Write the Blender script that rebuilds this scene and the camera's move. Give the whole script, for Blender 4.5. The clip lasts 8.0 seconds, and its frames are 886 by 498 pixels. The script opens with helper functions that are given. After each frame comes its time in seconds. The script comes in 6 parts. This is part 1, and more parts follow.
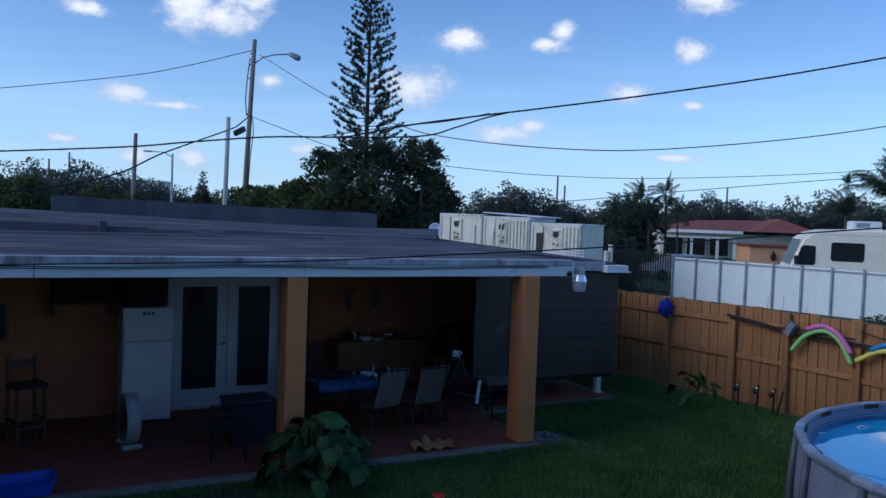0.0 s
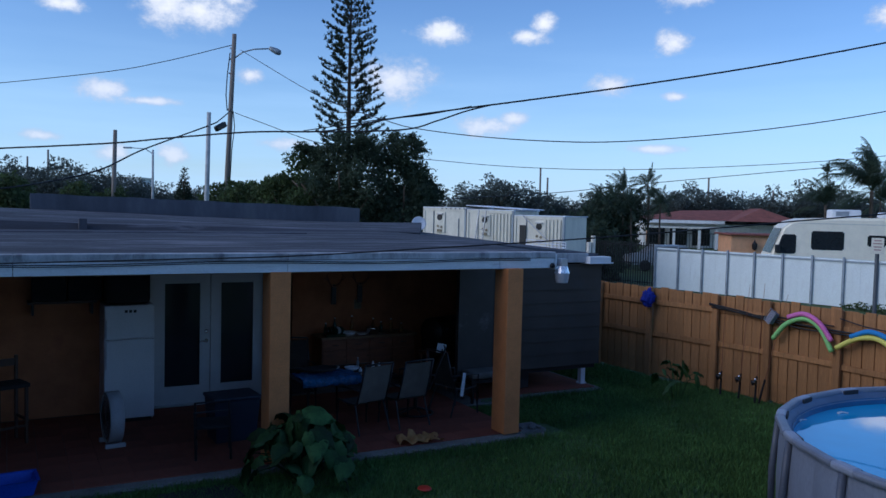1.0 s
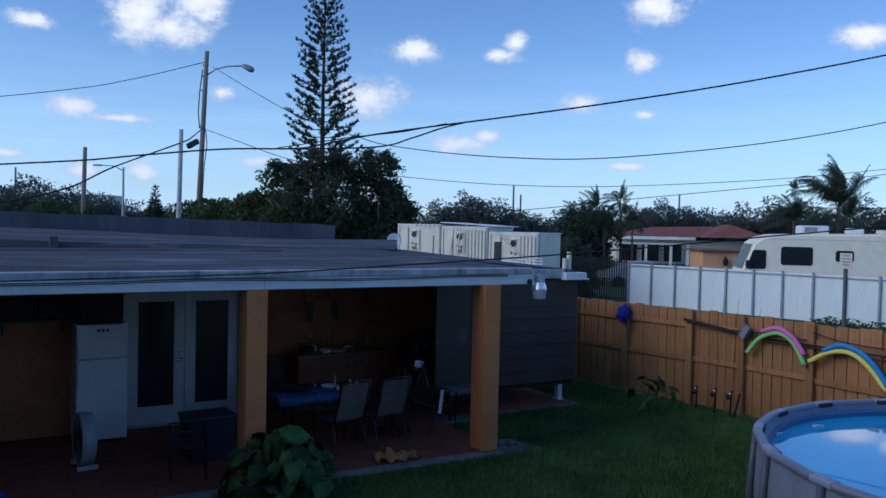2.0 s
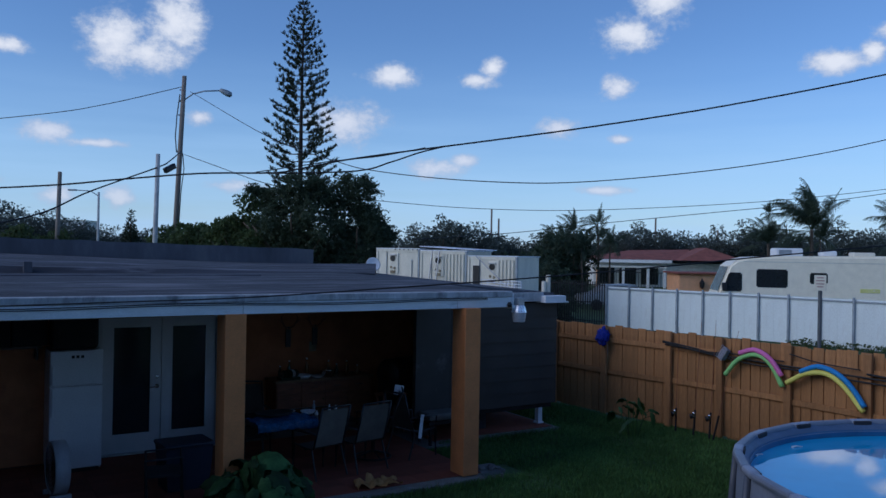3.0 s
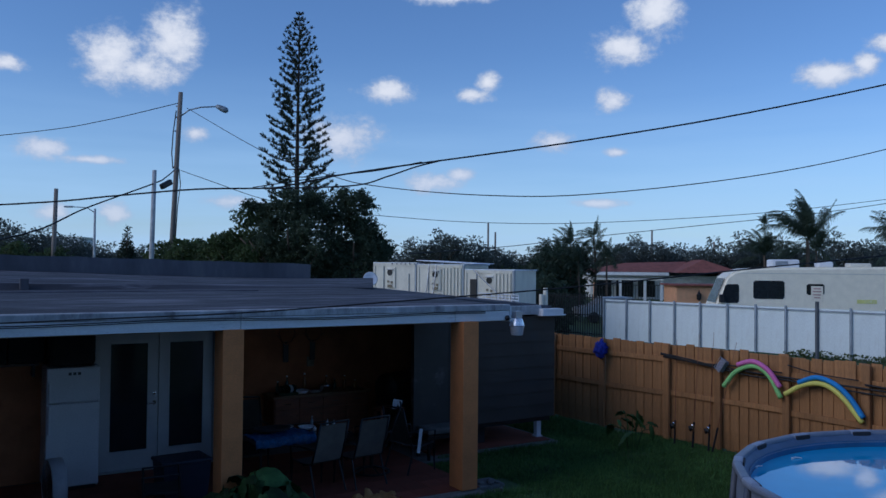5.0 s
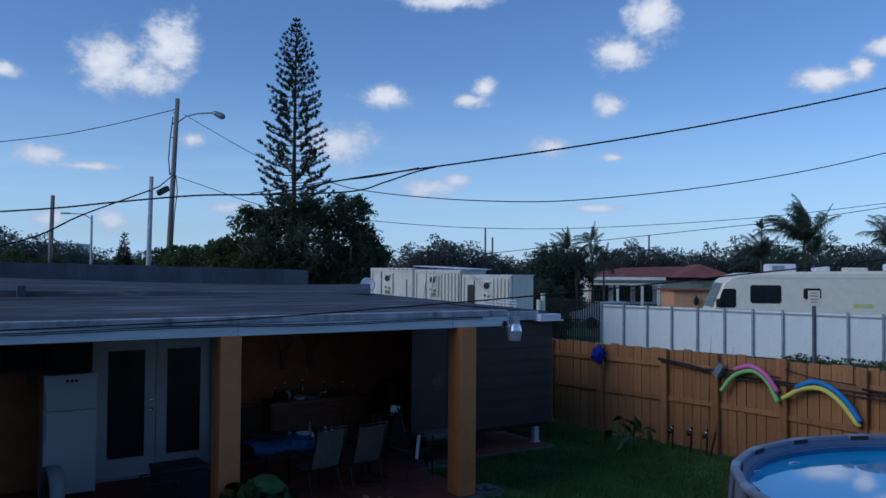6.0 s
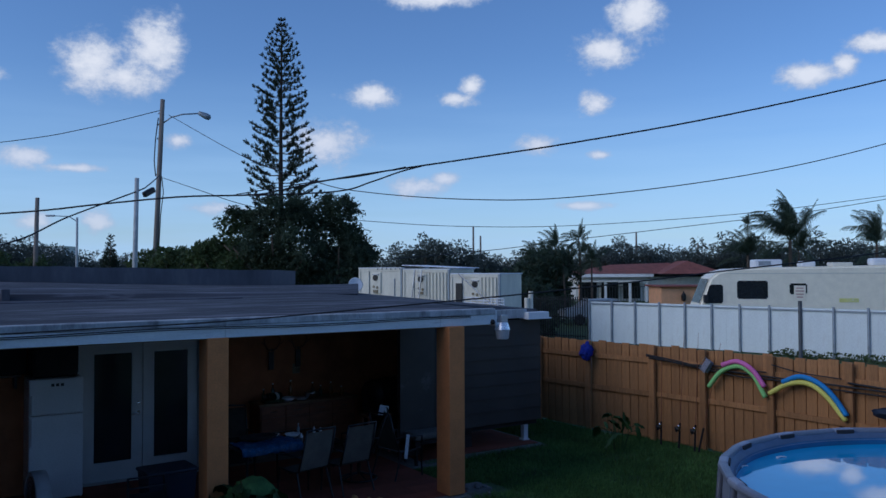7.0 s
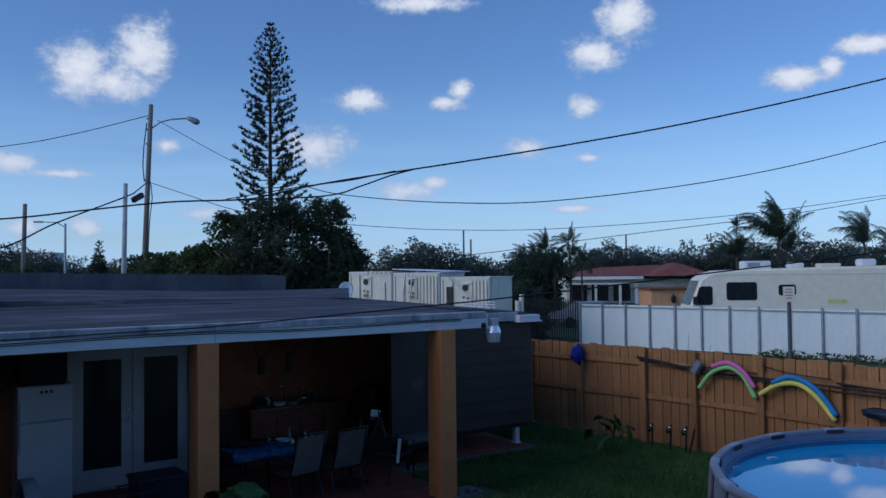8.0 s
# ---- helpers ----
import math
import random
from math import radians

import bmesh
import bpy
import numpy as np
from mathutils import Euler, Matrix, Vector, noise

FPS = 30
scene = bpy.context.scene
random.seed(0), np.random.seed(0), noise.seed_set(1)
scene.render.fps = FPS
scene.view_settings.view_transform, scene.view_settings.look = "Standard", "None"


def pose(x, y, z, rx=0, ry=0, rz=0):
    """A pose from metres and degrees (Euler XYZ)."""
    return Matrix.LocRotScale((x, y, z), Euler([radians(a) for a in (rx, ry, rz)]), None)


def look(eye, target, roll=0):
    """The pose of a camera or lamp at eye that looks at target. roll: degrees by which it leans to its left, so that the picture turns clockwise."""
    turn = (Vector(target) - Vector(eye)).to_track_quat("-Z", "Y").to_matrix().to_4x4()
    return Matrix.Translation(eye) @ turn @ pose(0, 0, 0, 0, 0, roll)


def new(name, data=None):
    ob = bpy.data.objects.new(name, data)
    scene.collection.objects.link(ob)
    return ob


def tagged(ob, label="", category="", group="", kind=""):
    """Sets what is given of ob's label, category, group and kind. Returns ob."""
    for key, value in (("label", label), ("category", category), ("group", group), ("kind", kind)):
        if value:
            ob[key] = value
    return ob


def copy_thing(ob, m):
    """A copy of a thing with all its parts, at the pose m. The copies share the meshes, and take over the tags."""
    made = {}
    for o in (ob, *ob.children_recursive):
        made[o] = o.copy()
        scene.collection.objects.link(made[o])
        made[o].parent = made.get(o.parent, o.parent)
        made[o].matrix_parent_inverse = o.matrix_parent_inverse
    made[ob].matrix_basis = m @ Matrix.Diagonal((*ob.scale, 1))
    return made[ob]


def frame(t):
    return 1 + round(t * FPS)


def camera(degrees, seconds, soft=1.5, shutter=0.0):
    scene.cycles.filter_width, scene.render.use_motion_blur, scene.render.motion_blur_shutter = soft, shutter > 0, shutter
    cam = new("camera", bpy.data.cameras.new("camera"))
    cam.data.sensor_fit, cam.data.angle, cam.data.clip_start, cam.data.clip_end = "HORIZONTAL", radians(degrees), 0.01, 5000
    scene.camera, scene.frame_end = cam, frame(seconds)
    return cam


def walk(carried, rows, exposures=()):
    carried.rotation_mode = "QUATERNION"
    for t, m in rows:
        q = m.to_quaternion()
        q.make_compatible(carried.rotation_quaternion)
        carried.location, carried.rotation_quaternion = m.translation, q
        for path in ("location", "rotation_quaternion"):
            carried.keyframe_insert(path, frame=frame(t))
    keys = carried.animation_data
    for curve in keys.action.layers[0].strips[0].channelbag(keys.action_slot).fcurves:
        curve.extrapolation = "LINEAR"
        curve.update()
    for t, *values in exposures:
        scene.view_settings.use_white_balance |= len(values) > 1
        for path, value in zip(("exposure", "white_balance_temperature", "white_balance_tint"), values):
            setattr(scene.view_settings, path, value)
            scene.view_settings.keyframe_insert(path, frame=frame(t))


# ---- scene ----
# ---- camera and its path ----
cam = camera(57.5, 8.0)
PATH = [
    (0, (0.370, 0.086, 3.289), (0.291, 2.083, 3.204), 2.10),
    (0.5, (0.370, 0.090, 3.285), (0.294, 2.087, 3.203), 1.92),
    (1, (0.385, 0.085, 3.288), (0.346, 2.082, 3.188), 1.41),
    (1.5, (0.357, 0.093, 3.278), (0.356, 2.09, 3.164), 1.1),
    (2, (0.325, 0.095, 3.277), (0.351, 2.094, 3.221), 1.24),
    (3.5, (0.299, 0.097, 3.265), (0.392, 2.095, 3.272), 0.8),
    (4, (0.291, 0.088, 3.266), (0.385, 2.086, 3.274), 0.7),
    (4.5, (0.298, 0.093, 3.263), (0.384, 2.091, 3.286), 0.6),
    (6, (0.294, 0.079, 3.269), (0.387, 2.077, 3.322), 0.4),
    (6.5, (0.297, 0.08, 3.272), (0.403, 2.077, 3.321), 0.2),
    (7, (0.31, 0.087, 3.274), (0.432, 2.082, 3.324), -0.2),
    (7.5, (0.306, 0.08, 3.267), (0.446, 2.074, 3.324), -0.6),
    (8, (0.308, 0.088, 3.272), (0.454, 2.082, 3.331), -0.6),
]
EXPOSURES = [(0, 0.46, 5820, 10), (2, 0.45, 5820, 10), (3.3, 0.12, 5760, 10), (8, 0.12, 5740, 10)]
walk(cam, [(t, look(eye, aim, roll)) for t, eye, aim, roll in PATH], EXPOSURES)

# ---- world: evening sky with small clouds, low weak sun ----
SUN_AZ, SUN_EL = 251.0, 28.0
SKY_EL, SKY_AIR, SKY_DUST, SKY_OZONE, SKY_STRENGTH = SUN_EL, 1.0, 0.3, 3.0, 0.089
SKY_TINT = (0.86, 0.99, 1.20, 1)
CLOUD_HIGH, CLOUD_LOW, CLOUD_EDGE = (8.4, 8.2, 8.2, 1), (7.4, 7.1, 7.4, 1), (4.4, 5.0, 6.2, 1)
# azimuth, elevation, half width, half height of each cloud, in degrees
VAPOUR = (4.3, 6.3, 8.6, 1)
CLOUDS_HIGH = [
    (-20.0, 13.4, 2.6, 2.2), (-16.3, 14.9, 2.5, 2.5), (-17.9, 12.6, 2.6, 1.6), (2.6, 18.6, 4.2, 0.8), (17.2, 17.0, 2.2, 2.2),
    (15.0, 14.9, 2.5, 1.5), (28.1, 12.4, 2.8, 0.9), (30.1, 12.8, 1.1, 0.8), (-1.7, 12.1, 2.2, 1.0), (4.3, 11.9, 1.8, 0.65),
    (5.5, 12.8, 1.0, 0.9), (14.3, 11.4, 1.4, 1.0), (-26.3, 12.2, 2.0, 0.7), (32.1, 13.9, 2.4, 0.8),
]
CLOUDS_LOW = [
    (-4.7, 8.8, 3.4, 1.8), (10.3, 8.7, 1.8, 0.9), (1.5, 5.8, 2.4, 1.0), (3.7, 6.4, 1.4, 0.55), (14.6, 7.9, 1.0, 0.4), (13.4, 4.4, 2.2, 0.4),
    (-23.8, 7.3, 2.0, 0.9), (-21.3, 6.6, 2.6, 0.36), (-14.7, 8.7, 1.0, 0.6), (-12.2, 4.2, 2.3, 0.62), (-19.6, 3.2, 1.3, 0.9), (-23.2, 3.2, 1.3, 0.85), (-27.6, 4.0, 1.5, 0.5),
]


def make_world():
    world = bpy.data.worlds.new("sky")
    scene.world = world
    world.use_nodes = True
    nt = world.node_tree
    nt.nodes.clear()
    N, L = nt.nodes.new, nt.links.new

    def put(sock, value):
        if isinstance(value, (int, float)):
            sock.default_value = value
        else:
            L(value, sock)

    def calc(op, a, b=0.0, c=0.0, clamp=False):
        n = N("ShaderNodeMath")
        n.operation, n.use_clamp = op, clamp
        for sock, value in zip(n.inputs, (a, b, c)):
            put(sock, value)
        return n.outputs[0]

    sky = N("ShaderNodeTexSky")
    sky.sky_type = "NISHITA"
    sky.sun_disc = False
    sky.sun_elevation = radians(SKY_EL)
    sky.sun_rotation = radians(SUN_AZ)
    sky.air_density, sky.dust_density, sky.ozone_density = SKY_AIR, SKY_DUST, SKY_OZONE
    tc = N("ShaderNodeTexCoord")
    sep = N("ShaderNodeSeparateXYZ")
    L(tc.outputs["Generated"], sep.inputs[0])
    x, y, z = sep.outputs
    az = calc("MULTIPLY", calc("ARCTAN2", x, y), 180 / math.pi)
    el = calc("MULTIPLY", calc("ARCSINE", z), 180 / math.pi)
    comb = N("ShaderNodeCombineXYZ")
    put(comb.inputs[0], az), put(comb.inputs[1], calc("MULTIPLY", el, 1.3))

    def fluff(scale, detail, rough):
        n = N("ShaderNodeTexNoise")
        n.inputs["Scale"].default_value = scale
        n.inputs["Detail"].default_value = detail
        n.inputs["Roughness"].default_value = rough
        L(comb.outputs[0], n.inputs["Vector"])
        return calc("SUBTRACT", n.outputs[0], 0.5)

    edge = calc("ADD", calc("MULTIPLY", fluff(0.42, 6, 0.6), 2.6), calc("MULTIPLY", fluff(1.6, 5, 0.65), 1.0))
    cover = 0.0
    for ca, ce, rw, rh in CLOUDS_HIGH + CLOUDS_LOW:
        da = calc("DIVIDE", calc("SUBTRACT", az, ca), rw)
        de = calc("DIVIDE", calc("SUBTRACT", el, ce), rh)
        d2 = calc("SQRT", calc("ADD", calc("MULTIPLY", da, da), calc("MULTIPLY", de, de)))
        near = calc("SUBTRACT", 1.0, d2)
        cover = near if cover == 0.0 else calc("SMOOTH_MAX", cover, near, 0.25)
    raw = calc("ADD", calc("MULTIPLY", cover, 1.5), edge)
    ramp = N("ShaderNodeMapRange")
    ramp.interpolation_type = "SMOOTHSTEP"
    ramp.inputs["From Min"].default_value, ramp.inputs["From Max"].default_value = -0.1, 1.0
    L(raw, ramp.inputs["Value"])
    thick = N("ShaderNodeMapRange")
    thick.interpolation_type = "SMOOTHSTEP"
    thick.inputs["From Min"].default_value, thick.inputs["From Max"].default_value = 0.2, 1.6
    L(raw, thick.inputs["Value"])
    # higher clouds are whiter, those near the horizon take a dull lilac
    high = N("ShaderNodeMapRange")
    high.inputs["From Min"].default_value, high.inputs["From Max"].default_value = 3.0, 13.0
    L(el, high.inputs["Value"])
    tone = N("ShaderNodeMix")
    tone.data_type = "RGBA"
    tone.inputs["A"].default_value, tone.inputs["B"].default_value = CLOUD_LOW, CLOUD_HIGH
    L(high.outputs[0], tone.inputs["Factor"])
    shade = N("ShaderNodeMix")
    shade.data_type = "RGBA"
    shade.inputs["A"].default_value = CLOUD_EDGE
    L(thick.outputs[0], shade.inputs["Factor"])
    L(tone.outputs["Result"], shade.inputs["B"])
    tint = N("ShaderNodeMix")
    tint.data_type, tint.blend_type = "RGBA", "MULTIPLY"
    tint.inputs["Factor"].default_value = 1.0
    tint.inputs["B"].default_value = SKY_TINT
    L(sky.outputs[0], tint.inputs["A"])
    mix = N("ShaderNodeMix")
    mix.data_type = "RGBA"
    L(calc("MULTIPLY", ramp.outputs[0], calc("MULTIPLY_ADD", high.outputs[0], 0.3, 0.66)), mix.inputs["Factor"])
    L(shade.outputs["Result"], mix.inputs["B"])
    # thin pale streaks of vapour that thicken towards the horizon
    flat = N("ShaderNodeCombineXYZ")
    put(flat.inputs[0], calc("MULTIPLY", az, 0.06)), put(flat.inputs[1], calc("MULTIPLY", el, 0.55))
    wisp = N("ShaderNodeTexNoise")
    wisp.inputs["Scale"].default_value, wisp.inputs["Detail"].default_value = 1.0, 5
    L(flat.outputs[0], wisp.inputs["Vector"])
    lowness = N("ShaderNodeMapRange")
    lowness.interpolation_type = "SMOOTHSTEP"
    lowness.inputs["From Min"].default_value, lowness.inputs["From Max"].default_value = 15.0, -2.0
    L(el, lowness.inputs["Value"])
    veil = N("ShaderNodeMix")
    veil.data_type = "RGBA"
    L(calc("MULTIPLY", lowness.outputs[0], calc("MULTIPLY_ADD", wisp.outputs[0], 1.3, 0.0), clamp=True), veil.inputs["Factor"])
    veil.inputs["B"].default_value = VAPOUR
    L(tint.outputs["Result"], veil.inputs["A"])
    L(veil.outputs["Result"], mix.inputs["A"])
    bg = N("ShaderNodeBackground")
    bg.inputs["Strength"].default_value = SKY_STRENGTH
    L(mix.outputs["Result"], bg.inputs["Color"])
    out = N("ShaderNodeOutputWorld")
    L(bg.outputs[0], out.inputs["Surface"])


make_world()

sun = new("sun", bpy.data.lights.new("sun", "SUN"))
sun.data.energy, sun.data.angle, sun.data.color = 0.80, radians(48), (1.0, 0.9, 0.78)
sun_way = Vector((math.sin(radians(SUN_AZ)) * math.cos(radians(SUN_EL)), math.cos(radians(SUN_AZ)) * math.cos(radians(SUN_EL)), math.sin(radians(SUN_EL))))
sun.matrix_basis = look(sun_way * 60, (0, 0, 0))

# ---- small tools ----
HOUSE = pose(1.744, 12.001, 0, 0, 0, 29.592)  # x along the eave, y into the house


def box(bm, x0, x1, y0, y1, z0, z1, bevel=0.0, m=None):
    made = bmesh.ops.create_cube(bm, size=1.0)
    mat = Matrix.LocRotScale(((x0 + x1) / 2, (y0 + y1) / 2, (z0 + z1) / 2), None, (x1 - x0, y1 - y0, z1 - z0))
    bmesh.ops.transform(bm, matrix=(m @ mat) if m else mat, verts=made["verts"])
    if bevel:
        edges = {e for v in made["verts"] for e in v.link_edges}
        bmesh.ops.bevel(bm, geom=list(edges), offset=bevel, segments=2, affect="EDGES", profile=0.5)
    return bm


def boxes(*rows, bevel=0.0):
    bm = bmesh.new()
    for r in rows:
        box(bm, *r, bevel=bevel)
    return bm


def tube(bm, pts, radius, sides=8, caps=True, taper=None):
    """A round bar along points; taper gives the radius at the end."""
    pts = [Vector(p) for p in pts]
    rings = []
    n = len(pts)
    up = Vector((0, 0, 1))
    for i, p in enumerate(pts):
        way = (pts[min(i + 1, n - 1)] - pts[max(i - 1, 0)]).normalized()
        side = way.cross(up if abs(way.z) < 0.95 else Vector((1, 0, 0))).normalized()
        top = side.cross(way)
        r = radius if taper is None else radius + (taper - radius) * i / max(1, n - 1)
        rings.append([bm.verts.new(p + (side * math.cos(a) + top * math.sin(a)) * r) for a in (2 * math.pi * k / sides for k in range(sides))])
    for a, b in zip(rings, rings[1:]):
        for k in range(sides):
            bm.faces.new((a[k], a[(k + 1) % sides], b[(k + 1) % sides], b[k]))
    if caps:
        bm.faces.new(rings[0][::-1]), bm.faces.new(rings[-1])
    return bm


def lathe(bm, profile, sides=24, m=None):
    rings = []
    for r, z in profile:
        rings.append([bm.verts.new((r * math.cos(2 * math.pi * k / sides), r * math.sin(2 * math.pi * k / sides), z)) for k in range(sides)])
    for a, b in zip(rings, rings[1:]):
        for k in range(sides):
            bm.faces.new((a[k], a[(k + 1) % sides], b[(k + 1) % sides], b[k]))
    bm.faces.new(rings[0][::-1]), bm.faces.new(rings[-1])
    if m:
        bmesh.ops.transform(bm, matrix=m, verts=[v for ring in rings for v in ring])
    return bm


def finish(ob, bm, material, smooth=False):
    bmesh.ops.recalc_face_normals(bm, faces=bm.faces)
    bm.to_mesh(ob.data)
    bm.free()
    if smooth:
        ob.data.polygons.foreach_set("use_smooth", [True] * len(ob.data.polygons))
    ob.data.materials.append(material)
    return ob


def part(name, bm, material, parent, label="", smooth=False, m=None):
    ob = finish(new(name, bpy.data.meshes.new(name)), bm, material, smooth)
    ob.parent = parent
    if m is not None:
        ob.matrix_basis = m
    return tagged(ob, label)


def thing(name, m, label, category, group="", kind=""):
    ob = new(name)
    ob.empty_display_size = 0.1
    ob.matrix_basis = m
    return tagged(ob, label, category, group, kind)


def solid(name, bm, material, m, label, category, group="", kind="", smooth=False):
    ob = finish(new(name, bpy.data.meshes.new(name)), bm, material, smooth)
    ob.matrix_basis = m
    return tagged(ob, label, category, group, kind)


def raw_mesh(name, verts, faces, material, smooth=False):
    me = bpy.data.meshes.new(name)
    me.from_pydata(verts, [], faces)
    me.materials.append(material)
    if smooth:
        me.polygons.foreach_set("use_smooth", [True] * len(me.polygons))
    return me


# ---- materials ----
def surface(name, color, rough=0.7, metal=0.0, vary=0.25, scale=3.0, grain=0.12, grain_scale=60.0, bump=0.15, dirt=None, dirt_scale=1.2, dirt_cut=0.55, stretch=(1, 1, 1), island=0.0, each=0.0, spec=0.5):
    m = bpy.data.materials.new(name)
    m.use_nodes = True
    nt = m.node_tree
    N, L = nt.nodes.new, nt.links.new
    b = nt.nodes["Principled BSDF"]
    b.inputs["Metallic"].default_value = metal
    b.inputs["Specular IOR Level"].default_value = spec
    tc, mp = N("ShaderNodeTexCoord"), N("ShaderNodeMapping")
    mp.inputs["Scale"].default_value = stretch
    L(tc.outputs["Object"], mp.inputs["Vector"])

    def noise_tex(s, detail=4.0, rough_=0.6):
        n = N("ShaderNodeTexNoise")
        n.inputs["Scale"].default_value, n.inputs["Detail"].default_value, n.inputs["Roughness"].default_value = s, detail, rough_
        L(mp.outputs[0], n.inputs["Vector"])
        return n.outputs[0]

    def span(v, lo, hi, a=0.3, c=0.7):
        n = N("ShaderNodeMapRange")
        for key, value in zip(("From Min", "From Max", "To Min", "To Max"), (a, c, lo, hi)):
            n.inputs[key].default_value = value
        L(v, n.inputs["Value"])
        return n.outputs[0]

    def times(a, c):
        n = N("ShaderNodeMath")
        n.operation = "MULTIPLY"
        L(a, n.inputs[0]), L(c, n.inputs[1])
        return n.outputs[0]

    big, fine = noise_tex(scale), noise_tex(grain_scale, 3.0)
    value = times(span(big, 1 - vary, 1 + vary), span(fine, 1 - grain, 1 + grain))
    if island:
        g = N("ShaderNodeNewGeometry")
        value = times(value, span(g.outputs["Random Per Island"], 1 - island, 1 + island, 0, 1))
    if each:
        g = N("ShaderNodeObjectInfo")
        value = times(value, span(g.outputs["Random"], 1 - each, 1 + each, 0, 1))
    hsv = N("ShaderNodeHueSaturation")
    hsv.inputs["Color"].default_value = (*color, 1)
    L(value, hsv.inputs["Value"])
    col = hsv.outputs[0]
    if dirt:
        mx = N("ShaderNodeMix")
        mx.data_type = "RGBA"
        L(span(noise_tex(dirt_scale, 6.0, 0.7), 0, 1, dirt_cut, dirt_cut + 0.2), mx.inputs["Factor"])
        L(col, mx.inputs["A"])
        mx.inputs["B"].default_value = (*dirt, 1)
        col = mx.outputs["Result"]
    L(col, b.inputs["Base Color"])
    L(span(fine, max(0.02, rough - 0.12), min(1, rough + 0.12)), b.inputs["Roughness"])
    if bump:
        bp = N("ShaderNodeBump")
        bp.inputs["Strength"].default_value, bp.inputs["Distance"].default_value = bump, 0.02
        L(fine, bp.inputs["Height"])
        L(bp.outputs[0], b.inputs["Normal"])
    return m


def leaf_surface(name, color, vary=0.3, rough=0.55, trans=0.5):
    m = surface(name, color, rough, vary=0.2, scale=0.7, grain=0.15, grain_scale=8, bump=0, island=vary, spec=0.3)
    nt = m.node_tree
    b, out = nt.nodes["Principled BSDF"], nt.nodes["Material Output"]
    glow, mix = nt.nodes.new("ShaderNodeBsdfTranslucent"), nt.nodes.new("ShaderNodeMixShader")
    nt.links.new(b.inputs["Base Color"].links[0].from_socket, glow.inputs["Color"])
    mix.inputs[0].default_value = trans
    nt.links.new(b.outputs[0], mix.inputs[1]), nt.links.new(glow.outputs[0], mix.inputs[2])
    nt.links.new(mix.outputs[0], out.inputs["Surface"])
    return m


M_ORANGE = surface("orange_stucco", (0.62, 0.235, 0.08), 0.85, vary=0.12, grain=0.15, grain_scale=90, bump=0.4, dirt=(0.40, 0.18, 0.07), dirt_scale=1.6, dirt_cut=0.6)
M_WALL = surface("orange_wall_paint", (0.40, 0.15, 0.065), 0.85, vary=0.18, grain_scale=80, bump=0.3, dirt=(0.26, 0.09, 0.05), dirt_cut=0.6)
M_FASCIA = surface("white_fascia_paint", (0.78, 0.79, 0.80), 0.6, vary=0.12, scale=2, dirt=(0.48, 0.48, 0.49), dirt_scale=3, dirt_cut=0.58, stretch=(0.5, 1, 4))
M_DRIP = surface("weathered_roof_edge", (0.46, 0.46, 0.47), 0.8, vary=0.3, scale=4, dirt=(0.12, 0.12, 0.13), dirt_scale=3, dirt_cut=0.5, stretch=(1, 1, 0.4))
M_ROOF = surface("roof_membrane", (0.048, 0.050, 0.062), 0.9, vary=0.4, scale=0.7, grain=0.2, grain_scale=40, bump=0.4, dirt=(0.20, 0.20, 0.225), dirt_scale=1.6, dirt_cut=0.50, stretch=(0.35, 1.8, 1))
M_PARAPET = surface("dark_parapet_render", (0.10, 0.10, 0.12), 0.9, vary=0.35, scale=1.5, dirt=(0.16, 0.155, 0.155), dirt_scale=1.5, dirt_cut=0.55, stretch=(1, 1, 0.3))
M_CEIL = surface("porch_ceiling_paint", (0.26, 0.17, 0.11), 0.8, vary=0.15)
M_TILE = surface("terracotta_floor_tile", (0.22, 0.07, 0.045), 0.8, vary=0.2, scale=2, grain_scale=30, bump=0.1, each=0.12, spec=0.2)
M_CONCRETE = surface("worn_concrete", (0.16, 0.158, 0.15), 0.9, vary=0.3, scale=2.5, grain=0.25, grain_scale=25, bump=0.6, dirt=(0.14, 0.14, 0.12), dirt_scale=3, dirt_cut=0.52)
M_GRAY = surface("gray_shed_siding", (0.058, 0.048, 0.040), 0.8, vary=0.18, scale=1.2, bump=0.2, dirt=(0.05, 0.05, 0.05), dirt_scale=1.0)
M_WHITE = surface("white_paint", (0.75, 0.76, 0.78), 0.45, vary=0.06, grain=0.04, bump=0.05)
M_DOOR = surface("door_white_paint", (0.45, 0.45, 0.46), 0.4, vary=0.06, grain=0.04, bump=0.05)
M_FRIDGE = surface("fridge_enamel", (0.60, 0.60, 0.62), 0.3, vary=0.04, grain=0.03, bump=0.03)
# near-black that puts the shade of room, void and pocket into colour
M_SHADE_DARK = surface("dark_interior", (0.035, 0.035, 0.04), 0.9, bump=0)
M_PINE_BOARD = surface("fence_cedar", (0.39, 0.185, 0.07), 0.75, vary=0.22, scale=2, grain=0.25, grain_scale=18, bump=0.35, stretch=(6, 6, 0.5), each=0.16)
M_WOOD_DARK = surface("brown_wood", (0.22, 0.075, 0.035), 0.5, vary=0.3, scale=2, grain=0.25, grain_scale=20, stretch=(1, 6, 6))
M_BLACK = surface("black_metal", (0.02, 0.02, 0.022), 0.4, metal=0.3, bump=0.05)
M_SLING = surface("grey_sling_mesh", (0.135, 0.125, 0.11), 0.7, grain=0.3, grain_scale=220, bump=0.3)
M_STEEL = surface("galvanised_steel", (0.42, 0.43, 0.45), 0.45, metal=0.7, vary=0.2, grain_scale=30)
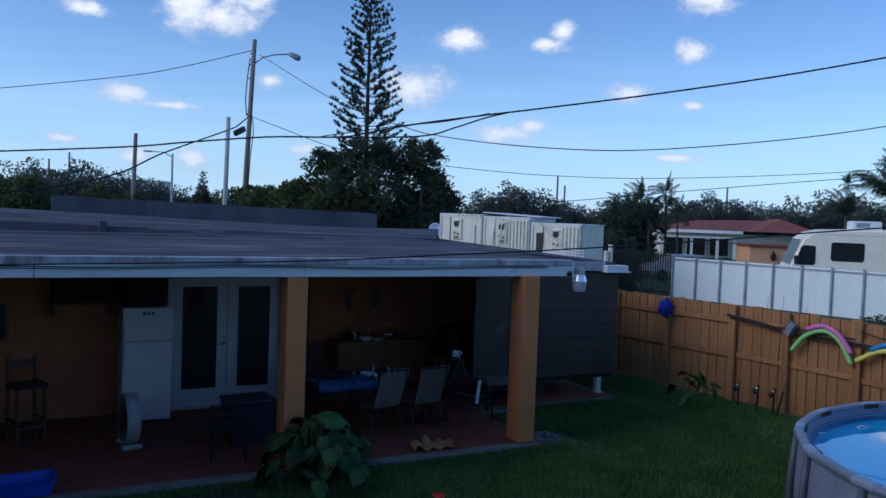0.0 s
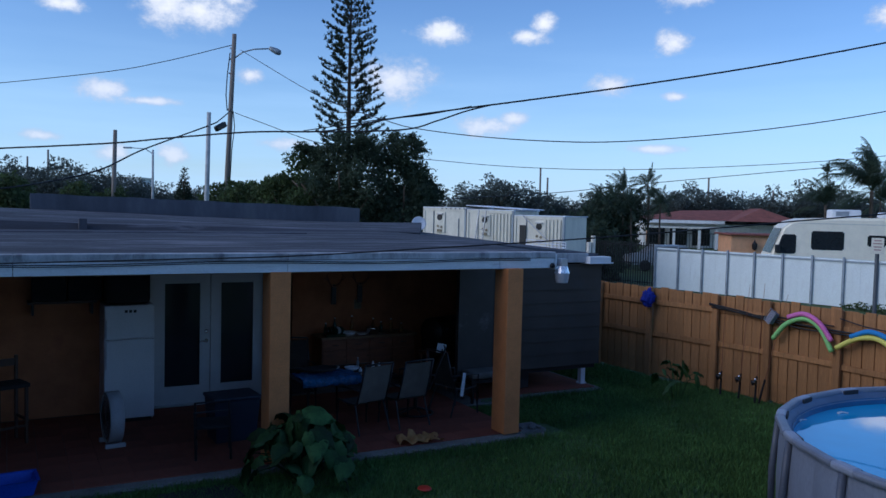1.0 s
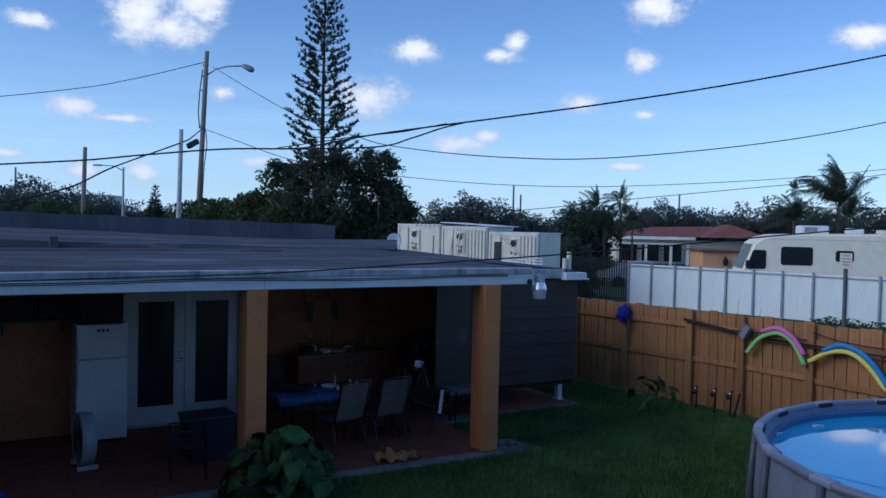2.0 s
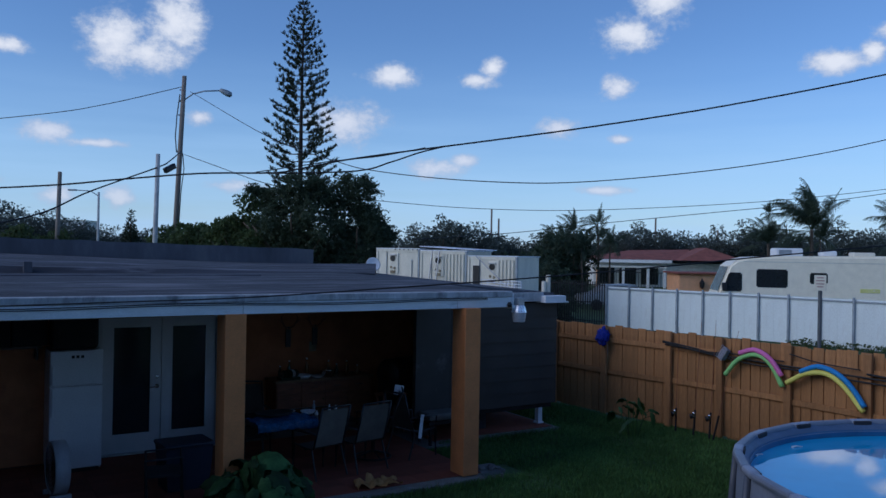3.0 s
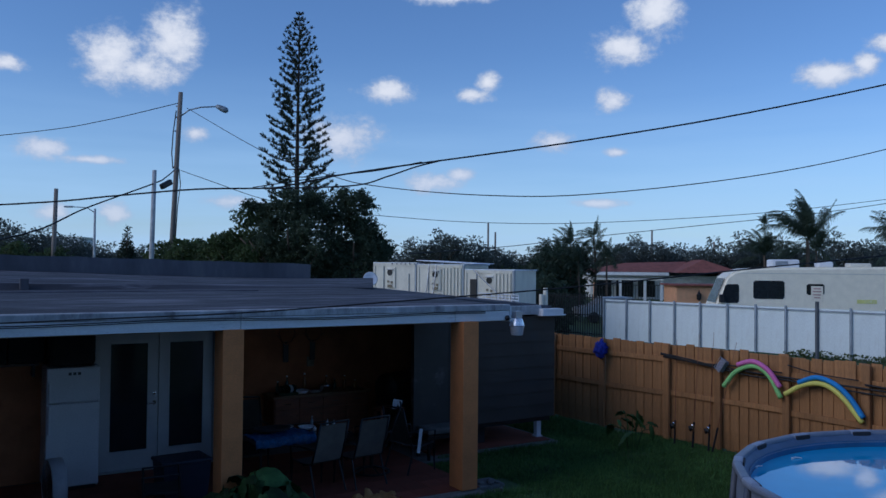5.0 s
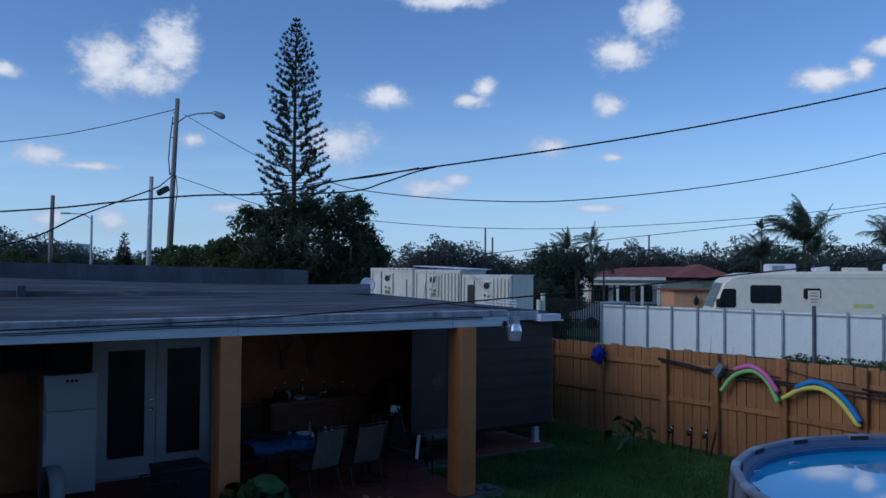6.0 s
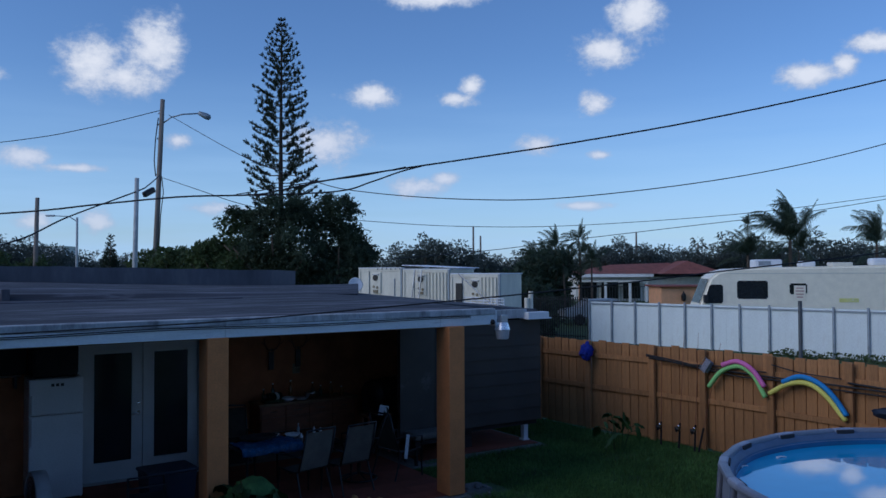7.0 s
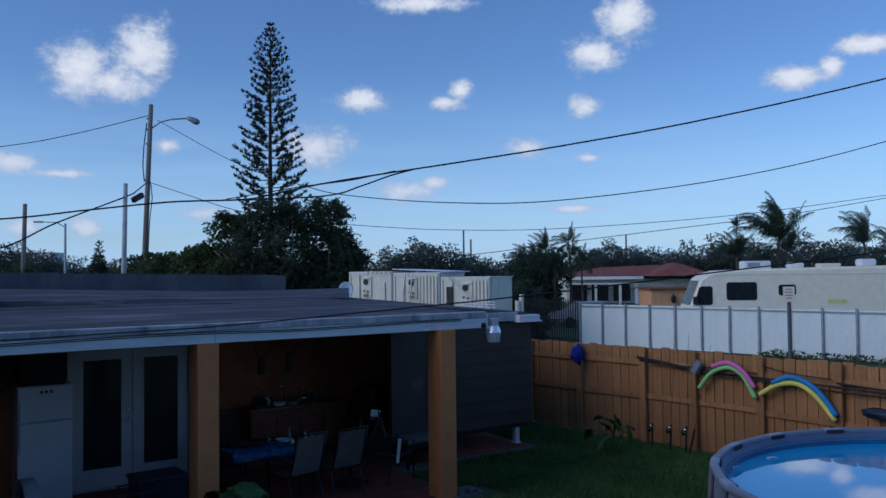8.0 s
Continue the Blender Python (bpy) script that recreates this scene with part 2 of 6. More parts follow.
M_CHROME = surface("polished_metal", (0.8, 0.8, 0.82), 0.15, metal=1.0, bump=0)
M_GRASS = surface("grass", (0.084, 0.168, 0.046), 0.8, vary=0.35, scale=0.8, grain=0.3, grain_scale=12, bump=0, island=0.45, spec=0.2)
M_GROUND = surface("lawn_soil", (0.06, 0.10, 0.03), 0.95, vary=0.4, scale=0.5, grain=0.4, grain_scale=14, bump=0.5, dirt=(0.09, 0.065, 0.035), dirt_scale=0.35, dirt_cut=0.58)
M_ASPHALT = surface("asphalt", (0.06, 0.06, 0.062), 0.9, vary=0.2, grain=0.3, grain_scale=60, bump=0.4)
M_POOL_WALL = surface("pool_grey_vinyl", (0.24, 0.26, 0.32), 0.5, vary=0.15, grain_scale=40, stretch=(1, 1, 0.5))
M_POOL_JOINT = surface("pool_joint_plastic", (0.33, 0.35, 0.42), 0.4, vary=0.12)
M_POOL_LEG = surface("pool_leg_enamel", (0.10, 0.108, 0.135), 0.45, vary=0.15)
M_POOL_FOLD = surface("pool_liner_fold", (0.10, 0.15, 0.24), 0.5, vary=0.15, scale=4, bump=0.1)
M_POOL_RAIL = surface("pool_rail_enamel", (0.21, 0.225, 0.27), 0.4, vary=0.15, dirt=(0.30, 0.31, 0.33), dirt_scale=4)
M_LINER = surface("pool_liner_blue", (0.03, 0.15, 0.31), 0.4, vary=0.15, scale=3, bump=0.05)
M_LEAF_DARK = leaf_surface("dark_ficus_leaf", (0.068, 0.095, 0.058))
M_LEAF_MID = leaf_surface("mid_green_leaf", (0.085, 0.12, 0.05))
# far leaves paled and greyed: distance haze put into their colour
M_LEAF_HAZE = leaf_surface("far_foliage", (0.125, 0.145, 0.125), 0.2)
M_LEAF_PINE = leaf_surface("pine_needle", (0.04, 0.056, 0.036), 0.4)
M_LEAF_PALM = leaf_surface("palm_leaf", (0.07, 0.095, 0.062), 0.4)
M_LEAF_BIG = surface("broad_leaf", (0.027, 0.068, 0.02), 0.65, vary=0.5, scale=5, grain=0.2, grain_scale=30, bump=0.2, each=0.6, spec=0.2)
M_BARK = surface("bark", (0.10, 0.075, 0.055), 0.9, vary=0.3, scale=4, grain=0.4, grain_scale=25, bump=0.8, stretch=(1, 1, 0.3))
M_BARK_DARK = surface("dark_bark", (0.035, 0.028, 0.024), 0.9, vary=0.3, scale=4, grain=0.4, grain_scale=25, bump=0.8, stretch=(1, 1, 0.3))
M_ESPRESSO = surface("espresso_wood", (0.05, 0.022, 0.014), 0.5, vary=0.3, scale=2, grain=0.25, grain_scale=20, stretch=(6, 6, 1))
M_POLE = surface("weathered_pole_wood", (0.24, 0.20, 0.17), 0.85, vary=0.25, scale=2, grain=0.3, grain_scale=30, stretch=(3, 3, 0.2))
M_POLE_GREY = surface("grey_concrete_pole", (0.46, 0.46, 0.46), 0.8, vary=0.2)
M_CABLE = surface("black_cable", (0.012, 0.012, 0.014), 0.6, vary=0.1, bump=0)
M_CONTAINER = surface("container_cream_paint", (0.72, 0.68, 0.57), 0.5, vary=0.1, dirt=(0.38, 0.33, 0.24), dirt_scale=2.5, dirt_cut=0.63, stretch=(1, 1, 0.3))
M_CONT_TOP = surface("container_white_top", (0.72, 0.75, 0.80), 0.5, vary=0.1)
M_METAL_FENCE = surface("white_sheet_fence", (0.70, 0.76, 0.755), 0.5, vary=0.08, scale=1.0, dirt=(0.60, 0.63, 0.62), dirt_scale=2, dirt_cut=0.62, stretch=(1, 1, 0.2))
M_FENCE_POST = surface("grey_fence_post", (0.26, 0.30, 0.34), 0.5, metal=0.3)
M_RV = surface("rv_cream_shell", (0.95, 0.86, 0.68), 0.4, vary=0.06, dirt=(0.80, 0.71, 0.54), dirt_scale=1.5, dirt_cut=0.66)
M_WINDOW = surface("dark_tinted_glass", (0.012, 0.014, 0.016), 0.06, vary=0.1, grain=0.02, bump=0)
M_REDROOF = surface("red_roof_tile", (0.26, 0.085, 0.06), 0.8, vary=0.25, scale=1.5, grain=0.3, grain_scale=12)
M_HOUSE_WHITE = surface("white_house_wall", (0.7, 0.7, 0.67), 0.8, vary=0.1)
M_HOUSE_ORANGE = surface("bright_orange_wall", (0.82, 0.42, 0.22), 0.85, vary=0.1)

# ---- ground ----
def make_ground():
    bm = bmesh.new()
    steps = [-1500, -600, -200, -80, -30] + [-20 + i * 1.0 for i in range(51)] + [40, 80, 200, 600, 1500]
    rows = [-1500, -400, -100, -30] + [-10 + i * 1.0 for i in range(41)] + [40, 60, 100, 200, 600, 1500]
    grid = []
    for y in rows:
        grid.append([bm.verts.new((x, y, 0.03 * noise.noise(Vector((x * 0.4, y * 0.4, 0))) - 0.02 if abs(x) < 30 and abs(y) < 32 else -0.02)) for x in steps])
    for r0, r1 in zip(grid, grid[1:]):
        for i in range(len(steps) - 1):
            bm.faces.new((r0[i], r0[i + 1], r1[i + 1], r1[i]))
    solid("ground", bm, M_GROUND, Matrix(), "patchy lawn and bare soil of the back yard", "ground", kind="structure", smooth=True)


make_ground()

# street behind the yard
solid("road", boxes((-60, 60, -3.2, 3.2, -0.06, 0.0)), M_ASPHALT, pose(11.5, 25.5, 0.012, 0, 0, -48), "grey asphalt side street behind the fence", "road", kind="structure")


# ---- house shell ----
def roof_z(s, w):
    return 2.68 + 0.018 * w - 0.075 * min(2.7, max(0.0, s))


def make_roof():
    bm = bmesh.new()
    ss = [-12, -9, -7, -5, -3, -1.5, -0.7, 0.05, 0.9, 1.8, 2.7]
    ws = [0.0, 1.1, 2.2, 3.2, 4.5, 6, 8, 10.2]
    top, low = {}, {}
    for i, s in enumerate(ss):
        for j, w in enumerate(ws):
            if s > 0.06 and w < 2.19:
                continue
            top[i, j] = bm.verts.new((s, w, roof_z(s, w)))
            low[i, j] = bm.verts.new((s, w, roof_z(s, w) - 0.16))
    for i in range(len(ss) - 1):
        for j in range(len(ws) - 1):
            keys = [(i, j), (i + 1, j), (i + 1, j + 1), (i, j + 1)]
            if all(k in top for k in keys):
                bm.faces.new([top[k] for k in keys])
                bm.faces.new([low[k] for k in keys[::-1]])
    # close the rim
    for e in [e for e in bm.edges if len(e.link_faces) == 1 and e.verts[0] in set(top.values()) and e.verts[1] in set(top.values())]:
        inv = {v: k for k, v in top.items()}
        a, b = e.verts
        bm.faces.new((a, b, low[inv[b]], low[inv[a]]))
    roof = solid("roof", bm, M_ROOF, HOUSE, "weathered dark grey flat roof of the house", "roof", kind="structure")
    return roof


make_roof()
solid("ceiling", boxes((-12, 0.0, 0.12, 4.5, 2.455, 2.5)), M_CEIL, HOUSE, "painted porch ceiling in deep shade", "ceiling", kind="structure")
# a low seam on the roof where two roof sections meet
solid("roof_kerb", boxes((-12, -2.2, 4.5, 4.62, 2.72, 2.785), bevel=0.02), M_PARAPET, HOUSE, "low tar-coated seam across the flat roof", "kerb", kind="structure")


def make_roof_deck():
    """The rear roof section, laid a hand's width higher with a sloped upstand."""
    bm = bmesh.new()
    rows = [(5.4, 2.77, 0.0), (5.55, 2.79, 0.6), (7.2, 2.87, 0.8), (9.88, 2.885, 1.0)]
    up, down = [], []
    for w, z, share in rows:
        end = 0.09 + (w - 4.5) * 0.516
        ss = [-12 + (end + 12) * k / 12 for k in range(13)]
        up.append([bm.verts.new((x, w, z + share * 0.03 * max(0.0, -x - 0.5) + 0.008 * math.sin(k * 1.9 + w))) for k, x in enumerate(ss)])
        down.append([bm.verts.new((x, w, 2.6)) for x in ss])
    for a, b, c, d in zip(up, up[1:], down, down[1:]):
        for k in range(12):
            bm.faces.new((a[k], a[k + 1], b[k + 1], b[k]))
        bm.faces.new((a[12], c[12], d[12], b[12])), bm.faces.new((a[0], b[0], d[0], c[0]))
    for k in range(12):
        bm.faces.new((up[0][k + 1], up[0][k], down[0][k], down[0][k + 1]))
        bm.faces.new((up[-1][k], up[-1][k + 1], down[-1][k + 1], down[-1][k]))
    solid("roof_deck", bm, M_ROOF, HOUSE, "slightly higher dark membrane deck of the rear roof", "roof", kind="structure")


make_roof_deck()


def make_fascia():
    f = thing("fascia", HOUSE, "white painted fascia along the porch eave", "fascia", kind="structure")
    x = -12.0
    for x1 in (-9.3, -7.0, -4.0, -0.9, 0.06):
        part("board", boxes((x, x1 - 0.006, -0.03, 0.0, 2.455, 2.60), bevel=0.006), M_FASCIA, f)
        part("roof_edge", boxes((x, x1, -0.045, 0.12, 2.602, roof_z(x, 0) + 0.012), bevel=0.012), M_DRIP, f)
        x = x1
    part("side_board", boxes((0.062, 0.092, -0.03, 2.2, 2.43, 2.66), bevel=0.006), M_FASCIA, f)
    part("soffit_strip", boxes((-12, 0.05, 0.0, 0.12, 2.445, 2.475)), M_CEIL, f)
    g = thing("shed_fascia", HOUSE, "weathered white fascia over the grey shed wall", "fascia", kind="structure")
    part("board", boxes((0.095, 2.42, 2.14, 2.2, 2.36, 2.53), bevel=0.01), M_DRIP, g)
    part("cap", boxes((2.36, 2.86, 2.02, 2.24, 2.36, 2.47), bevel=0.015), M_WHITE, g, "clean white trim cap")
    part("cap_lip", boxes((2.34, 2.90, 2.0, 2.26, 2.34, 2.365)), M_WHITE, g)


make_fascia()

solid("roof_post", boxes((-5.97, -5.84, 5.38, 5.5, 2.74, 2.97), bevel=0.01), M_PARAPET, HOUSE, "short dark stub post on the flat roof", "post")

# parapet of the higher rear roof
def make_parapet():
    bm = bmesh.new()
    n = 14
    prev = None
    for i in range(n + 1):
        s = -6.6 + 7.66 * i / n
        zt = 3.40 - 0.15 * i / n + 0.012 * math.sin(i * 2.1)
        ring = [bm.verts.new(p) for p in ((s, 9.9, 2.6), (s, 9.9, zt), (s, 10.12, zt), (s, 10.12, 2.6))]
        if prev:
            for k in range(4):
                bm.faces.new((prev[k], prev[(k + 1) % 4], ring[(k + 1) % 4], ring[k]))
        else:
            bm.faces.new(ring[::-1])
        prev = ring
    bm.faces.new(prev)
    solid("parapet", bm, M_PARAPET, HOUSE, "stained dark concrete parapet wall on the rear roof", "parapet", kind="structure")


make_parapet()


def wall_with_holes(x0, x1, z0, z1, y0, y1, holes):
    """A wall along x with rectangular holes (x0, x1, z0, z1)."""
    bm = bmesh.new()
    xs = sorted({x0, x1, *[h[0] for h in holes], *[h[1] for h in holes]})
    for a, b in zip(xs, xs[1:]):
        mid = (a + b) / 2
        cuts = sorted((h[2], h[3]) for h in holes if h[0] < mid < h[1])
        z = z0
        for c, d in cuts:
            if c > z:
                box(bm, a, b, y0, y1, z, c)
            z = d
        if z1 > z:
            box(bm, a, b, y0, y1, z, z1)
    return bm


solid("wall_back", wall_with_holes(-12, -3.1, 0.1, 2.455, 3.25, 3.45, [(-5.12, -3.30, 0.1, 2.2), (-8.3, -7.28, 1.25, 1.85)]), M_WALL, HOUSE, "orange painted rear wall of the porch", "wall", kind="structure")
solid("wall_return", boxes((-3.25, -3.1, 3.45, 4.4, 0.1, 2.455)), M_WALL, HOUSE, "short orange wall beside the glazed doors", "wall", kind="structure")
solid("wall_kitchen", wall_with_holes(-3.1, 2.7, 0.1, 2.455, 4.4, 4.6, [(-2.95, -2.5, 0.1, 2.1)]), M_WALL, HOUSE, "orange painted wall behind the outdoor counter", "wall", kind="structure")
solid("wall_side", boxes((-12.15, -12.0, 0.0, 10, 0, 2.5)), M_WALL, HOUSE, "plain side wall of the house", "wall", kind="structure")
solid("wall_rear", boxes((-12, 2.7, 9.9, 10.05, 0, 2.58)), M_WALL, HOUSE, "plain rear wall of the house", "wall", kind="structure")
# room walls coloured near black to stand for missing light
solid("wall_inner", boxes((-12, -2.4, 6.4, 6.5, 0, 2.5), (-2.5, -2.4, 4.6, 6.4, 0, 2.5), (-12, -2.4, 3.45, 6.4, 0.05, 0.1)), M_SHADE_DARK, HOUSE, "room behind the glazed doors, coloured dark for its shade", "wall", kind="structure")

# ---- grey shed wall ----
def make_shed():
    sh = thing("shed_wall", HOUSE, "grey siding wall of the shed raised on short piers", "wall", kind="structure")
    z = 0.45
    k = 0
    while z < 2.32:
        z1 = min(z + 0.235, 2.36)
        bm = bmesh.new()
        vs = [bm.verts.new(p) for p in ((0.42, 2.185, z), (2.78, 2.185, z), (2.78, 2.2, z1), (0.42, 2.2, z1), (0.42, 2.26, z), (2.78, 2.26, z), (2.78, 2.26, z1), (0.42, 2.26, z1))]
        for f in ((0, 1, 2, 3), (5, 4, 7, 6), (1, 5, 6, 2), (4, 0, 3, 7), (3, 2, 6, 7), (4, 5, 1, 0)):
            bm.faces.new([vs[i] for i in f])
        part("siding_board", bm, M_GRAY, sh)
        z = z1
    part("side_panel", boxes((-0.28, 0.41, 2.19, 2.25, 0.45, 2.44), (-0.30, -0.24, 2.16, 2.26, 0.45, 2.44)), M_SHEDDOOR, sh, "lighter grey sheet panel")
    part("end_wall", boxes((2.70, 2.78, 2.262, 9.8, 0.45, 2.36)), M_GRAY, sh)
    # beam coloured dark to pass for the shade below the siding
    part("skirt_beam", boxes((-0.28, 2.74, 2.27, 2.36, 0.36, 0.45)), M_BOARD_SHADE, sh)
    # underfloor coloured near black as the shade beneath the shed
    part("underfloor", boxes((0.4, 2.70, 2.4, 4.35, 0.38, 0.44)), M_SHADE_DARK, sh)


# dark board colour that also paints in the shade under the shed
M_BOARD_SHADE = surface("dark_stained_board", (0.03, 0.026, 0.026), 0.8, vary=0.2)
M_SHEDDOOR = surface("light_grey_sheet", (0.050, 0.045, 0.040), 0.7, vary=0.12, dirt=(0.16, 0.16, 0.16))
make_shed()
p = thing("pier_post", HOUSE @ pose(2.50, 2.34, 0.06), "short white painted post under the shed", "post", "shed posts")
part("shaft", boxes((-0.05, 0.05, -0.05, 0.05, 0.02, 0.395), bevel=0.006), M_WHITE, p)
part("foot", boxes((-0.07, 0.07, -0.07, 0.07, 0.0, 0.025)), M_WHITE, p)
# supports added here, coloured dark to sink into the shade
for s in (1.2, 0.1):
    p = thing("pier_block", HOUSE @ pose(s, 2.5, 0.055), "added stacked block pier, coloured dark as the shade under the shed", "pier", "shed piers")
    for z in (0.0, 0.155):
        part("block", boxes((-0.14, 0.14, -0.10, 0.10, z, z + 0.15), bevel=0.008), M_BOARD_SHADE, p)

# ---- porch slab and tiles ----
solid("porch_slab", boxes((-12, -0.5, -0.22, 4.4, -0.1, 0.075), (-0.5, 0.04, 0.02, 0.42, -0.1, 0.055), (-0.5, 2.66, 1.86, 4.4, -0.1, 0.045), (-0.5, 0.66, 1.72, 1.86, -0.1, 0.043), bevel=0.025), M_CONCRETE, HOUSE, "rough concrete porch slab with a chipped edge", "floor", kind="structure")


solid("terrace_floor", boxes((0.0, 2.56, 2.02, 4.38, 0.046, 0.058)), M_TILE, HOUSE, "dark terracotta floor under the shed wall", "floor", kind="structure")


# ---- columns ----
def column(s, w):
    c = thing("porch_column", HOUSE @ pose(s, w, 0.088), "square orange stucco porch column", "column", "porch columns")
    part("shaft", boxes((-0.13, 0.13, -0.17, 0.17, 0, 2.37), bevel=0.008), M_ORANGE, c)
    return c


column(-4.09, 0.13)
column(-0.70, 0.03)
column(-8.9, 0.13)
column(-11.85, 0.13)

# terracotta tiles laid on the slab
def make_tiles():
    fl = thing("porch_floor", HOUSE, "dark terracotta tiled porch floor", "floor", kind="structure")
    me = None
    for i in range(23):
        for j in range(10):
            if me is None:
                ob = part("tile", boxes((0.002, 0.328, 0.002, 0.328, 0, 0.014)), M_TILE, fl)
                me = ob.data
            else:
                ob = new("tile", me)
                ob.parent = fl
            ob.matrix_basis = pose(-8.05 + 0.33 * i, -0.05 + 0.33 * j, 0.0735)


# plain block added out of view to keep the low sun off the porch
solid("house_wing", boxes((-14, -9.2, -6.5, -0.3, 0, 5.4)), M_HOUSE_WHITE, HOUSE, "unseen pale block added to shade the porch from the left", "wall", kind="structure")
# plain block added behind the camera, unseen, to cut light from the rear
solid("own_house", boxes((-10, 18, -14, -8, 0, 6.8)), M_HOUSE_WHITE, Matrix(), "unseen pale block added behind the viewer to hold back light", "wall", kind="structure")

# ---- picket fence ----
FENCE = [(4.30, 4.75), (4.38, 4.05), (4.52, 2.65), (4.76, 1.15), (4.88, 0.05), (4.98, -1.25), (5.02, -2.60), (5.02, -4.2), (5.02, -5.8), (5.02, -7.4)]


def make_fence():
    f = thing("picket_fence", HOUSE, "new cedar-coloured wooden picket fence with posts and rails", "fence", kind="structure")
    widths = [0.174, 0.180, 0.170]
    plain = []
    for i, wd in enumerate(widths):
        for j, ht in enumerate((1.80, 1.815, 1.79)):
            bm = boxes((-wd / 2, wd / 2, -0.009, 0.009, 0.03, ht))
            ob = part("picket", bm, M_PINE_BOARD, f)
            plain.append(ob.data)
            bpy.data.objects.remove(ob)
    rng = random.Random(4)
    for (x0, y0), (x1, y1) in zip(FENCE, FENCE[1:]):
        a, b = Vector((x0, y0, 0)), Vector((x1, y1, 0))
        way = (b - a).normalized()
        ang = math.degrees(math.atan2(way.y, way.x))
        n = max(1, round((b - a).length / 0.19))
        for i in range(n):
            p = a + way * (b - a).length * (i + 0.5) / n
            ob = new("picket", rng.choice(plain))
            ob.parent = f
            ob.matrix_basis = pose(p.x + rng.uniform(-0.003, 0.003), p.y, rng.uniform(-0.02, 0.015), rng.uniform(-0.4, 0.4), rng.uniform(-0.5, 0.5), ang)
            if i < n - 1:
                q = a + way * (b - a).length * (i + 1) / n
                ob = new("picket", rng.choice(plain))
                ob.parent = f
                side = Vector((-way.y, way.x, 0)) * 0.021
                ob.matrix_basis = pose(q.x + side.x, q.y + side.y, -0.03, 0, 0, ang)
        # two rails on the yard side
        for z in (1.50, 0.86):
            part("rail", boxes((0, (b - a).length, -0.048, -0.010, z - 0.045, z + 0.045), bevel=0.004), M_PINE_BOARD, f, m=pose(a.x, a.y, rng.uniform(-0.02, 0.02), 0, 0, ang))
    for x, y in FENCE[1:]:
        part("post", boxes((-0.10, -0.0485, -0.07, 0.07, 0, 1.80), bevel=0.006), M_PINE_BOARD, f, m=pose(x, y, 0, 0, rng.uniform(-0.4, 0.4), -6))


make_fence()

# ---- white sheet-metal fence across the street ----
WF0, WF1 = Vector((9.15, 36.1, 0)), Vector((21.6, 22.3, 0))


def make_white_fence():
    way = (WF1 - WF0).normalized()
    ang = math.degrees(math.atan2(way.y, way.x))
    f = thing("metal_fence", pose(WF0.x, WF0.y, 0, 0, 0, ang), "white sheet-metal fence with grey posts", "fence", kind="structure")
    length = (WF1 - WF0).length
    n = round(length / 1.19)
    step = length / n
    bm = boxes((0.005, step - 0.005, 0.0, 0.012, 0.02, 1.80))
    for k in range(1, 4):
        box(bm, step * k / 4 - 0.012, step * k / 4 + 0.012, -0.004, 0.0, 0.03, 1.79)
    sheet = part("panel", bm, M_METAL_FENCE, f)
    post = part("post", boxes((-0.04, 0.04, -0.085, -0.02, 0, 1.86), bevel=0.008), M_FENCE_POST, f)
    rail = part("top_rail", boxes((0.042, step - 0.042, -0.06, -0.02, 1.69, 1.735)), M_FENCE_POST, f)
    for i in range(n):
        for src in (sheet, post, rail):
            if i == 0:
                continue
            ob = new(src.name.split(".")[0], src.data)
            ob.parent = f
            ob.matrix_basis = pose(step * i, 0, 0)


make_white_fence()


def make_iron_fence():
    m = pose(9.05, 36.2, 0, 0, 0, 132)
    f = thing("iron_fence", m, "black wrought-iron bar fence beside the street", "fence", kind="structure")
    bar = part("bar", boxes((-0.019, 0.019, -0.019, 0.019, 0.05, 2.0)), M_BLACK, f)
    for i in range(1, 60):
        ob = new("bar", bar.data)
        ob.parent = f
        ob.matrix_basis = pose(0.13 * i, 0, 0)
    for z in (0.2, 1.05, 1.85):
        part("rail", boxes((-0.02, 7.8, -0.02, 0.02, z - 0.02, z + 0.02)), M_BLACK, f)


make_iron_fence()


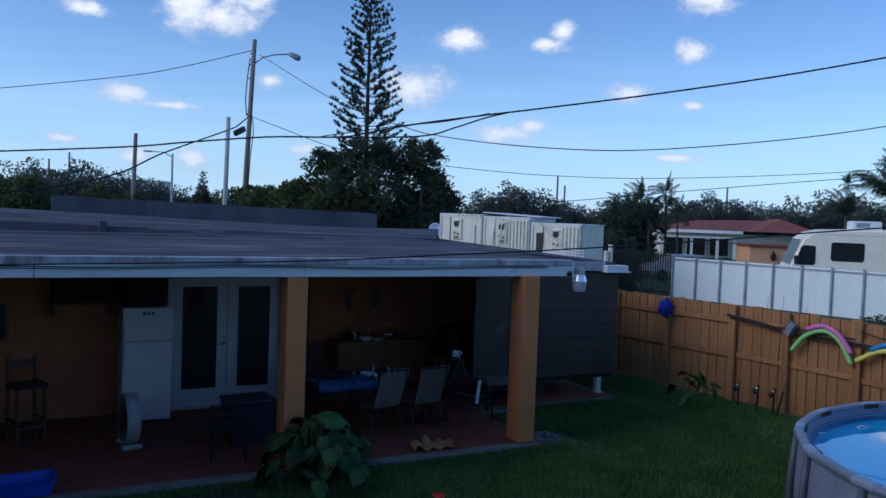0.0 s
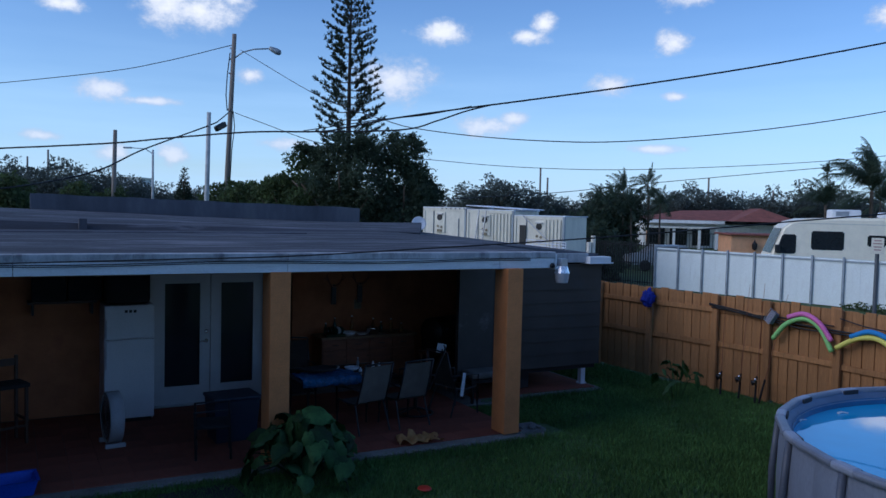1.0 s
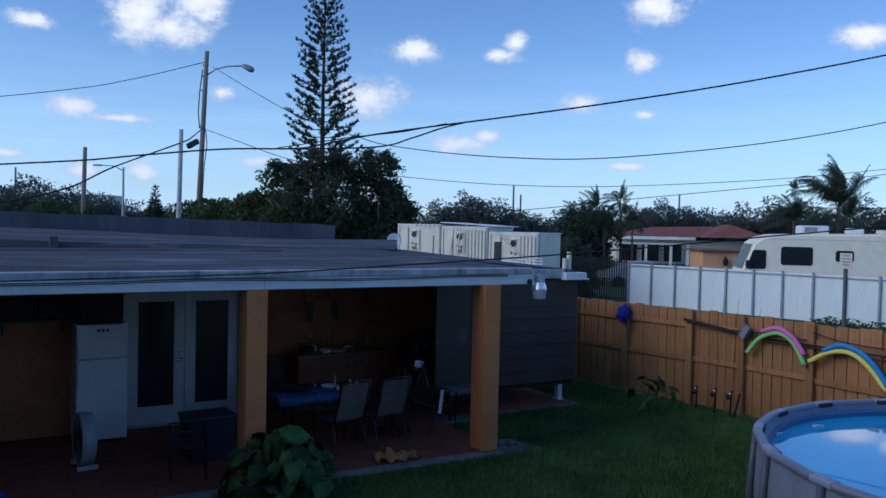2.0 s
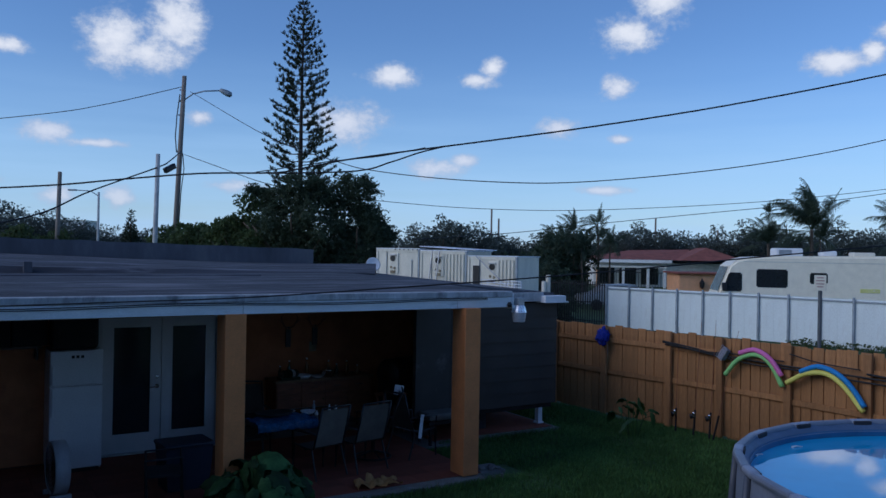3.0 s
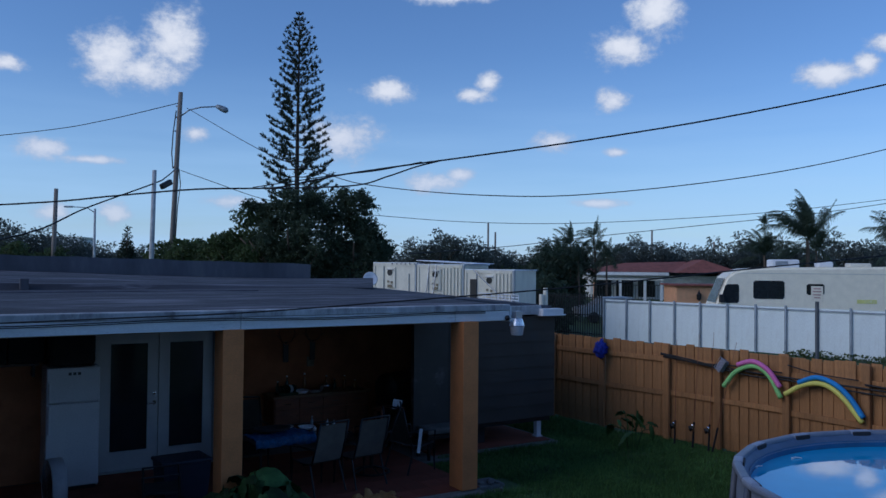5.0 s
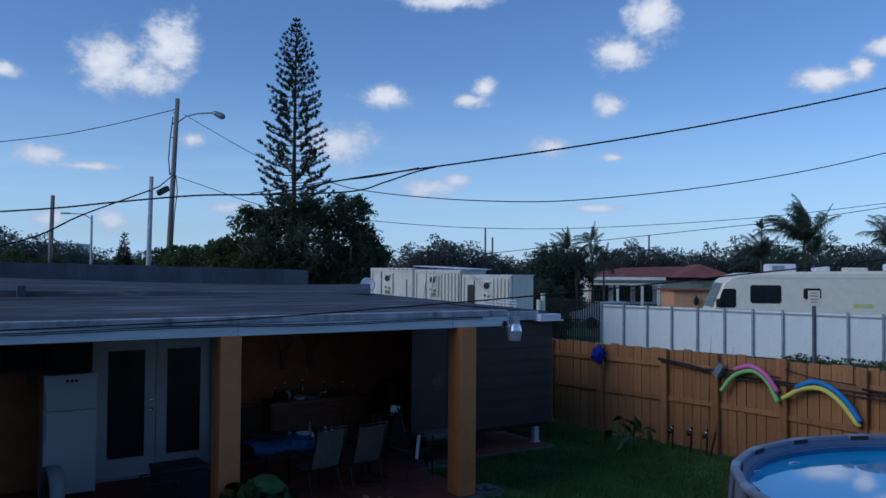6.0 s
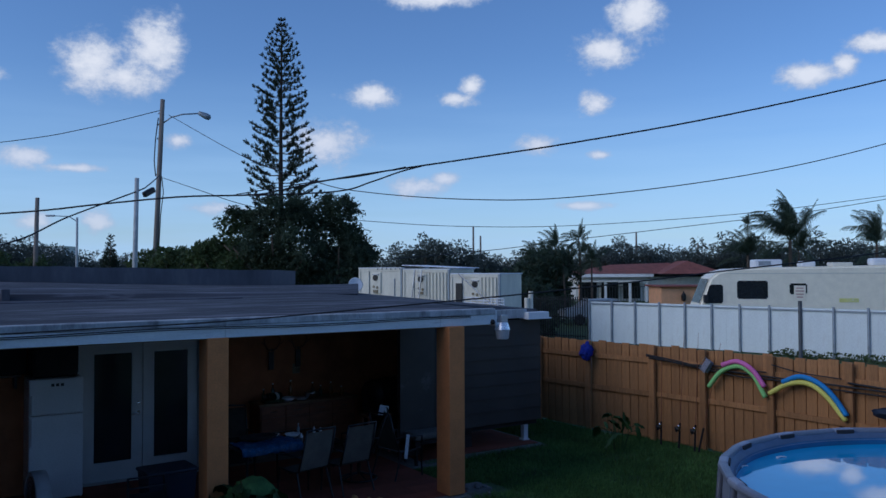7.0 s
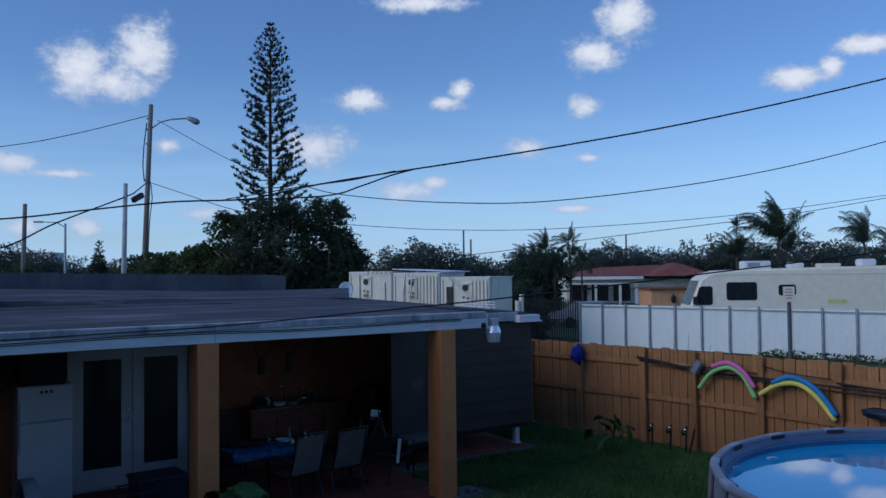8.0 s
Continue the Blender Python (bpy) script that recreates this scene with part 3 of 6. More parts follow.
# ---- pool ----
def make_pool():
    R, N_, C = 2.69, 18, Vector((6.265, 7.53, 0))
    p = thing("swimming_pool", pose(C.x, C.y, 0, 0, 0, 174.5), "round grey above-ground frame pool full of blue water", "pool")
    step = 2 * math.pi / N_
    side = 2 * R * math.sin(step / 2)
    flat = R * math.cos(step / 2)
    rail_bm = boxes((flat - 0.055, flat + 0.045, -side / 2 + 0.12, side / 2 - 0.12, 1.145, 1.215), bevel=0.028)
    rail = part("top_rail", rail_bm, M_POOL_RAIL, p)
    # joint cap at each corner, a dark block standing for its shaded inner pocket
    jb = boxes((R - 0.09, R + 0.016, -0.14, 0.14, 1.141, 1.2185), bevel=0.027)
    joint = part("corner_joint", jb, M_POOL_JOINT, p)
    slot = part("joint_slot", boxes((R - 0.105, R - 0.06, -0.12, 0.12, 1.15, 1.206), bevel=0.008), M_SHADE_DARK, joint, "dark block standing for the joint's shaded pocket")
    leg_bm = tube(bmesh.new(), [(R + 0.03, 0, 0.03), (R + 0.035, 0, 0.6), (R - 0.01, 0, 1.14)], 0.036, 10)
    leg = part("leg", leg_bm, M_POOL_LEG, p, smooth=True)
    foot = part("foot", boxes((R - 0.06, R + 0.10, -0.07, 0.07, 0.0, 0.05), bevel=0.01), M_WHITE, leg, "white plastic foot")
    wb = bmesh.new()
    for k in range(6):
        a0, a1 = -step / 2 + step * k / 6, -step / 2 + step * (k + 1) / 6
        rr = [R - 0.07 + 0.03 * math.sin(math.pi * (k + j) / 6) for j in (0, 1)]
        vs = [last] if k else []
        for a, r in ((a0, rr[0]), (a1, rr[1]))[1 if k else 0:]:
            vs.append([wb.verts.new((r * math.cos(a) * (1 + 0.012 * math.sin(z * 2.6)), r * math.sin(a) * (1 + 0.012 * math.sin(z * 2.6)), z)) for z in (0.0, 0.3, 0.6, 0.9, 1.16)])
        last = vs[-1]
        for i in range(4):
            wb.faces.new((vs[0][i], vs[1][i], vs[1][i + 1], vs[0][i + 1]))
    wall = part("wall_panel", wb, M_POOL_WALL, p, smooth=True)
    for k in range(1, N_):
        for src in (rail, joint, leg, wall):
            ob = new(src.name.split(".")[0], src.data)
            ob.parent = p
            ang = 20.0 * k
            ob.matrix_basis = pose(0, 0, 0, 0, 0, ang)
            for ch in src.children:
                c2 = new(ch.name.split(".")[0], ch.data)
                c2.parent = ob
    for ob in p.children:
        if ob.name.startswith(("top_rail", "wall_panel")):
            ob.matrix_basis = ob.matrix_basis @ pose(0, 0, 0, 0, 0, 10.0 if ob.name.startswith("top_rail") else 0)
    # liner: inner wall and floor
    lb = bmesh.new()
    prof = [(R - 0.150, 1.108), (R - 0.160, 0.9), (R - 0.13, 0.45), (R - 0.2, 0.12), (R - 0.6, 0.06), (0.01, 0.05)]
    rings = [[lb.verts.new((r * math.cos(2 * math.pi * k / 72), r * math.sin(2 * math.pi * k / 72), z)) for k in range(72)] for r, z in prof]
    for a, b in zip(rings, rings[1:]):
        for k in range(72):
            lb.faces.new((a[k], b[k], b[(k + 1) % 72], a[(k + 1) % 72]))
    part("liner", lb, M_LINER, p, "bright blue vinyl liner", smooth=True)
    fb = bmesh.new()
    prof = [(R - 0.045, 1.19), (R - 0.075, 1.18), (R - 0.125, 1.14), (R - 0.149, 1.10)]
    rings = [[fb.verts.new((r * math.cos(2 * math.pi * k / 72), r * math.sin(2 * math.pi * k / 72), z)) for k in range(72)] for r, z in prof]
    for a, b in zip(rings, rings[1:]):
        for k in range(72):
            fb.faces.new((a[k], b[k], b[(k + 1) % 72], a[(k + 1) % 72]))
    part("liner_fold", fb, M_POOL_FOLD, p, "grey-blue liner band folded over the rim", smooth=True)
    # stitched band under the rim
    sb = bmesh.new()
    for k in range(420):
        a = 2 * math.pi * k / 420
        box(sb, R - 0.158, R - 0.151, -0.009, 0.009, 1.086, 1.097, m=Matrix.Rotation(a, 4, "Z"))
    tagged(part("rope_hem", sb, M_POOL_JOINT, p, "pale rope hem below the rim"), kind="stuff")
    w = bmesh.new()
    ring = [w.verts.new(((R - 0.158) * math.cos(2 * math.pi * k / 72), (R - 0.158) * math.sin(2 * math.pi * k / 72), 1.03)) for k in range(72)]
    w.faces.new(ring)
    part("water", w, M_WATER, p, "still reflecting pool water")


def leaf_litter(x, y, turn):
    bm = bmesh.new()
    tube(bm, [(-0.06, 0, 0.004), (0.0, 0.01, 0.012), (0.07, -0.005, 0.006)], 0.014, 6, taper=0.004)
    solid("floating_petal", bm, M_WHITE, pose(x, y, 1.032, 0, 0, turn), "small white petal floating on the pool water", "petal", "floating petals")


M_WATER = surface("pool_water", (0.035, 0.42, 0.74), 0.03, vary=0.08, scale=1.5, grain=0.0, bump=0.0)
M_WATER.node_tree.nodes["Principled BSDF"].inputs["IOR"].default_value = 1.9
for link in list(M_WATER.node_tree.links):
    if link.to_socket.name == "Roughness":
        M_WATER.node_tree.links.remove(link)
M_WATER.node_tree.nodes["Principled BSDF"].inputs["Roughness"].default_value = 0.02
make_pool()
leaf_litter(4.88, 9.43, 10)
leaf_litter(4.25, 9.03, 35)


# ---- shipping containers beyond the roof ----
def container(m, width, depth, top, kind):
    c = thing("container", m, "cream refrigerated shipping container standing behind the house", "container", "containers")
    h = top - 0.1
    part("body", boxes((0.06, width - 0.06, 0.04, depth, 0.12, h - 0.05)), M_CONTAINER, c)
    part("top_sheet", boxes((0.0, width, 0.0, depth, h - 0.04, h)), M_CONT_TOP, c, "bluish white roof sheet")
    for x in (0.0, width - 0.1):
        part("corner_post", boxes((x, x + 0.1, 0.0, 0.1, 0.0, h - 0.04), bevel=0.01), M_FENCE_POST if x else M_CONTAINER, c)
    for z in (0.0, h - 0.16):
        part("cross_rail", boxes((0.1, width - 0.1, 0.01, 0.1, z, z + 0.12)), M_CONTAINER, c)
    if kind != "plain":
        bm = bmesh.new()
        x = width * 0.56 if kind == "ribs" else width * 0.62
        while x < width - 0.15:
            box(bm, x, x + 0.05, -0.015, 0.05, 0.14, h - 0.18, bevel=0.01)
            x += 0.17
        part("ribs", bm, M_CONTAINER, c, "ribbed side sheet")
    f = 0.44 if kind == "hatch" else 0.33
    u = part("cooling_unit", boxes((width * f, width * (f + 0.19), -0.02, 0.06, h - 1.15, h - 0.22), bevel=0.02), M_CONTAINER, c)
    part("fan_grille", lathe(bmesh.new(), [(0.02, -0.012), (0.12, -0.012), (0.14, 0.0), (0.14, 0.012), (0.02, 0.012)], 18, pose(width * (f + 0.07), -0.028, h - 0.46, 90, 0, 0)), M_BLACK, u, "dark round fan opening")
    part("bent_cowl", boxes((width * (f + 0.01), width * (f + 0.15), -0.10, -0.021, h - 0.34, h - 0.29), bevel=0.012), M_STEEL, u, "bent grey metal cowl")
    for x, z in ((0.035, 0.86), (0.115, 0.90)):
        part("gauge", lathe(bmesh.new(), [(0.02, -0.012), (0.055, -0.012), (0.062, 0.012), (0.02, 0.012)], 14, pose(width * (f + x), -0.03, h - z, 90, 0, 0)), M_RUST, u, "rust-stained round gauge")
    part("control_box", boxes((width * (f + 0.02), width * (f + 0.13), -0.05, -0.021, h - 1.12, h - 1.0), bevel=0.01), M_RUST, u)
    part("seam", boxes((width * 0.24, width * 0.25, -0.004, 0.038, 0.14, h - 0.18)), M_FENCE_POST, c, "dark panel seam")
    if kind == "plain":
        part("seam", boxes((width * 0.82, width * 0.83, -0.004, 0.038, 0.14, h - 0.5)), M_FENCE_POST, c, "dark panel seam")
        for k in range(6):
            part("lashing_ring", boxes((width * (0.45 + 0.1 * k) - 0.02, width * (0.45 + 0.1 * k) + 0.02, -0.03, 0.0, h - 0.09, h - 0.04), bevel=0.006), M_BLACK, c)
    if kind == "hatch":
        part("open_hatch", boxes((width * 0.12, width * 0.25, -0.03, 0.035, h - 1.25, h - 0.42), bevel=0.01), M_BLACK, c, "open dark hatch")
        part("brace", tube(bmesh.new(), [(width * 0.2, -0.12, h - 0.02), (width * 0.95, -0.4, h - 1.35)], 0.025, 6), M_STEEL, c, "slanting steel brace")
    return c


M_RUST = surface("rust_stained_paint", (0.24, 0.20, 0.13), 0.7, vary=0.4, scale=6, dirt=(0.12, 0.08, 0.05), dirt_scale=8)
CONT = pose(-1.28, 37.0, 0, 0, 0, -34)
container(CONT, 2.36, 2.3, 3.46, "plain")
container(CONT @ pose(2.39, 0, 0), 2.38, 2.3, 3.40, "ribs")
container(CONT @ pose(4.80, 0, 0), 2.36, 2.2, 3.20, "hatch")
ld = thing("ladder", CONT @ pose(2.95, -0.55, 0.0, -7, 3, 0), "pale aluminium ladder leaning on the containers", "ladder")
for x in (0.0, 0.36):
    part("stile", boxes((x - 0.018, x + 0.018, -0.03, 0.03, 0, 3.3), bevel=0.006), M_STEEL, ld)
for k in range(10):
    part("rung", boxes((0.019, 0.341, -0.012, 0.012, 0.285 + 0.31 * k, 0.302 + 0.31 * k)), M_STEEL, ld)
loose = thing("roof_sheet", CONT @ pose(2.2, 0.2, 3.44, 0, 2.5, 0), "loose bluish white metal sheet lying over a container", "sheet")
part("panel", boxes((0, 2.9, 0, 1.9, 0, 0.03), bevel=0.004), M_CONT_TOP, loose)


# ---- vegetation tools ----
def leaf_mesh(name, blobs, per_area, size, material, seed, shell=0.55, long=1.6):
    """Many small pointed leaves scattered through a set of ellipsoids (centre, radii)."""
    rng = np.random.default_rng(seed)
    P = []
    for c, r in blobs:
        n = max(12, int(per_area * (r[0] * r[1] + r[1] * r[2] + r[0] * r[2])))
        d = rng.normal(size=(n, 3))
        d /= np.linalg.norm(d, axis=1)[:, None]
        k = shell + (1.12 - shell) * rng.random(n) ** 0.6
        bump = 1 + 0.16 * np.sin(d[:, 0] * 7 + seed) * np.sin(d[:, 1] * 6 + 2) * np.sin(d[:, 2] * 5 + 1)
        P.append(np.array(c) + d * np.array(r) * (k * bump)[:, None])
    P = np.concatenate(P)
    n = len(P)
    a = rng.normal(size=(n, 3))
    a /= np.linalg.norm(a, axis=1)[:, None]
    b = np.cross(a, rng.normal(size=(n, 3)))
    b /= np.linalg.norm(b, axis=1)[:, None]
    s = size * rng.uniform(0.6, 1.3, n)[:, None]
    quad = np.stack([P - a * s * long / 2, P + b * s * 0.5, P + a * s * long / 2, P - b * s * 0.5], 1).reshape(-1, 3)
    faces = np.arange(4 * n).reshape(-1, 4)
    return raw_mesh(name, quad.tolist(), faces.tolist(), material)


def spray_mesh(name, blobs, per_area, twig, size, material, seed, droop=0.35, leaves=14):
    """Leafy twigs that grow outward from ellipsoids (centre, radii) and droop at their tips."""
    rng = np.random.default_rng(seed)
    O, D = [], []
    for c, r in blobs:
        n = max(10, int(per_area * (r[0] * r[1] + r[1] * r[2] + r[0] * r[2])))
        d = rng.normal(size=(n, 3))
        d /= np.linalg.norm(d, axis=1)[:, None]
        k = 0.45 + 0.5 * rng.random(n) ** 0.5
        O.append(np.array(c) + d * np.array(r) * k[:, None])
        w = d * [1, 1, 0.7] + [0, 0, 0.35] + rng.normal(size=(n, 3)) * 0.35
        D.append(w / np.linalg.norm(w, axis=1)[:, None])
    O, D = np.repeat(np.concatenate(O), leaves, 0), np.repeat(np.concatenate(D), leaves, 0)
    n = len(O)
    L = twig * np.repeat(rng.uniform(0.5, 1.35, n // leaves), leaves)[:, None]
    q = np.tile((np.arange(leaves) + 0.5) / leaves, n // leaves)[:, None]
    P = O + D * L * q - np.array([0, 0, 1]) * droop * L * q * q
    a = D * 0.8 + rng.normal(size=(n, 3)) * 0.75 - np.array([0, 0, 0.25])
    a /= np.linalg.norm(a, axis=1)[:, None]
    b = np.cross(a, rng.normal(size=(n, 3)))
    b /= np.linalg.norm(b, axis=1)[:, None]
    z = size * rng.uniform(0.6, 1.3, n)[:, None]
    mid = P + a * z * 0.45
    quad = np.stack([P, mid + b * z * 0.26, P + a * z, mid - b * z * 0.26], 1).reshape(-1, 3)
    return raw_mesh(name, quad.tolist(), np.arange(4 * n).reshape(-1, 4).tolist(), material)


def add_mesh(name, me, parent, label=""):
    ob = new(name, me)
    ob.parent = parent
    return tagged(ob, label)


def broad_tree(m, height, width, material, seed, label, group="", leaf=0.3, density=26, low=0.2, blobs_n=9, name="tree", lobes=(), twig=3.4):
    rng = random.Random(seed)
    t = thing(name, m, label, "tree", group)
    bm = tube(bmesh.new(), [(0, 0, 0), (0.05, 0.02, height * 0.25), (0.0, 0.05, height * 0.55)], 0.028 * height, 9, taper=0.012 * height)
    for k in range(6):
        a = k * 1.05 + rng.random()
        reach = width * rng.uniform(0.25, 0.42)
        z0 = height * rng.uniform(0.22, 0.42)
        tube(bm, [(0, 0, z0), (reach * 0.5 * math.cos(a), reach * 0.5 * math.sin(a), z0 + height * 0.16), (reach * math.cos(a), reach * math.sin(a), z0 + height * 0.34)], 0.013 * height, 6, taper=0.004 * height)
    part("trunk", bm, M_BARK, t, smooth=True)
    blobs = []
    for k in range(blobs_n):
        a = 2 * math.pi * k / blobs_n * 1.618 * 2 + rng.random() * 0.5
        q = rng.uniform(0.1, 0.36) * width
        z = height * rng.uniform(low + 0.18, 0.82)
        r = width * rng.uniform(0.15, 0.25)
        blobs.append(((q * math.cos(a), q * math.sin(a), z), (r, r, r * rng.uniform(0.6, 0.9))))
    blobs.append(((0, 0, height * 0.62), (width * 0.28, width * 0.28, height * 0.30)))
    blobs.append(((0, 0, height * (low + 0.22)), (width * 0.34, width * 0.34, height * 0.2)))
    if lobes:
        blobs = [((x, y, z), (r, r, r * 0.8)) for x, y, z, r in lobes]
        for x, y, z, r in lobes:
            for k in range(6):
                a, b = rng.random() * 6.283, rng.uniform(-0.1, 1.2)
                d = r * rng.uniform(1.0, 1.22)
                blobs.append(((x + d * math.cos(a) * math.cos(b), y + d * math.sin(a) * math.cos(b), z + 0.85 * d * math.sin(b)), (r * 0.2, r * 0.2, r * 0.17)))
    for k in range(0 if lobes else 9):
        a = rng.random() * 6.283
        q = rng.uniform(0.3, 0.52) * width
        z = height * (low + (1.02 - low) * rng.random() ** 0.8)
        q *= 1.0 if z < height * 0.6 else max(0.3, 1.75 - 1.15 * z / height)
        blobs.append(((q * math.cos(a), q * math.sin(a), z), (width * 0.09, width * 0.09, width * 0.075)))
    core = [(c, tuple(v * 0.96 for v in r)) for c, r in blobs]
    add_mesh("inner_foliage", leaf_mesh("inner_foliage", core, density / (leaf * leaf * 22), leaf * 1.5, material, seed, 0.4), t)
    add_mesh("crown", spray_mesh("crown", blobs, density / (leaf * leaf * 55), leaf * twig, leaf * 1.35, material, seed + 1), t)
    return t


# ---- Norfolk pine ----
def norfolk_pine(m, height):
    t = thing("norfolk_pine", m, "tall dark Norfolk pine with tiered upturned branches", "tree")
    part("trunk", tube(bmesh.new(), [(0, 0, 0), (0.03, 0, height * 0.3), (0.0, 0, height * 0.6), (0.02, 0, height * 0.98)], 0.24, 10, taper=0.03), M_BARK_DARK, t, smooth=True)
    rng = np.random.default_rng(11)
    limbs = bmesh.new()
    blades, z = [], 5.4
    while z < height - 0.12:
        d_ = height - z
        reach = min(2.2, 0.70 * d_ ** 0.5, 0.12 + 0.55 * d_)
        count = 6
        off = rng.random() * 6.28
        for k in range(count):
            if rng.random() < 0.06:
                continue
            a = off + k * 2 * math.pi / count + rng.normal() * 0.14
            R = reach * rng.uniform(0.74, 1.06)
            ca, sa = math.cos(a), math.sin(a)
            pts = []
            for i in range(6):
                q = i / 5
                pts.append(Vector((ca * R * q, sa * R * q, z + R * (0.16 * q - 0.34 * q * (1 - q) + 0.14 * q * q))))
            tube(limbs, pts, 0.02, 4, caps=False, taper=0.008)
            tufts = max(2, int(R / 0.25))
            first = 0.34 if d_ > 4 else 0.15
            for j in range(tufts):
                q = first + (1.02 - first) * (j + 0.3 + rng.random() * 0.6) / tufts
                i = min(4, int(q * 5))
                base = pts[i].lerp(pts[i + 1], min(1.2, q * 5 - i))
                c = base + Vector((-sa, ca, 0)) * rng.normal() * 0.13 * q * min(1.0, R)
                lean = Vector((ca * 0.55, sa * 0.55, 0.85)).normalized()
                big = min(1.0, 0.45 + 0.45 * R)
                for n in range(20):
                    d = (lean + Vector(rng.normal(size=3)) * 0.42).normalized()
                    w = d.cross(Vector(rng.normal(size=3))).normalized() * 0.019 * big
                    L = 0.175 * rng.uniform(0.7, 1.35) * big
                    o = c + Vector(rng.normal(size=3)) * 0.035 * big
                    blades += [o - w, o + w, o + d * L + w * 0.8, o + d * L - w * 0.8]
        z += (0.38 if d_ > 3 else 0.28) + rng.random() * 0.08
    tagged(part("limb_frame", limbs, M_BARK, t), kind="stuff")
    n = len(blades) // 4
    me = raw_mesh("needles", [tuple(v) for v in blades], np.arange(4 * n).reshape(-1, 4).tolist(), M_LEAF_PINE)
    add_mesh("needles", me, t)


norfolk_pine(pose(-6.35, 48, 0, 0, 0.2, 0), 18.2)


# ---- palms ----
def palm(m, height, spread, seed, label, fronds=30, group="palms", wind=0.0, upright=0.72, hang=0.45):
    """wind: how far the fronds bend towards -x; hang: how far the leaflets drop."""
    rng = np.random.default_rng(seed)
    t = thing("palm_tree", m, label, "palm", group)
    thick = 0.05 * spread
    part("trunk", tube(bmesh.new(), [(0, 0, 0), (0.12, 0.05, height * 0.4), (0.05, 0.0, height * 0.75), (0, 0, height)], thick, 9, taper=thick * 0.6), M_BARK, t, smooth=True)
    back = m.to_3x3().inverted() @ Vector((-1, 0, 0))
    verts = []
    for k in range(fronds):
        a = k * 2.399 + rng.normal() * 0.25
        rise = rng.uniform(0.75, 1.5) if rng.random() < upright else rng.uniform(-0.6, 0.6)
        L = spread * rng.uniform(0.72, 1.12)
        bow = rng.uniform(0.7, 1.7)
        way = Vector((math.cos(a) * math.cos(rise), math.sin(a) * math.cos(rise), math.sin(rise)))
        spine = [Vector((0, 0, height - 0.1))]
        for i in range(14):
            q = i / 13
            way = (way + Vector((0, 0, -0.16 * bow * q)) + back * wind * 0.16 * q).normalized()
            spine.append(spine[-1] + way * (L / 14))
        for i in range(1, 15):
            p0, p1 = spine[i - 1], spine[i]
            way = (p1 - p0).normalized()
            side = way.cross(Vector((0, 0, 1)))
            side = side.normalized() if side.length > 0.15 else Vector((-math.sin(a), math.cos(a), 0))
            w = side * 0.009 * spread * (1.1 - i / 14)
            verts += [p0 - w, p0 + w, p1 + w, p1 - w]
            if i < 3:
                continue
            ln = spread * 0.27 * math.sin(math.pi * min(0.95, 0.2 + 0.74 * i / 14)) + 0.05
            for s in (-1, 1):
                for h in (0.0, 0.2, 0.4, 0.6, 0.8):
                    if rng.random() < 0.1:
                        continue
                    o = p0.lerp(p1, h)
                    l = ln * rng.uniform(0.75, 1.2)
                    mid = o + side * s * l * 0.34 + way * l * 0.34 + Vector((0, 0, -0.12 * l * hang))
                    tip = mid + side * s * l * 0.12 + way * l * 0.26 + Vector((0, 0, -l * hang * rng.uniform(0.7, 1.3))) + back * wind * l * 0.25
                    b = way * 0.0048 * spread
                    verts += [o - b, o + b, mid + b, mid - b, mid - b, mid + b, tip + b * 0.15, tip - b * 0.15]
    n = len(verts) // 4
    add_mesh("fronds", raw_mesh("fronds", [tuple(v) for v in verts], np.arange(4 * n).reshape(-1, 4).tolist(), M_LEAF_PALM), t)
    return t


palm(pose(28.0, 55, 0, 0, 0, 20), 5.2, 3.7, 3, "coconut palm with long feathery windblown fronds beyond the motorhome", 28, wind=0.6, upright=0.9, hang=0.55)
palm(pose(34.3, 55, 0, 0, 0, 80), 4.9, 3.0, 5, "shorter coconut palm with drooping fronds", 18, wind=0.5, upright=0.8, hang=0.6)
palm(pose(25.4, 56, 0), 4.2, 2.6, 8, "low palm with arching fronds among the trees", 20, wind=0.3)
palm(pose(36.2, 80, 0), 7.7, 1.3, 18, "small distant palm on a thin stem above the trees", 18, hang=0.4)
palm(pose(31.2, 60, 0, 0, 0, 40), 4.6, 2.4, 9, "low palm with arching fronds among the trees", 20, wind=0.3)
palm(pose(38.5, 58, 0, 0, 0, 10), 4.6, 2.6, 10, "low palm with arching fronds among the trees", 20, wind=0.3)
for k, (x, y, h, r) in enumerate(((12.8, 54, 5.3, 1.5), (12.2, 51, 4.3, 1.5), (11.2, 54, 4.7, 1.6), (10.2, 52, 4.3, 1.5), (9.4, 52, 4.0, 1.5), (12.7, 50, 3.9, 1.5), (10.9, 50, 3.6, 1.5))):
    palm(pose(x, y, 0, 0, 0, 47 * k), h, r, 12 + k, "slim arching palm rising above the dark trees", 15, wind=0.2, upright=0.55, hang=0.7)

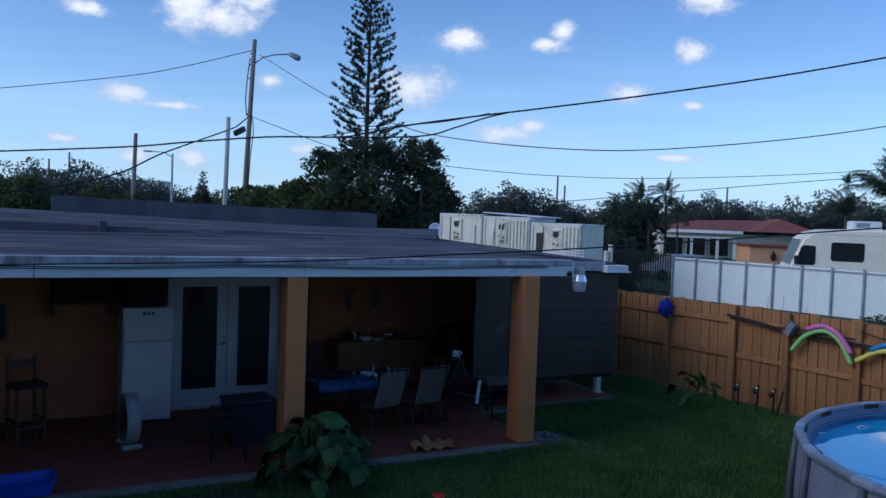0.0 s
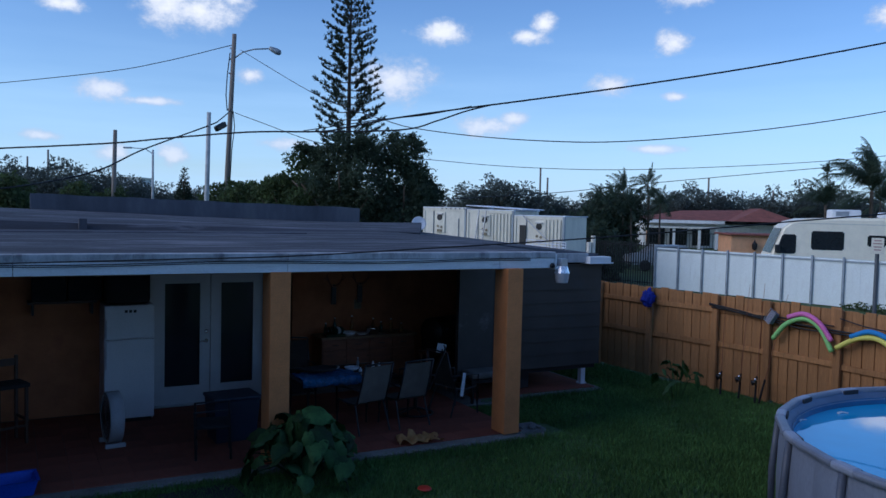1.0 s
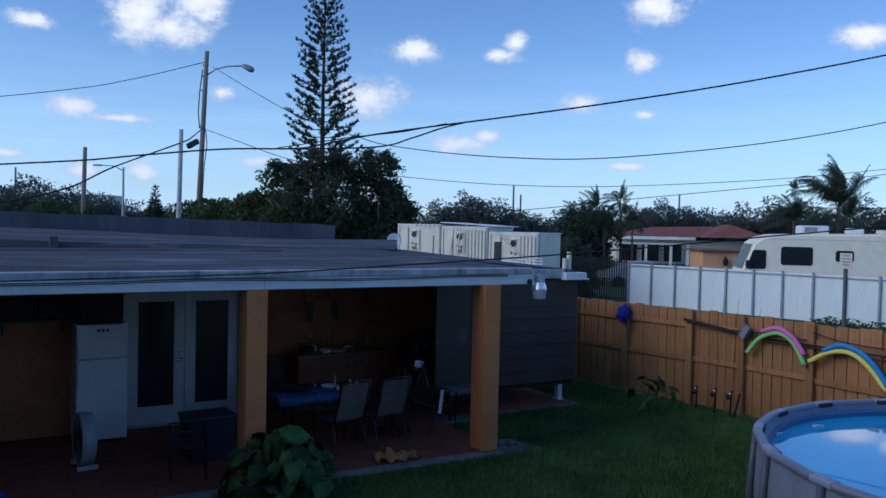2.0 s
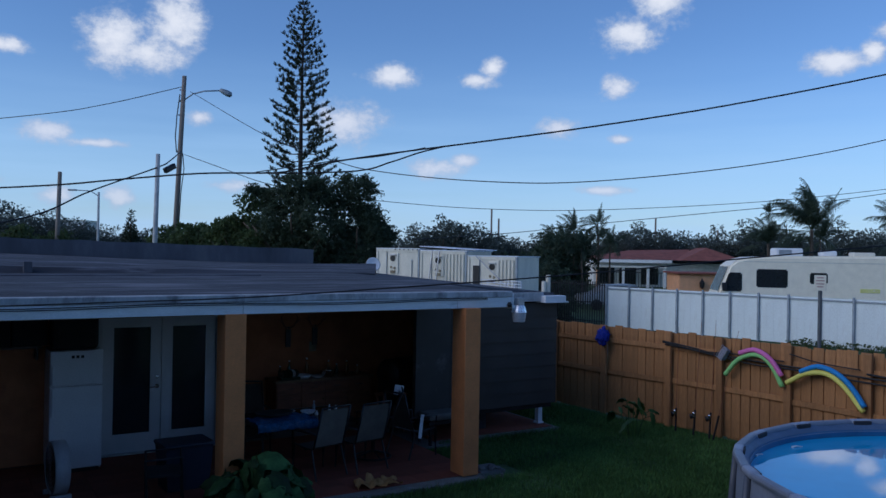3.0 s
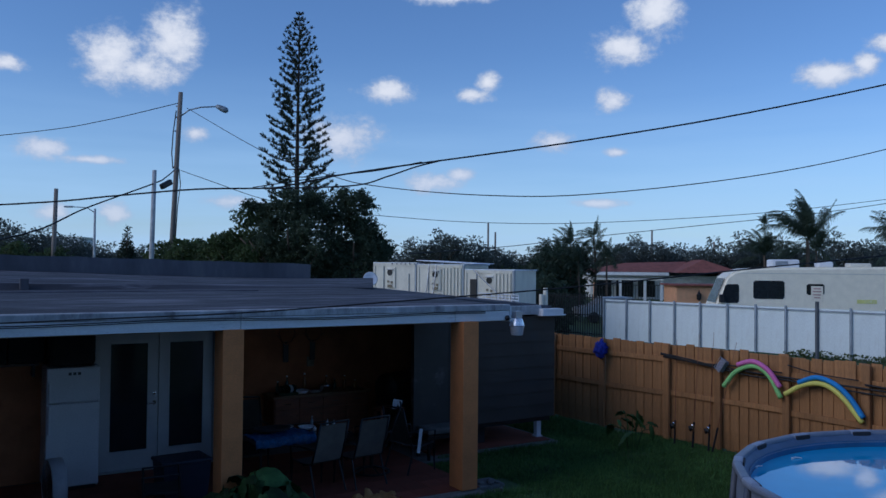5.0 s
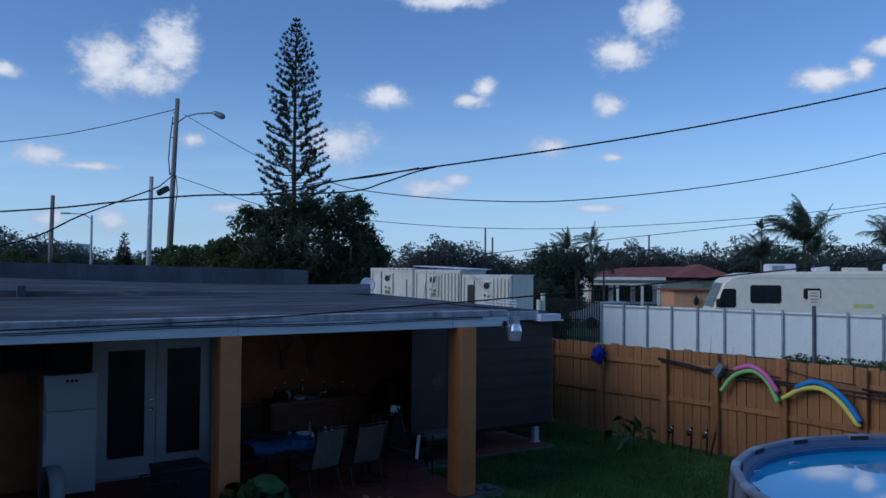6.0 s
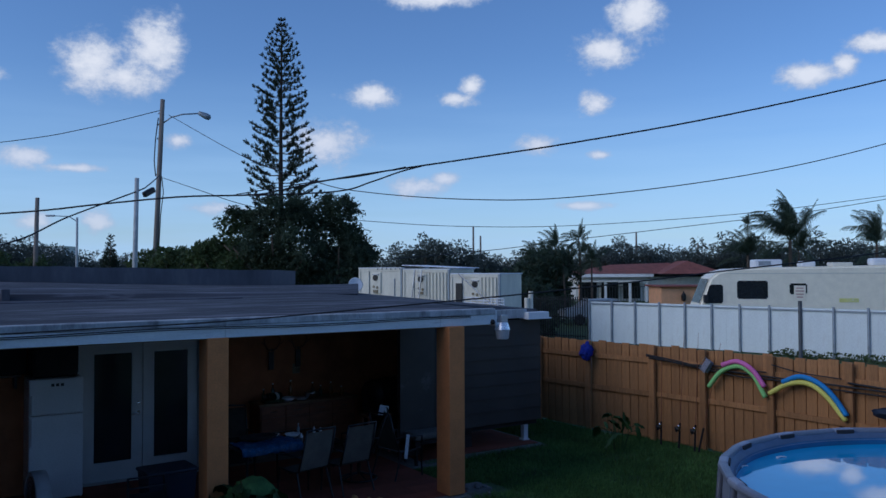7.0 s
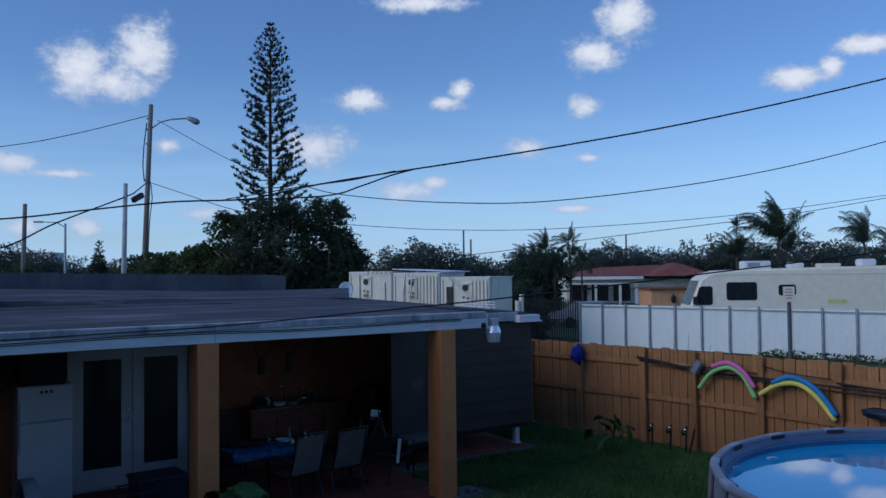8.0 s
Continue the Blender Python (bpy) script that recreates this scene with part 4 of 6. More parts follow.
# ---- broadleaf trees ----
broad_tree(pose(-5.7, 41.5, 0), 6.9, 8.2, M_LEAF_DARK, 21, "large dark ficus tree with dense foliage", leaf=0.085, density=28, low=0.12, twig=5.0, name="ficus_tree",
           lobes=[(0.4, 0, 6.35, 0.8), (-0.5, 0.2, 5.6, 0.9), (-1.15, 0.2, 5.0, 0.6), (1.2, 0.4, 5.9, 0.9), (-0.2, -0.4, 4.3, 1.2), (1.1, -0.5, 4.1, 1.5), (-1.0, 0.3, 4.0, 0.8), (-1.8, 0.5, 6.0, 0.2), (-2.2, 0.4, 6.2, 0.12), (-1.4, 0.4, 5.8, 0.26), (0.2, 0.2, 2.9, 1.5)])
broad_tree(pose(-2.6, 42.5, 0), 6.2, 6.2, M_LEAF_DARK, 22, "dark spreading ficus tree behind the house", leaf=0.085, density=28, low=0.12, twig=5.0, name="ficus_tree",
           lobes=[(-0.95, 0.2, 6.05, 0.9), (0.0, -0.2, 5.95, 0.95), (-0.5, 0.2, 4.8, 1.3), (0.55, 0, 5.0, 0.75), (1.15, 0.2, 4.4, 0.55), (1.6, 0, 4.0, 0.4), (0.8, -0.3, 3.7, 1.1), (0.35, 0.2, 6.75, 0.25), (-0.5, 0.1, 6.85, 0.25), (0.2, -0.4, 2.9, 1.7)])
broad_tree(pose(-8.8, 44, 0), 5.6, 6.0, M_LEAF_MID, 23, "brighter green bushy tree behind the roof", leaf=0.12, density=36, low=0.1, twig=3.0)
broad_tree(pose(-11.9, 47, 0), 4.7, 5.4, M_LEAF_MID, 24, "brighter green bushy tree behind the roof", leaf=0.12, density=36, low=0.1, twig=3.0)
broad_tree(pose(-15.6, 56, 0), 4.3, 5.4, M_LEAF_MID, 25, "rounded green tree beyond the house", leaf=0.13, density=34, low=0.1, twig=2.8)
broad_tree(pose(-29.5, 50, 0), 5.0, 6.4, M_LEAF_MID, 26, "rounded green tree beyond the house", leaf=0.13, density=30, low=0.0, twig=2.8)
broad_tree(pose(-25.0, 55, 0), 4.2, 5.8, M_LEAF_MID, 27, "low green bushy tree beyond the house", leaf=0.13, density=30, low=0.0, twig=2.8)
for k, (x, y, h, w) in enumerate([(8.5, 49.5, 4.0, 3.4), (10.6, 51, 4.2, 3.0), (10.4, 55, 4.6, 3.6)]):
    broad_tree(pose(x, y, 0, 0, 0, 50 * k), h, w, M_LEAF_DARK, 31 + k, "dark shrubby tree behind the iron fence", "street trees", leaf=0.14, density=20, low=0.05)

for k, (x, y, h, w) in enumerate([(7.4, 39.5, 2.6, 2.4), (5.9, 41, 2.9, 3.2), (4.4, 43, 2.8, 3.4)]):
    broad_tree(pose(x, y, 0, 0, 0, 70 * k), h, w, M_LEAF_DARK, 36 + k, "dark hedge shrub behind the iron fence", "hedge shrubs", leaf=0.12, density=18, low=-0.1, name="shrub")

FAR_A = broad_tree(pose(-45, 92, 0), 6.4, 8.5, M_LEAF_HAZE, 41, "distant rounded tree in the treeline", "treeline", leaf=0.11, density=8.5, low=0.0, blobs_n=14, twig=2.8)
FAR_B = broad_tree(pose(-56, 95, 0), 6.2, 9.5, M_LEAF_HAZE, 42, "distant rounded tree in the treeline", "treeline", leaf=0.11, density=8.5, low=0.0, blobs_n=16, twig=2.8)
FAR_C = broad_tree(pose(3.6, 88, 0), 7.0, 7.6, M_LEAF_HAZE, 43, "distant rounded tree in the treeline", "treeline", leaf=0.11, density=8.5, low=0.0, blobs_n=12, twig=2.8)
rng = random.Random(77)
FAR_TOPS = [(-51, 8.4), (-46.5, 8.4), (-41.5, 8.0), (-37.5, 7.6), (-34, 6.6), (-30, 6.2), (-26, 6.1), (-21.5, 6.0), (-17, 5.8), (-12.5, 5.8), (-8, 6), (-3.5, 5.6), (0.8, 5.6), (7.2, 6.2), (10.4, 5.6), (14, 5.2), (18, 6.0), (23.5, 6.3), (27.4, 6.6), (31, 6.0), (34.4, 6.0), (38.2, 6.4), (42, 6.5), (46, 6.6), (50.5, 6.9), (55, 6.5), (59.5, 6.5), (65, 6.8), (71, 6.6)]
for i, (x, h) in enumerate(FAR_TOPS):
    src, base = ((FAR_A, 6.4), (FAR_B, 6.2), (FAR_C, 7.0))[i % 3]
    k = (0.84 if x < 0 else 0.98) * h / base * rng.uniform(0.96, 1.03)
    y = 90 + rng.uniform(-5, 6)
    made = copy_thing(src, pose(x * y / 90, y, 0, 0, 0, rng.uniform(0, 360)))
    made.scale = (k * 1.05, k * 1.05, k)
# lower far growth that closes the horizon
me = leaf_mesh("far_woods", [((x, 112 + 5 * math.sin(x), 1.9), (3.6, 3.0, 2.6 + 0.5 * math.sin(x * 1.7))) for x in range(-90, 100, 4)], 45.0, 0.32, M_LEAF_HAZE, 50)
tagged(new("far_woods", me), "dense growth closing the horizon, its green paled for haze", "woods", kind="stuff")


def conifer(m, h):
    t = thing("conifer", m, "small distant cone-shaped conifer", "tree")
    part("trunk", tube(bmesh.new(), [(0, 0, 0), (0, 0, h * 0.95)], 0.14, 7, taper=0.03), M_BARK, t)
    blobs = [((0, 0, h * (0.6 + 0.4 * k / 9)), (0.8 * (1 - k / 9.6), 0.8 * (1 - k / 9.6), 0.1)) for k in range(10)]
    add_mesh("crown", spray_mesh("crown", blobs, 110, 0.24, 0.16, M_LEAF_PINE, 61, 0.0, 8), t)


conifer(pose(-25.0, 74, 0), 6.2)


# ---- poles and wires ----
def utility_pole(m, h, r, material, label):
    p = thing("utility_pole", m, label, "pole", "utility poles")
    part("shaft", tube(bmesh.new(), [(0, 0, 0), (0, 0, h * 0.5), (0, 0, h)], r * 1.15, 12, taper=r * 0.85), material, p, smooth=True)
    return p


tall = utility_pole(pose(-14.85, 52, 0, 0, 2.3, 0), 14.1, 0.165, M_POLE, "tall weathered wooden utility pole with a street lamp")
arm = part("lamp_arm", tube(bmesh.new(), [(0.1, 0, 12.6), (0.6, 0, 13.0), (1.3, 0, 13.22), (2.3, -0.1, 13.3)], 0.045, 8), M_STEEL, tall, "curved steel lamp arm", smooth=True)
hd = bmesh.new()
lathe(hd, [(0.02, -0.42), (0.12, -0.36), (0.17, -0.1), (0.2, 0.15), (0.17, 0.36), (0.06, 0.44)], 12, pose(2.66, -0.1, 13.2, 0, 112, 0) @ Matrix.Diagonal((1, 0.8, 1, 1)))
lamp = part("lamp_head", hd, M_FENCE_POST, arm, "cobra-head street lamp", smooth=True)
bk = bmesh.new()
for z in (13.2, 12.5, 11.6, 9.3):
    box(bk, -0.24, -0.12, -0.06, 0.06, z - 0.05, z + 0.05, bevel=0.01)
part("bracket", bk, M_STEEL, tall)
part("riser_cable", tube(bmesh.new(), [(-0.19, -0.1, 12.9), (-0.30, -0.1, 11.5), (-0.32, -0.1, 10.2), (-0.19, -0.1, 9.2)], 0.035, 6), M_CABLE, tall, "loose black riser cable")
part("riser_cable", tube(bmesh.new(), [(0.2, -0.1, 9.2), (0.34, -0.1, 8.2), (0.24, -0.1, 6.8), (0.2, -0.1, 2)], 0.03, 6), M_CABLE, tall, "loose black riser cable")
second = utility_pole(pose(-12.25, 40, 0, 0, 1.0, 0), 7.75, 0.12, M_POLE_GREY, "pale grey concrete pole")
utility_pole(pose(-23.4, 55, 0, 0, 1.2, 0), 8.1, 0.15, M_POLE, "plain weathered wooden pole beyond the roof")
lampost = utility_pole(pose(-30.2, 80, 0), 8.4, 0.12, M_POLE_GREY, "distant street lamp pole with one arm")
far_arm = part("lamp_arm", tube(bmesh.new(), [(0, 0, 8.0), (-0.8, 0, 8.5), (-2.2, 0, 8.55)], 0.05, 6), M_STEEL, lampost)
part("lamp_head", boxes((-2.95, -2.1, -0.16, 0.16, 8.48, 8.64), bevel=0.05), M_STEEL, far_arm)
for x, y, h in ((10.2, 100, 8.6), (11.1, 100, 7.4), (30.8, 100, 7.8), (38.7, 100, 6.5), (-51.0, 100, 9.4), (-53.6, 100, 8.5)):
    utility_pole(pose(x, y, 0), h, 0.13, M_POLE, "thin distant utility pole over the treeline")
can = part("splice_box", boxes((-0.62, 0.1, -0.12, 0.12, -0.14, 0.14), bevel=0.05), M_BLACK, second, "black cable splice box", m=pose(0.28, 1.6, 7.32, 0, -28, 60))


def bend(pts, n=10):
    """A smooth line through points."""
    pts = [Vector(p) for p in pts]
    ext = [pts[0] * 2 - pts[1]] + pts + [pts[-1] * 2 - pts[-2]]
    out = []
    for i in range(1, len(ext) - 2):
        a, b, c, d = ext[i - 1:i + 3]
        for k in range(n):
            t = k / n
            out.append(0.5 * ((2 * b) + (c - a) * t + (2 * a - 5 * b + 4 * c - d) * t * t + (3 * b - a - 3 * c + d) * t ** 3))
    out.append(pts[-1])
    return out


def wire(pts, r, label, twist=False):
    line = bend(pts)
    bm = tube(bmesh.new(), line, r, 6)
    ob = solid("overhead_wire", bm, M_CABLE, Matrix(), label, "wire", "overhead wires", smooth=True)
    if twist:
        fine = bend(line[::2], 5)
        w = [p + Vector((0, math.cos(i * 1.4), math.sin(i * 1.4))) * r * 0.4 for i, p in enumerate(fine)]
        part("second_strand", tube(bmesh.new(), w, r * 0.75, 5), M_CABLE, ob, smooth=True)


wire([(22, 22, 10.6), (14.65, 22, 8.69), (9.35, 22, 7.5), (5.32, 22, 6.76), (2.18, 22, 6.26), (0.33, 22, 5.98), (-1.5, 22, 5.68), (-2.7, 22, 5.42), (-3.45, 22, 5.29), (-5.38, 22, 5.23), (-7.57, 22, 5.02), (-9.73, 22, 4.8), (-16, 22, 4.4)], 0.024, "thick twisted black service cable sagging overhead", True)
wire([(1.18, 22, 6.11), (0.48, 22, 5.92), (-0.28, 22, 5.65), (-1.2, 22, 5.39), (-3.45, 22, 5.27)], 0.022, "black cable tapped off the main service line")
wire([(0.64, 22, 6.06), (-0.59, 22, 5.8), (-1.8, 22, 5.65), (-2.7, 22, 5.5), (-3.9, 22, 5.3)], 0.014, "thin black cable beside the main service line")
wire([(24, 26, 9.6), (17.2, 26, 7.54), (11.92, 26, 6.34), (6.21, 26, 5.61), (2.51, 26, 5.53), (-0.92, 30, 6.16), (-2.95, 34, 6.95), (-7.16, 42, 8.99), (-13.9, 52, 13.1)], 0.018, "black overhead cable running to the tall pole")
wire([(-14.4, 52, 13.4), (-19.06, 52, 12.2), (-23.5, 52, 11.4), (-36, 52, 9.9)], 0.025, "thin overhead wire from the tall pole")
wire([(46, 60, 9.8), (39.26, 60, 8.94), (27.1, 60, 7.45), (13.93, 60, 6.53), (5.38, 60, 6.46), (-1.33, 60, 6.83), (-6.3, 48.1, 6.6)], 0.025, "thin overhead wire above the far trees")
wire([(46, 60, 9.8), (39.25, 60, 8.72), (31.59, 60, 7.52), (22.65, 60, 6.48), (13.91, 60, 5.47), (7.48, 60, 4.67), (-2.6, 43, 3.6)], 0.028, "thin overhead wire above the far trees")
wire([(-14.4, 52, 9.3), (-13.06, 45, 7.92), (-12.12, 40, 7.1), (-14.18, 37, 5.66), (-15.21, 34, 4.45), (-17, 30, 3.6), (-21, 26, 2.95)], 0.035, "heavy black cable hung between two poles")
wire([(-14.2, 52, 9.1), (-11.64, 50, 8.19), (-8.89, 48, 7.22), (-6.4, 48, 6.6)], 0.022, "thin wire from the pole into the trees")
wire([(-6.45, 7.28, 2.53), (-4.4, 8, 2.62), (-2.67, 8, 2.71), (-1.31, 8, 2.78), (0.15, 8, 2.90), (1.63, 8, 3.03), (2.87, 8, 3.16), (3.56, 8, 3.24), (4.4, 8, 3.33), (5.44, 8, 3.45), (8, 8, 3.8)], 0.008, "near black cable crossing in front of the eave")
for z, r in ((2.585, 0.006), (2.565, 0.005)):
    solid("eave_cable", tube(bmesh.new(), [(s, -0.055, z - 0.012 * math.sin(s * 1.7)) for s in [-12 + 0.4 * k for k in range(30)]], r, 5), M_CABLE, HOUSE, "thin black cable stapled along the fascia", "cable", "eave cables")


for x, y, h in ((22, 22, 10.8), (-16, 22, 4.6), (24, 26, 9.8), (-36, 52, 10.1), (46, 60, 10.0), (-21, 26, 3.1), (8, 8, 4.0)):
    utility_pole(pose(x, y, 0), h, 0.12, M_POLE, "plain wooden pole carrying overhead wires")


# ---- motorhome ----
def make_rv():
    m = pose(13.75, 35.3, 0, 0, 0, -11.6)
    v = thing("motorhome", m, "cream motorhome with dark windows parked behind the metal fence", "motorhome")
    L = 10.5
    prof = [(0.0, 0.75), (0.0, 1.35), (0.18, 1.75), (0.62, 2.85), (0.95, 3.10), (1.5, 3.24), (3.0, 3.30), (L - 0.2, 3.42), (L, 3.3), (L, 0.6), (2.6, 0.6), (2.3, 0.85), (1.5, 0.85), (1.2, 0.6), (0.2, 0.6)]
    bm = bmesh.new()
    a = [bm.verts.new((x, 0, z)) for x, z in prof]
    b = [bm.verts.new((x, 2.45, z)) for x, z in prof]
    bm.faces.new(a), bm.faces.new(b[::-1])
    for i in range(len(prof)):
        j = (i + 1) % len(prof)
        bm.faces.new((a[j], a[i], b[i], b[j]))
    bmesh.ops.recalc_face_normals(bm, faces=bm.faces)
    bmesh.ops.bevel(bm, geom=[e for e in bm.edges if abs(e.verts[0].co.y - e.verts[1].co.y) < 0.01], offset=0.09, segments=3, affect="EDGES")
    part("body", bm, M_RV, v)
    def pane(name, x0, x1, z0, z1, skew=0.0, label=""):
        bm = bmesh.new()
        pts = [(x0, z0), (x1, z0), (x1, z1), (x0 + skew, z1)]
        f = [bm.verts.new((x, -0.012, z)) for x, z in pts]
        k = [bm.verts.new((x, 0.02, z)) for x, z in pts]
        bm.faces.new(f), bm.faces.new(k[::-1])
        for i in range(4):
            bm.faces.new((f[(i + 1) % 4], f[i], k[i], k[(i + 1) % 4]))
        bmesh.ops.bevel(bm, geom=[e for e in bm.edges if abs(e.verts[0].co.y - e.verts[1].co.y) > 0.01], offset=0.05, segments=4, affect="EDGES")
        return part(name, bm, M_WINDOW, v, label)
    pane("cab_window", 0.34, 1.14, 1.72, 2.55, 0.24)
    pane("window", 1.74, 3.04, 1.92, 2.72)
    pane("window", 3.95, 4.68, 2.12, 2.60)
    pane("window", 8.45, 9.6, 1.95, 2.75)
    ws = bmesh.new()
    q = [ws.verts.new(p) for p in ((0.16, 0.12, 1.72), (0.16, 2.33, 1.72), (0.585, 2.2, 2.80), (0.585, 0.25, 2.80))]
    ws.faces.new(q)
    bmesh.ops.solidify(ws, geom=ws.faces[:], thickness=0.03)
    part("windshield", ws, M_WINDOW, v, "greenish dark windshield", m=pose(-0.02, 0, 0))
    part("belt_trim", boxes((1.2, L - 0.1, -0.01, 0.0, 3.02, 3.06)), M_CONTAINER, v)
    part("side_sticker", boxes((6.0, 6.8, -0.02, 0.0, 1.78, 1.95), bevel=0.008), surface("pale_yellow_label", (0.75, 0.72, 0.25), 0.5, vary=0.1, dirt=(0.8, 0.8, 0.7), dirt_scale=4), v, "pale yellow and white side label")
    part("mirror", boxes((0.28, 0.46, -0.3, -0.02, 1.75, 2.1), bevel=0.03), M_BLACK, v)
    ac = part("roof_air_conditioner", boxes((2.62, 3.80, 0.5, 1.5, 3.24, 3.66), bevel=0.07), M_WHITE, v)
    part("grille", boxes((2.78, 3.3, 0.475, 0.5, 3.38, 3.58)), M_STEEL, ac)
    part("roof_vent", boxes((4.6, 5.25, 0.6, 1.3, 3.31, 3.58), bevel=0.09), M_WHITE, v)
    part("roof_vent", boxes((5.9, 6.8, 0.6, 1.3, 3.33, 3.52), bevel=0.05), M_CONTAINER, v)
    part("roof_vent", boxes((7.6, 8.3, 0.6, 1.3, 3.36, 3.70), bevel=0.1), M_WHITE, v)
    for x in (1.9, 8.3):
        wh = part("wheel", lathe(bmesh.new(), [(0.3, -0.12), (0.42, -0.1), (0.44, 0), (0.42, 0.1), (0.3, 0.12)], 20, pose(x, 0.2, 0.44, 90, 0, 0)), M_BLACK, v)
        part("rim", lathe(bmesh.new(), [(0.05, 0.12), (0.22, 0.125), (0.26, 0.14)], 16, pose(x, 0.2, 0.44, 90, 0, 0)), M_STEEL, wh)


make_rv()


# ---- street sign ----
M_SIGNPOST = surface("dark_sign_post", (0.10, 0.11, 0.12), 0.6, metal=0.2)
M_FADED = surface("faded_red_print", (0.42, 0.26, 0.24), 0.7)
sg = thing("street_sign", pose(13.07, 24.8, 0, 0, 0, -26), "small white rectangular street sign on a grey post", "sign")
part("post", tube(bmesh.new(), [(0, 0, 0), (0, 0, 2.6)], 0.06, 8), M_SIGNPOST, sg)
plate = part("plate", boxes((-0.17, 0.17, -0.07, -0.055, 2.24, 2.72), bevel=0.004), M_CONTAINER, sg)
for z, w in ((2.64, 0.10), (2.55, 0.12), (2.45, 0.11), (2.36, 0.09)):
    part("text_bar", boxes((-w, w, -0.074, -0.0702, z - 0.018, z + 0.018)), M_FADED, plate, "faded red line")


# ---- distant houses ----
def far_house():
    h = thing("house", pose(18.7, 82, -0.3, 0, 0, -6), "low white house with a red tile hip roof", "house")
    part("wall", boxes((0.3, 15.2, 0.3, 8, 0, 2.7)), M_HOUSE_WHITE, h)
    bm = bmesh.new()
    v = [bm.verts.new(p) for p in ((-0.2, -0.6, 3.05), (15.8, -0.6, 3.05), (15.8, 8.6, 3.05), (-0.2, 8.6, 3.05), (4.5, 4, 4.0), (11.5, 4, 4.2))]
    for f in ((0, 1, 5, 4), (1, 2, 5), (2, 3, 4, 5), (3, 0, 4), (3, 2, 1, 0)):
        bm.faces.new([v[i] for i in f])
    part("roof", bm, M_REDROOF, h)
    bm2 = bmesh.new()
    v = [bm2.verts.new(p) for p in ((8.2, -3.4, 3.05), (14.6, -3.4, 3.05), (14.6, 4, 3.05), (8.2, 4, 3.05), (11.4, -0.6, 4.35), (11.4, 4.0, 4.35))]
    for f in ((0, 1, 4), (1, 2, 5, 4), (3, 0, 4, 5), (2, 3, 5), (3, 2, 1, 0)):
        bm2.faces.new([v[i] for i in f])
    part("gable_roof", bm2, M_REDROOF, h)
    part("eave_band", boxes((-0.2, 8.0, -0.75, -0.55, 2.72, 3.03)), M_HOUSE_WHITE, h)
    part("awning", boxes((0.0, 7.0, -3.2, -0.6, 2.25, 2.38)), M_CONTAINER, h, "pale carport awning")
    for x in (0.3, 2.8, 5.2, 6.8):
        part("post", boxes((x - 0.12, x + 0.12, -3.1, -2.86, 0, 2.25)), M_HOUSE_ORANGE if x < 1 else M_HOUSE_WHITE, h)
    for k in range(24):
        part("railing_bar", boxes((0.5 + 0.27 * k, 0.54 + 0.27 * k, -3.02, -2.98, 0.3, 1.75)), M_BLACK, h)
    part("rail", boxes((0.42, 6.7, -3.03, -2.97, 1.75, 1.81)), M_BLACK, h, "black iron handrail")
    for x in (0.7, 2.9, 5.1):
        w = part("window", boxes((x, x + 1.7, 0.22, 0.298, 0.5, 2.2)), M_WINDOW, h)
        for z0, z1 in ((0.42, 0.5), (2.2, 2.25)):
            part("frame", boxes((x - 0.08, x + 1.78, 0.2, 0.219, z0, z1)), M_HOUSE_WHITE, w)


far_house()


def orange_house():
    h = thing("orange_annex", pose(15.9, 46.4, 0, 0, 0, -4), "small bright orange building with a wall lantern", "building")
    part("wall", boxes((0, 3.0, 0, 3, 0, 2.18)), M_HOUSE_ORANGE, h)
    part("roof", boxes((-0.2, 3.2, -0.3, 3.2, 2.18, 2.28), bevel=0.02), M_REDROOF, h)
    d = part("door", boxes((2.15, 2.7, -0.04, -0.005, 0.1, 1.95), bevel=0.01), M_WHITE, h, "white door")
    part("door_handle", boxes((2.2, 2.26, -0.08, -0.041, 1.0, 1.1)), M_BLACK, d)
    ln = part("wall_lantern", lathe(bmesh.new(), [(0.03, 0), (0.13, 0.08), (0.15, 0.35), (0.05, 0.5), (0.02, 0.6)], 8, pose(1.25, -0.16, 1.35)), M_BLACK, h)
    part("bracket", boxes((1.22, 1.28, -0.16, 0.0, 1.75, 1.8)), M_BLACK, ln)


orange_house()
car = thing("parked_car", pose(10.2, 46.3, 0, 0, 0, 3), "silver car parked beyond the iron fence", "car")
cb = bmesh.new()
prof = [(0, 0.35), (0, 0.85), (0.9, 1.0), (1.5, 1.45), (3.1, 1.5), (3.9, 1.05), (4.4, 0.95), (4.4, 0.35)]
a = [cb.verts.new((x, 0, z)) for x, z in prof]
b = [cb.verts.new((x, 1.75, z)) for x, z in prof]
cb.faces.new(a), cb.faces.new(b[::-1])
for i in range(len(prof)):
    cb.faces.new((a[(i + 1) % len(prof)], a[i], b[i], b[(i + 1) % len(prof)]))
bmesh.ops.recalc_face_normals(cb, faces=cb.faces)
bmesh.ops.bevel(cb, geom=cb.edges[:], offset=0.06, segments=2, affect="EDGES")
part("body", cb, M_STEEL, car)
part("side_window", boxes((1.45, 3.3, -0.01, 0.02, 1.02, 1.38), bevel=0.008), M_WINDOW, car)
for x in (0.85, 3.5):
    part("wheel", lathe(bmesh.new(), [(0.2, -0.1), (0.32, -0.08), (0.32, 0.08), (0.2, 0.1)], 18, pose(x, 0.05, 0.32, 90, 0, 0)), M_BLACK, car)
blk = thing("apartment_block", pose(-111, 250, -0.9), "pale flat-roofed building far behind the trees", "building")
part("wall", boxes((0, 12, 0, 10, 0, 11.2)), M_HOUSE_WHITE, blk)
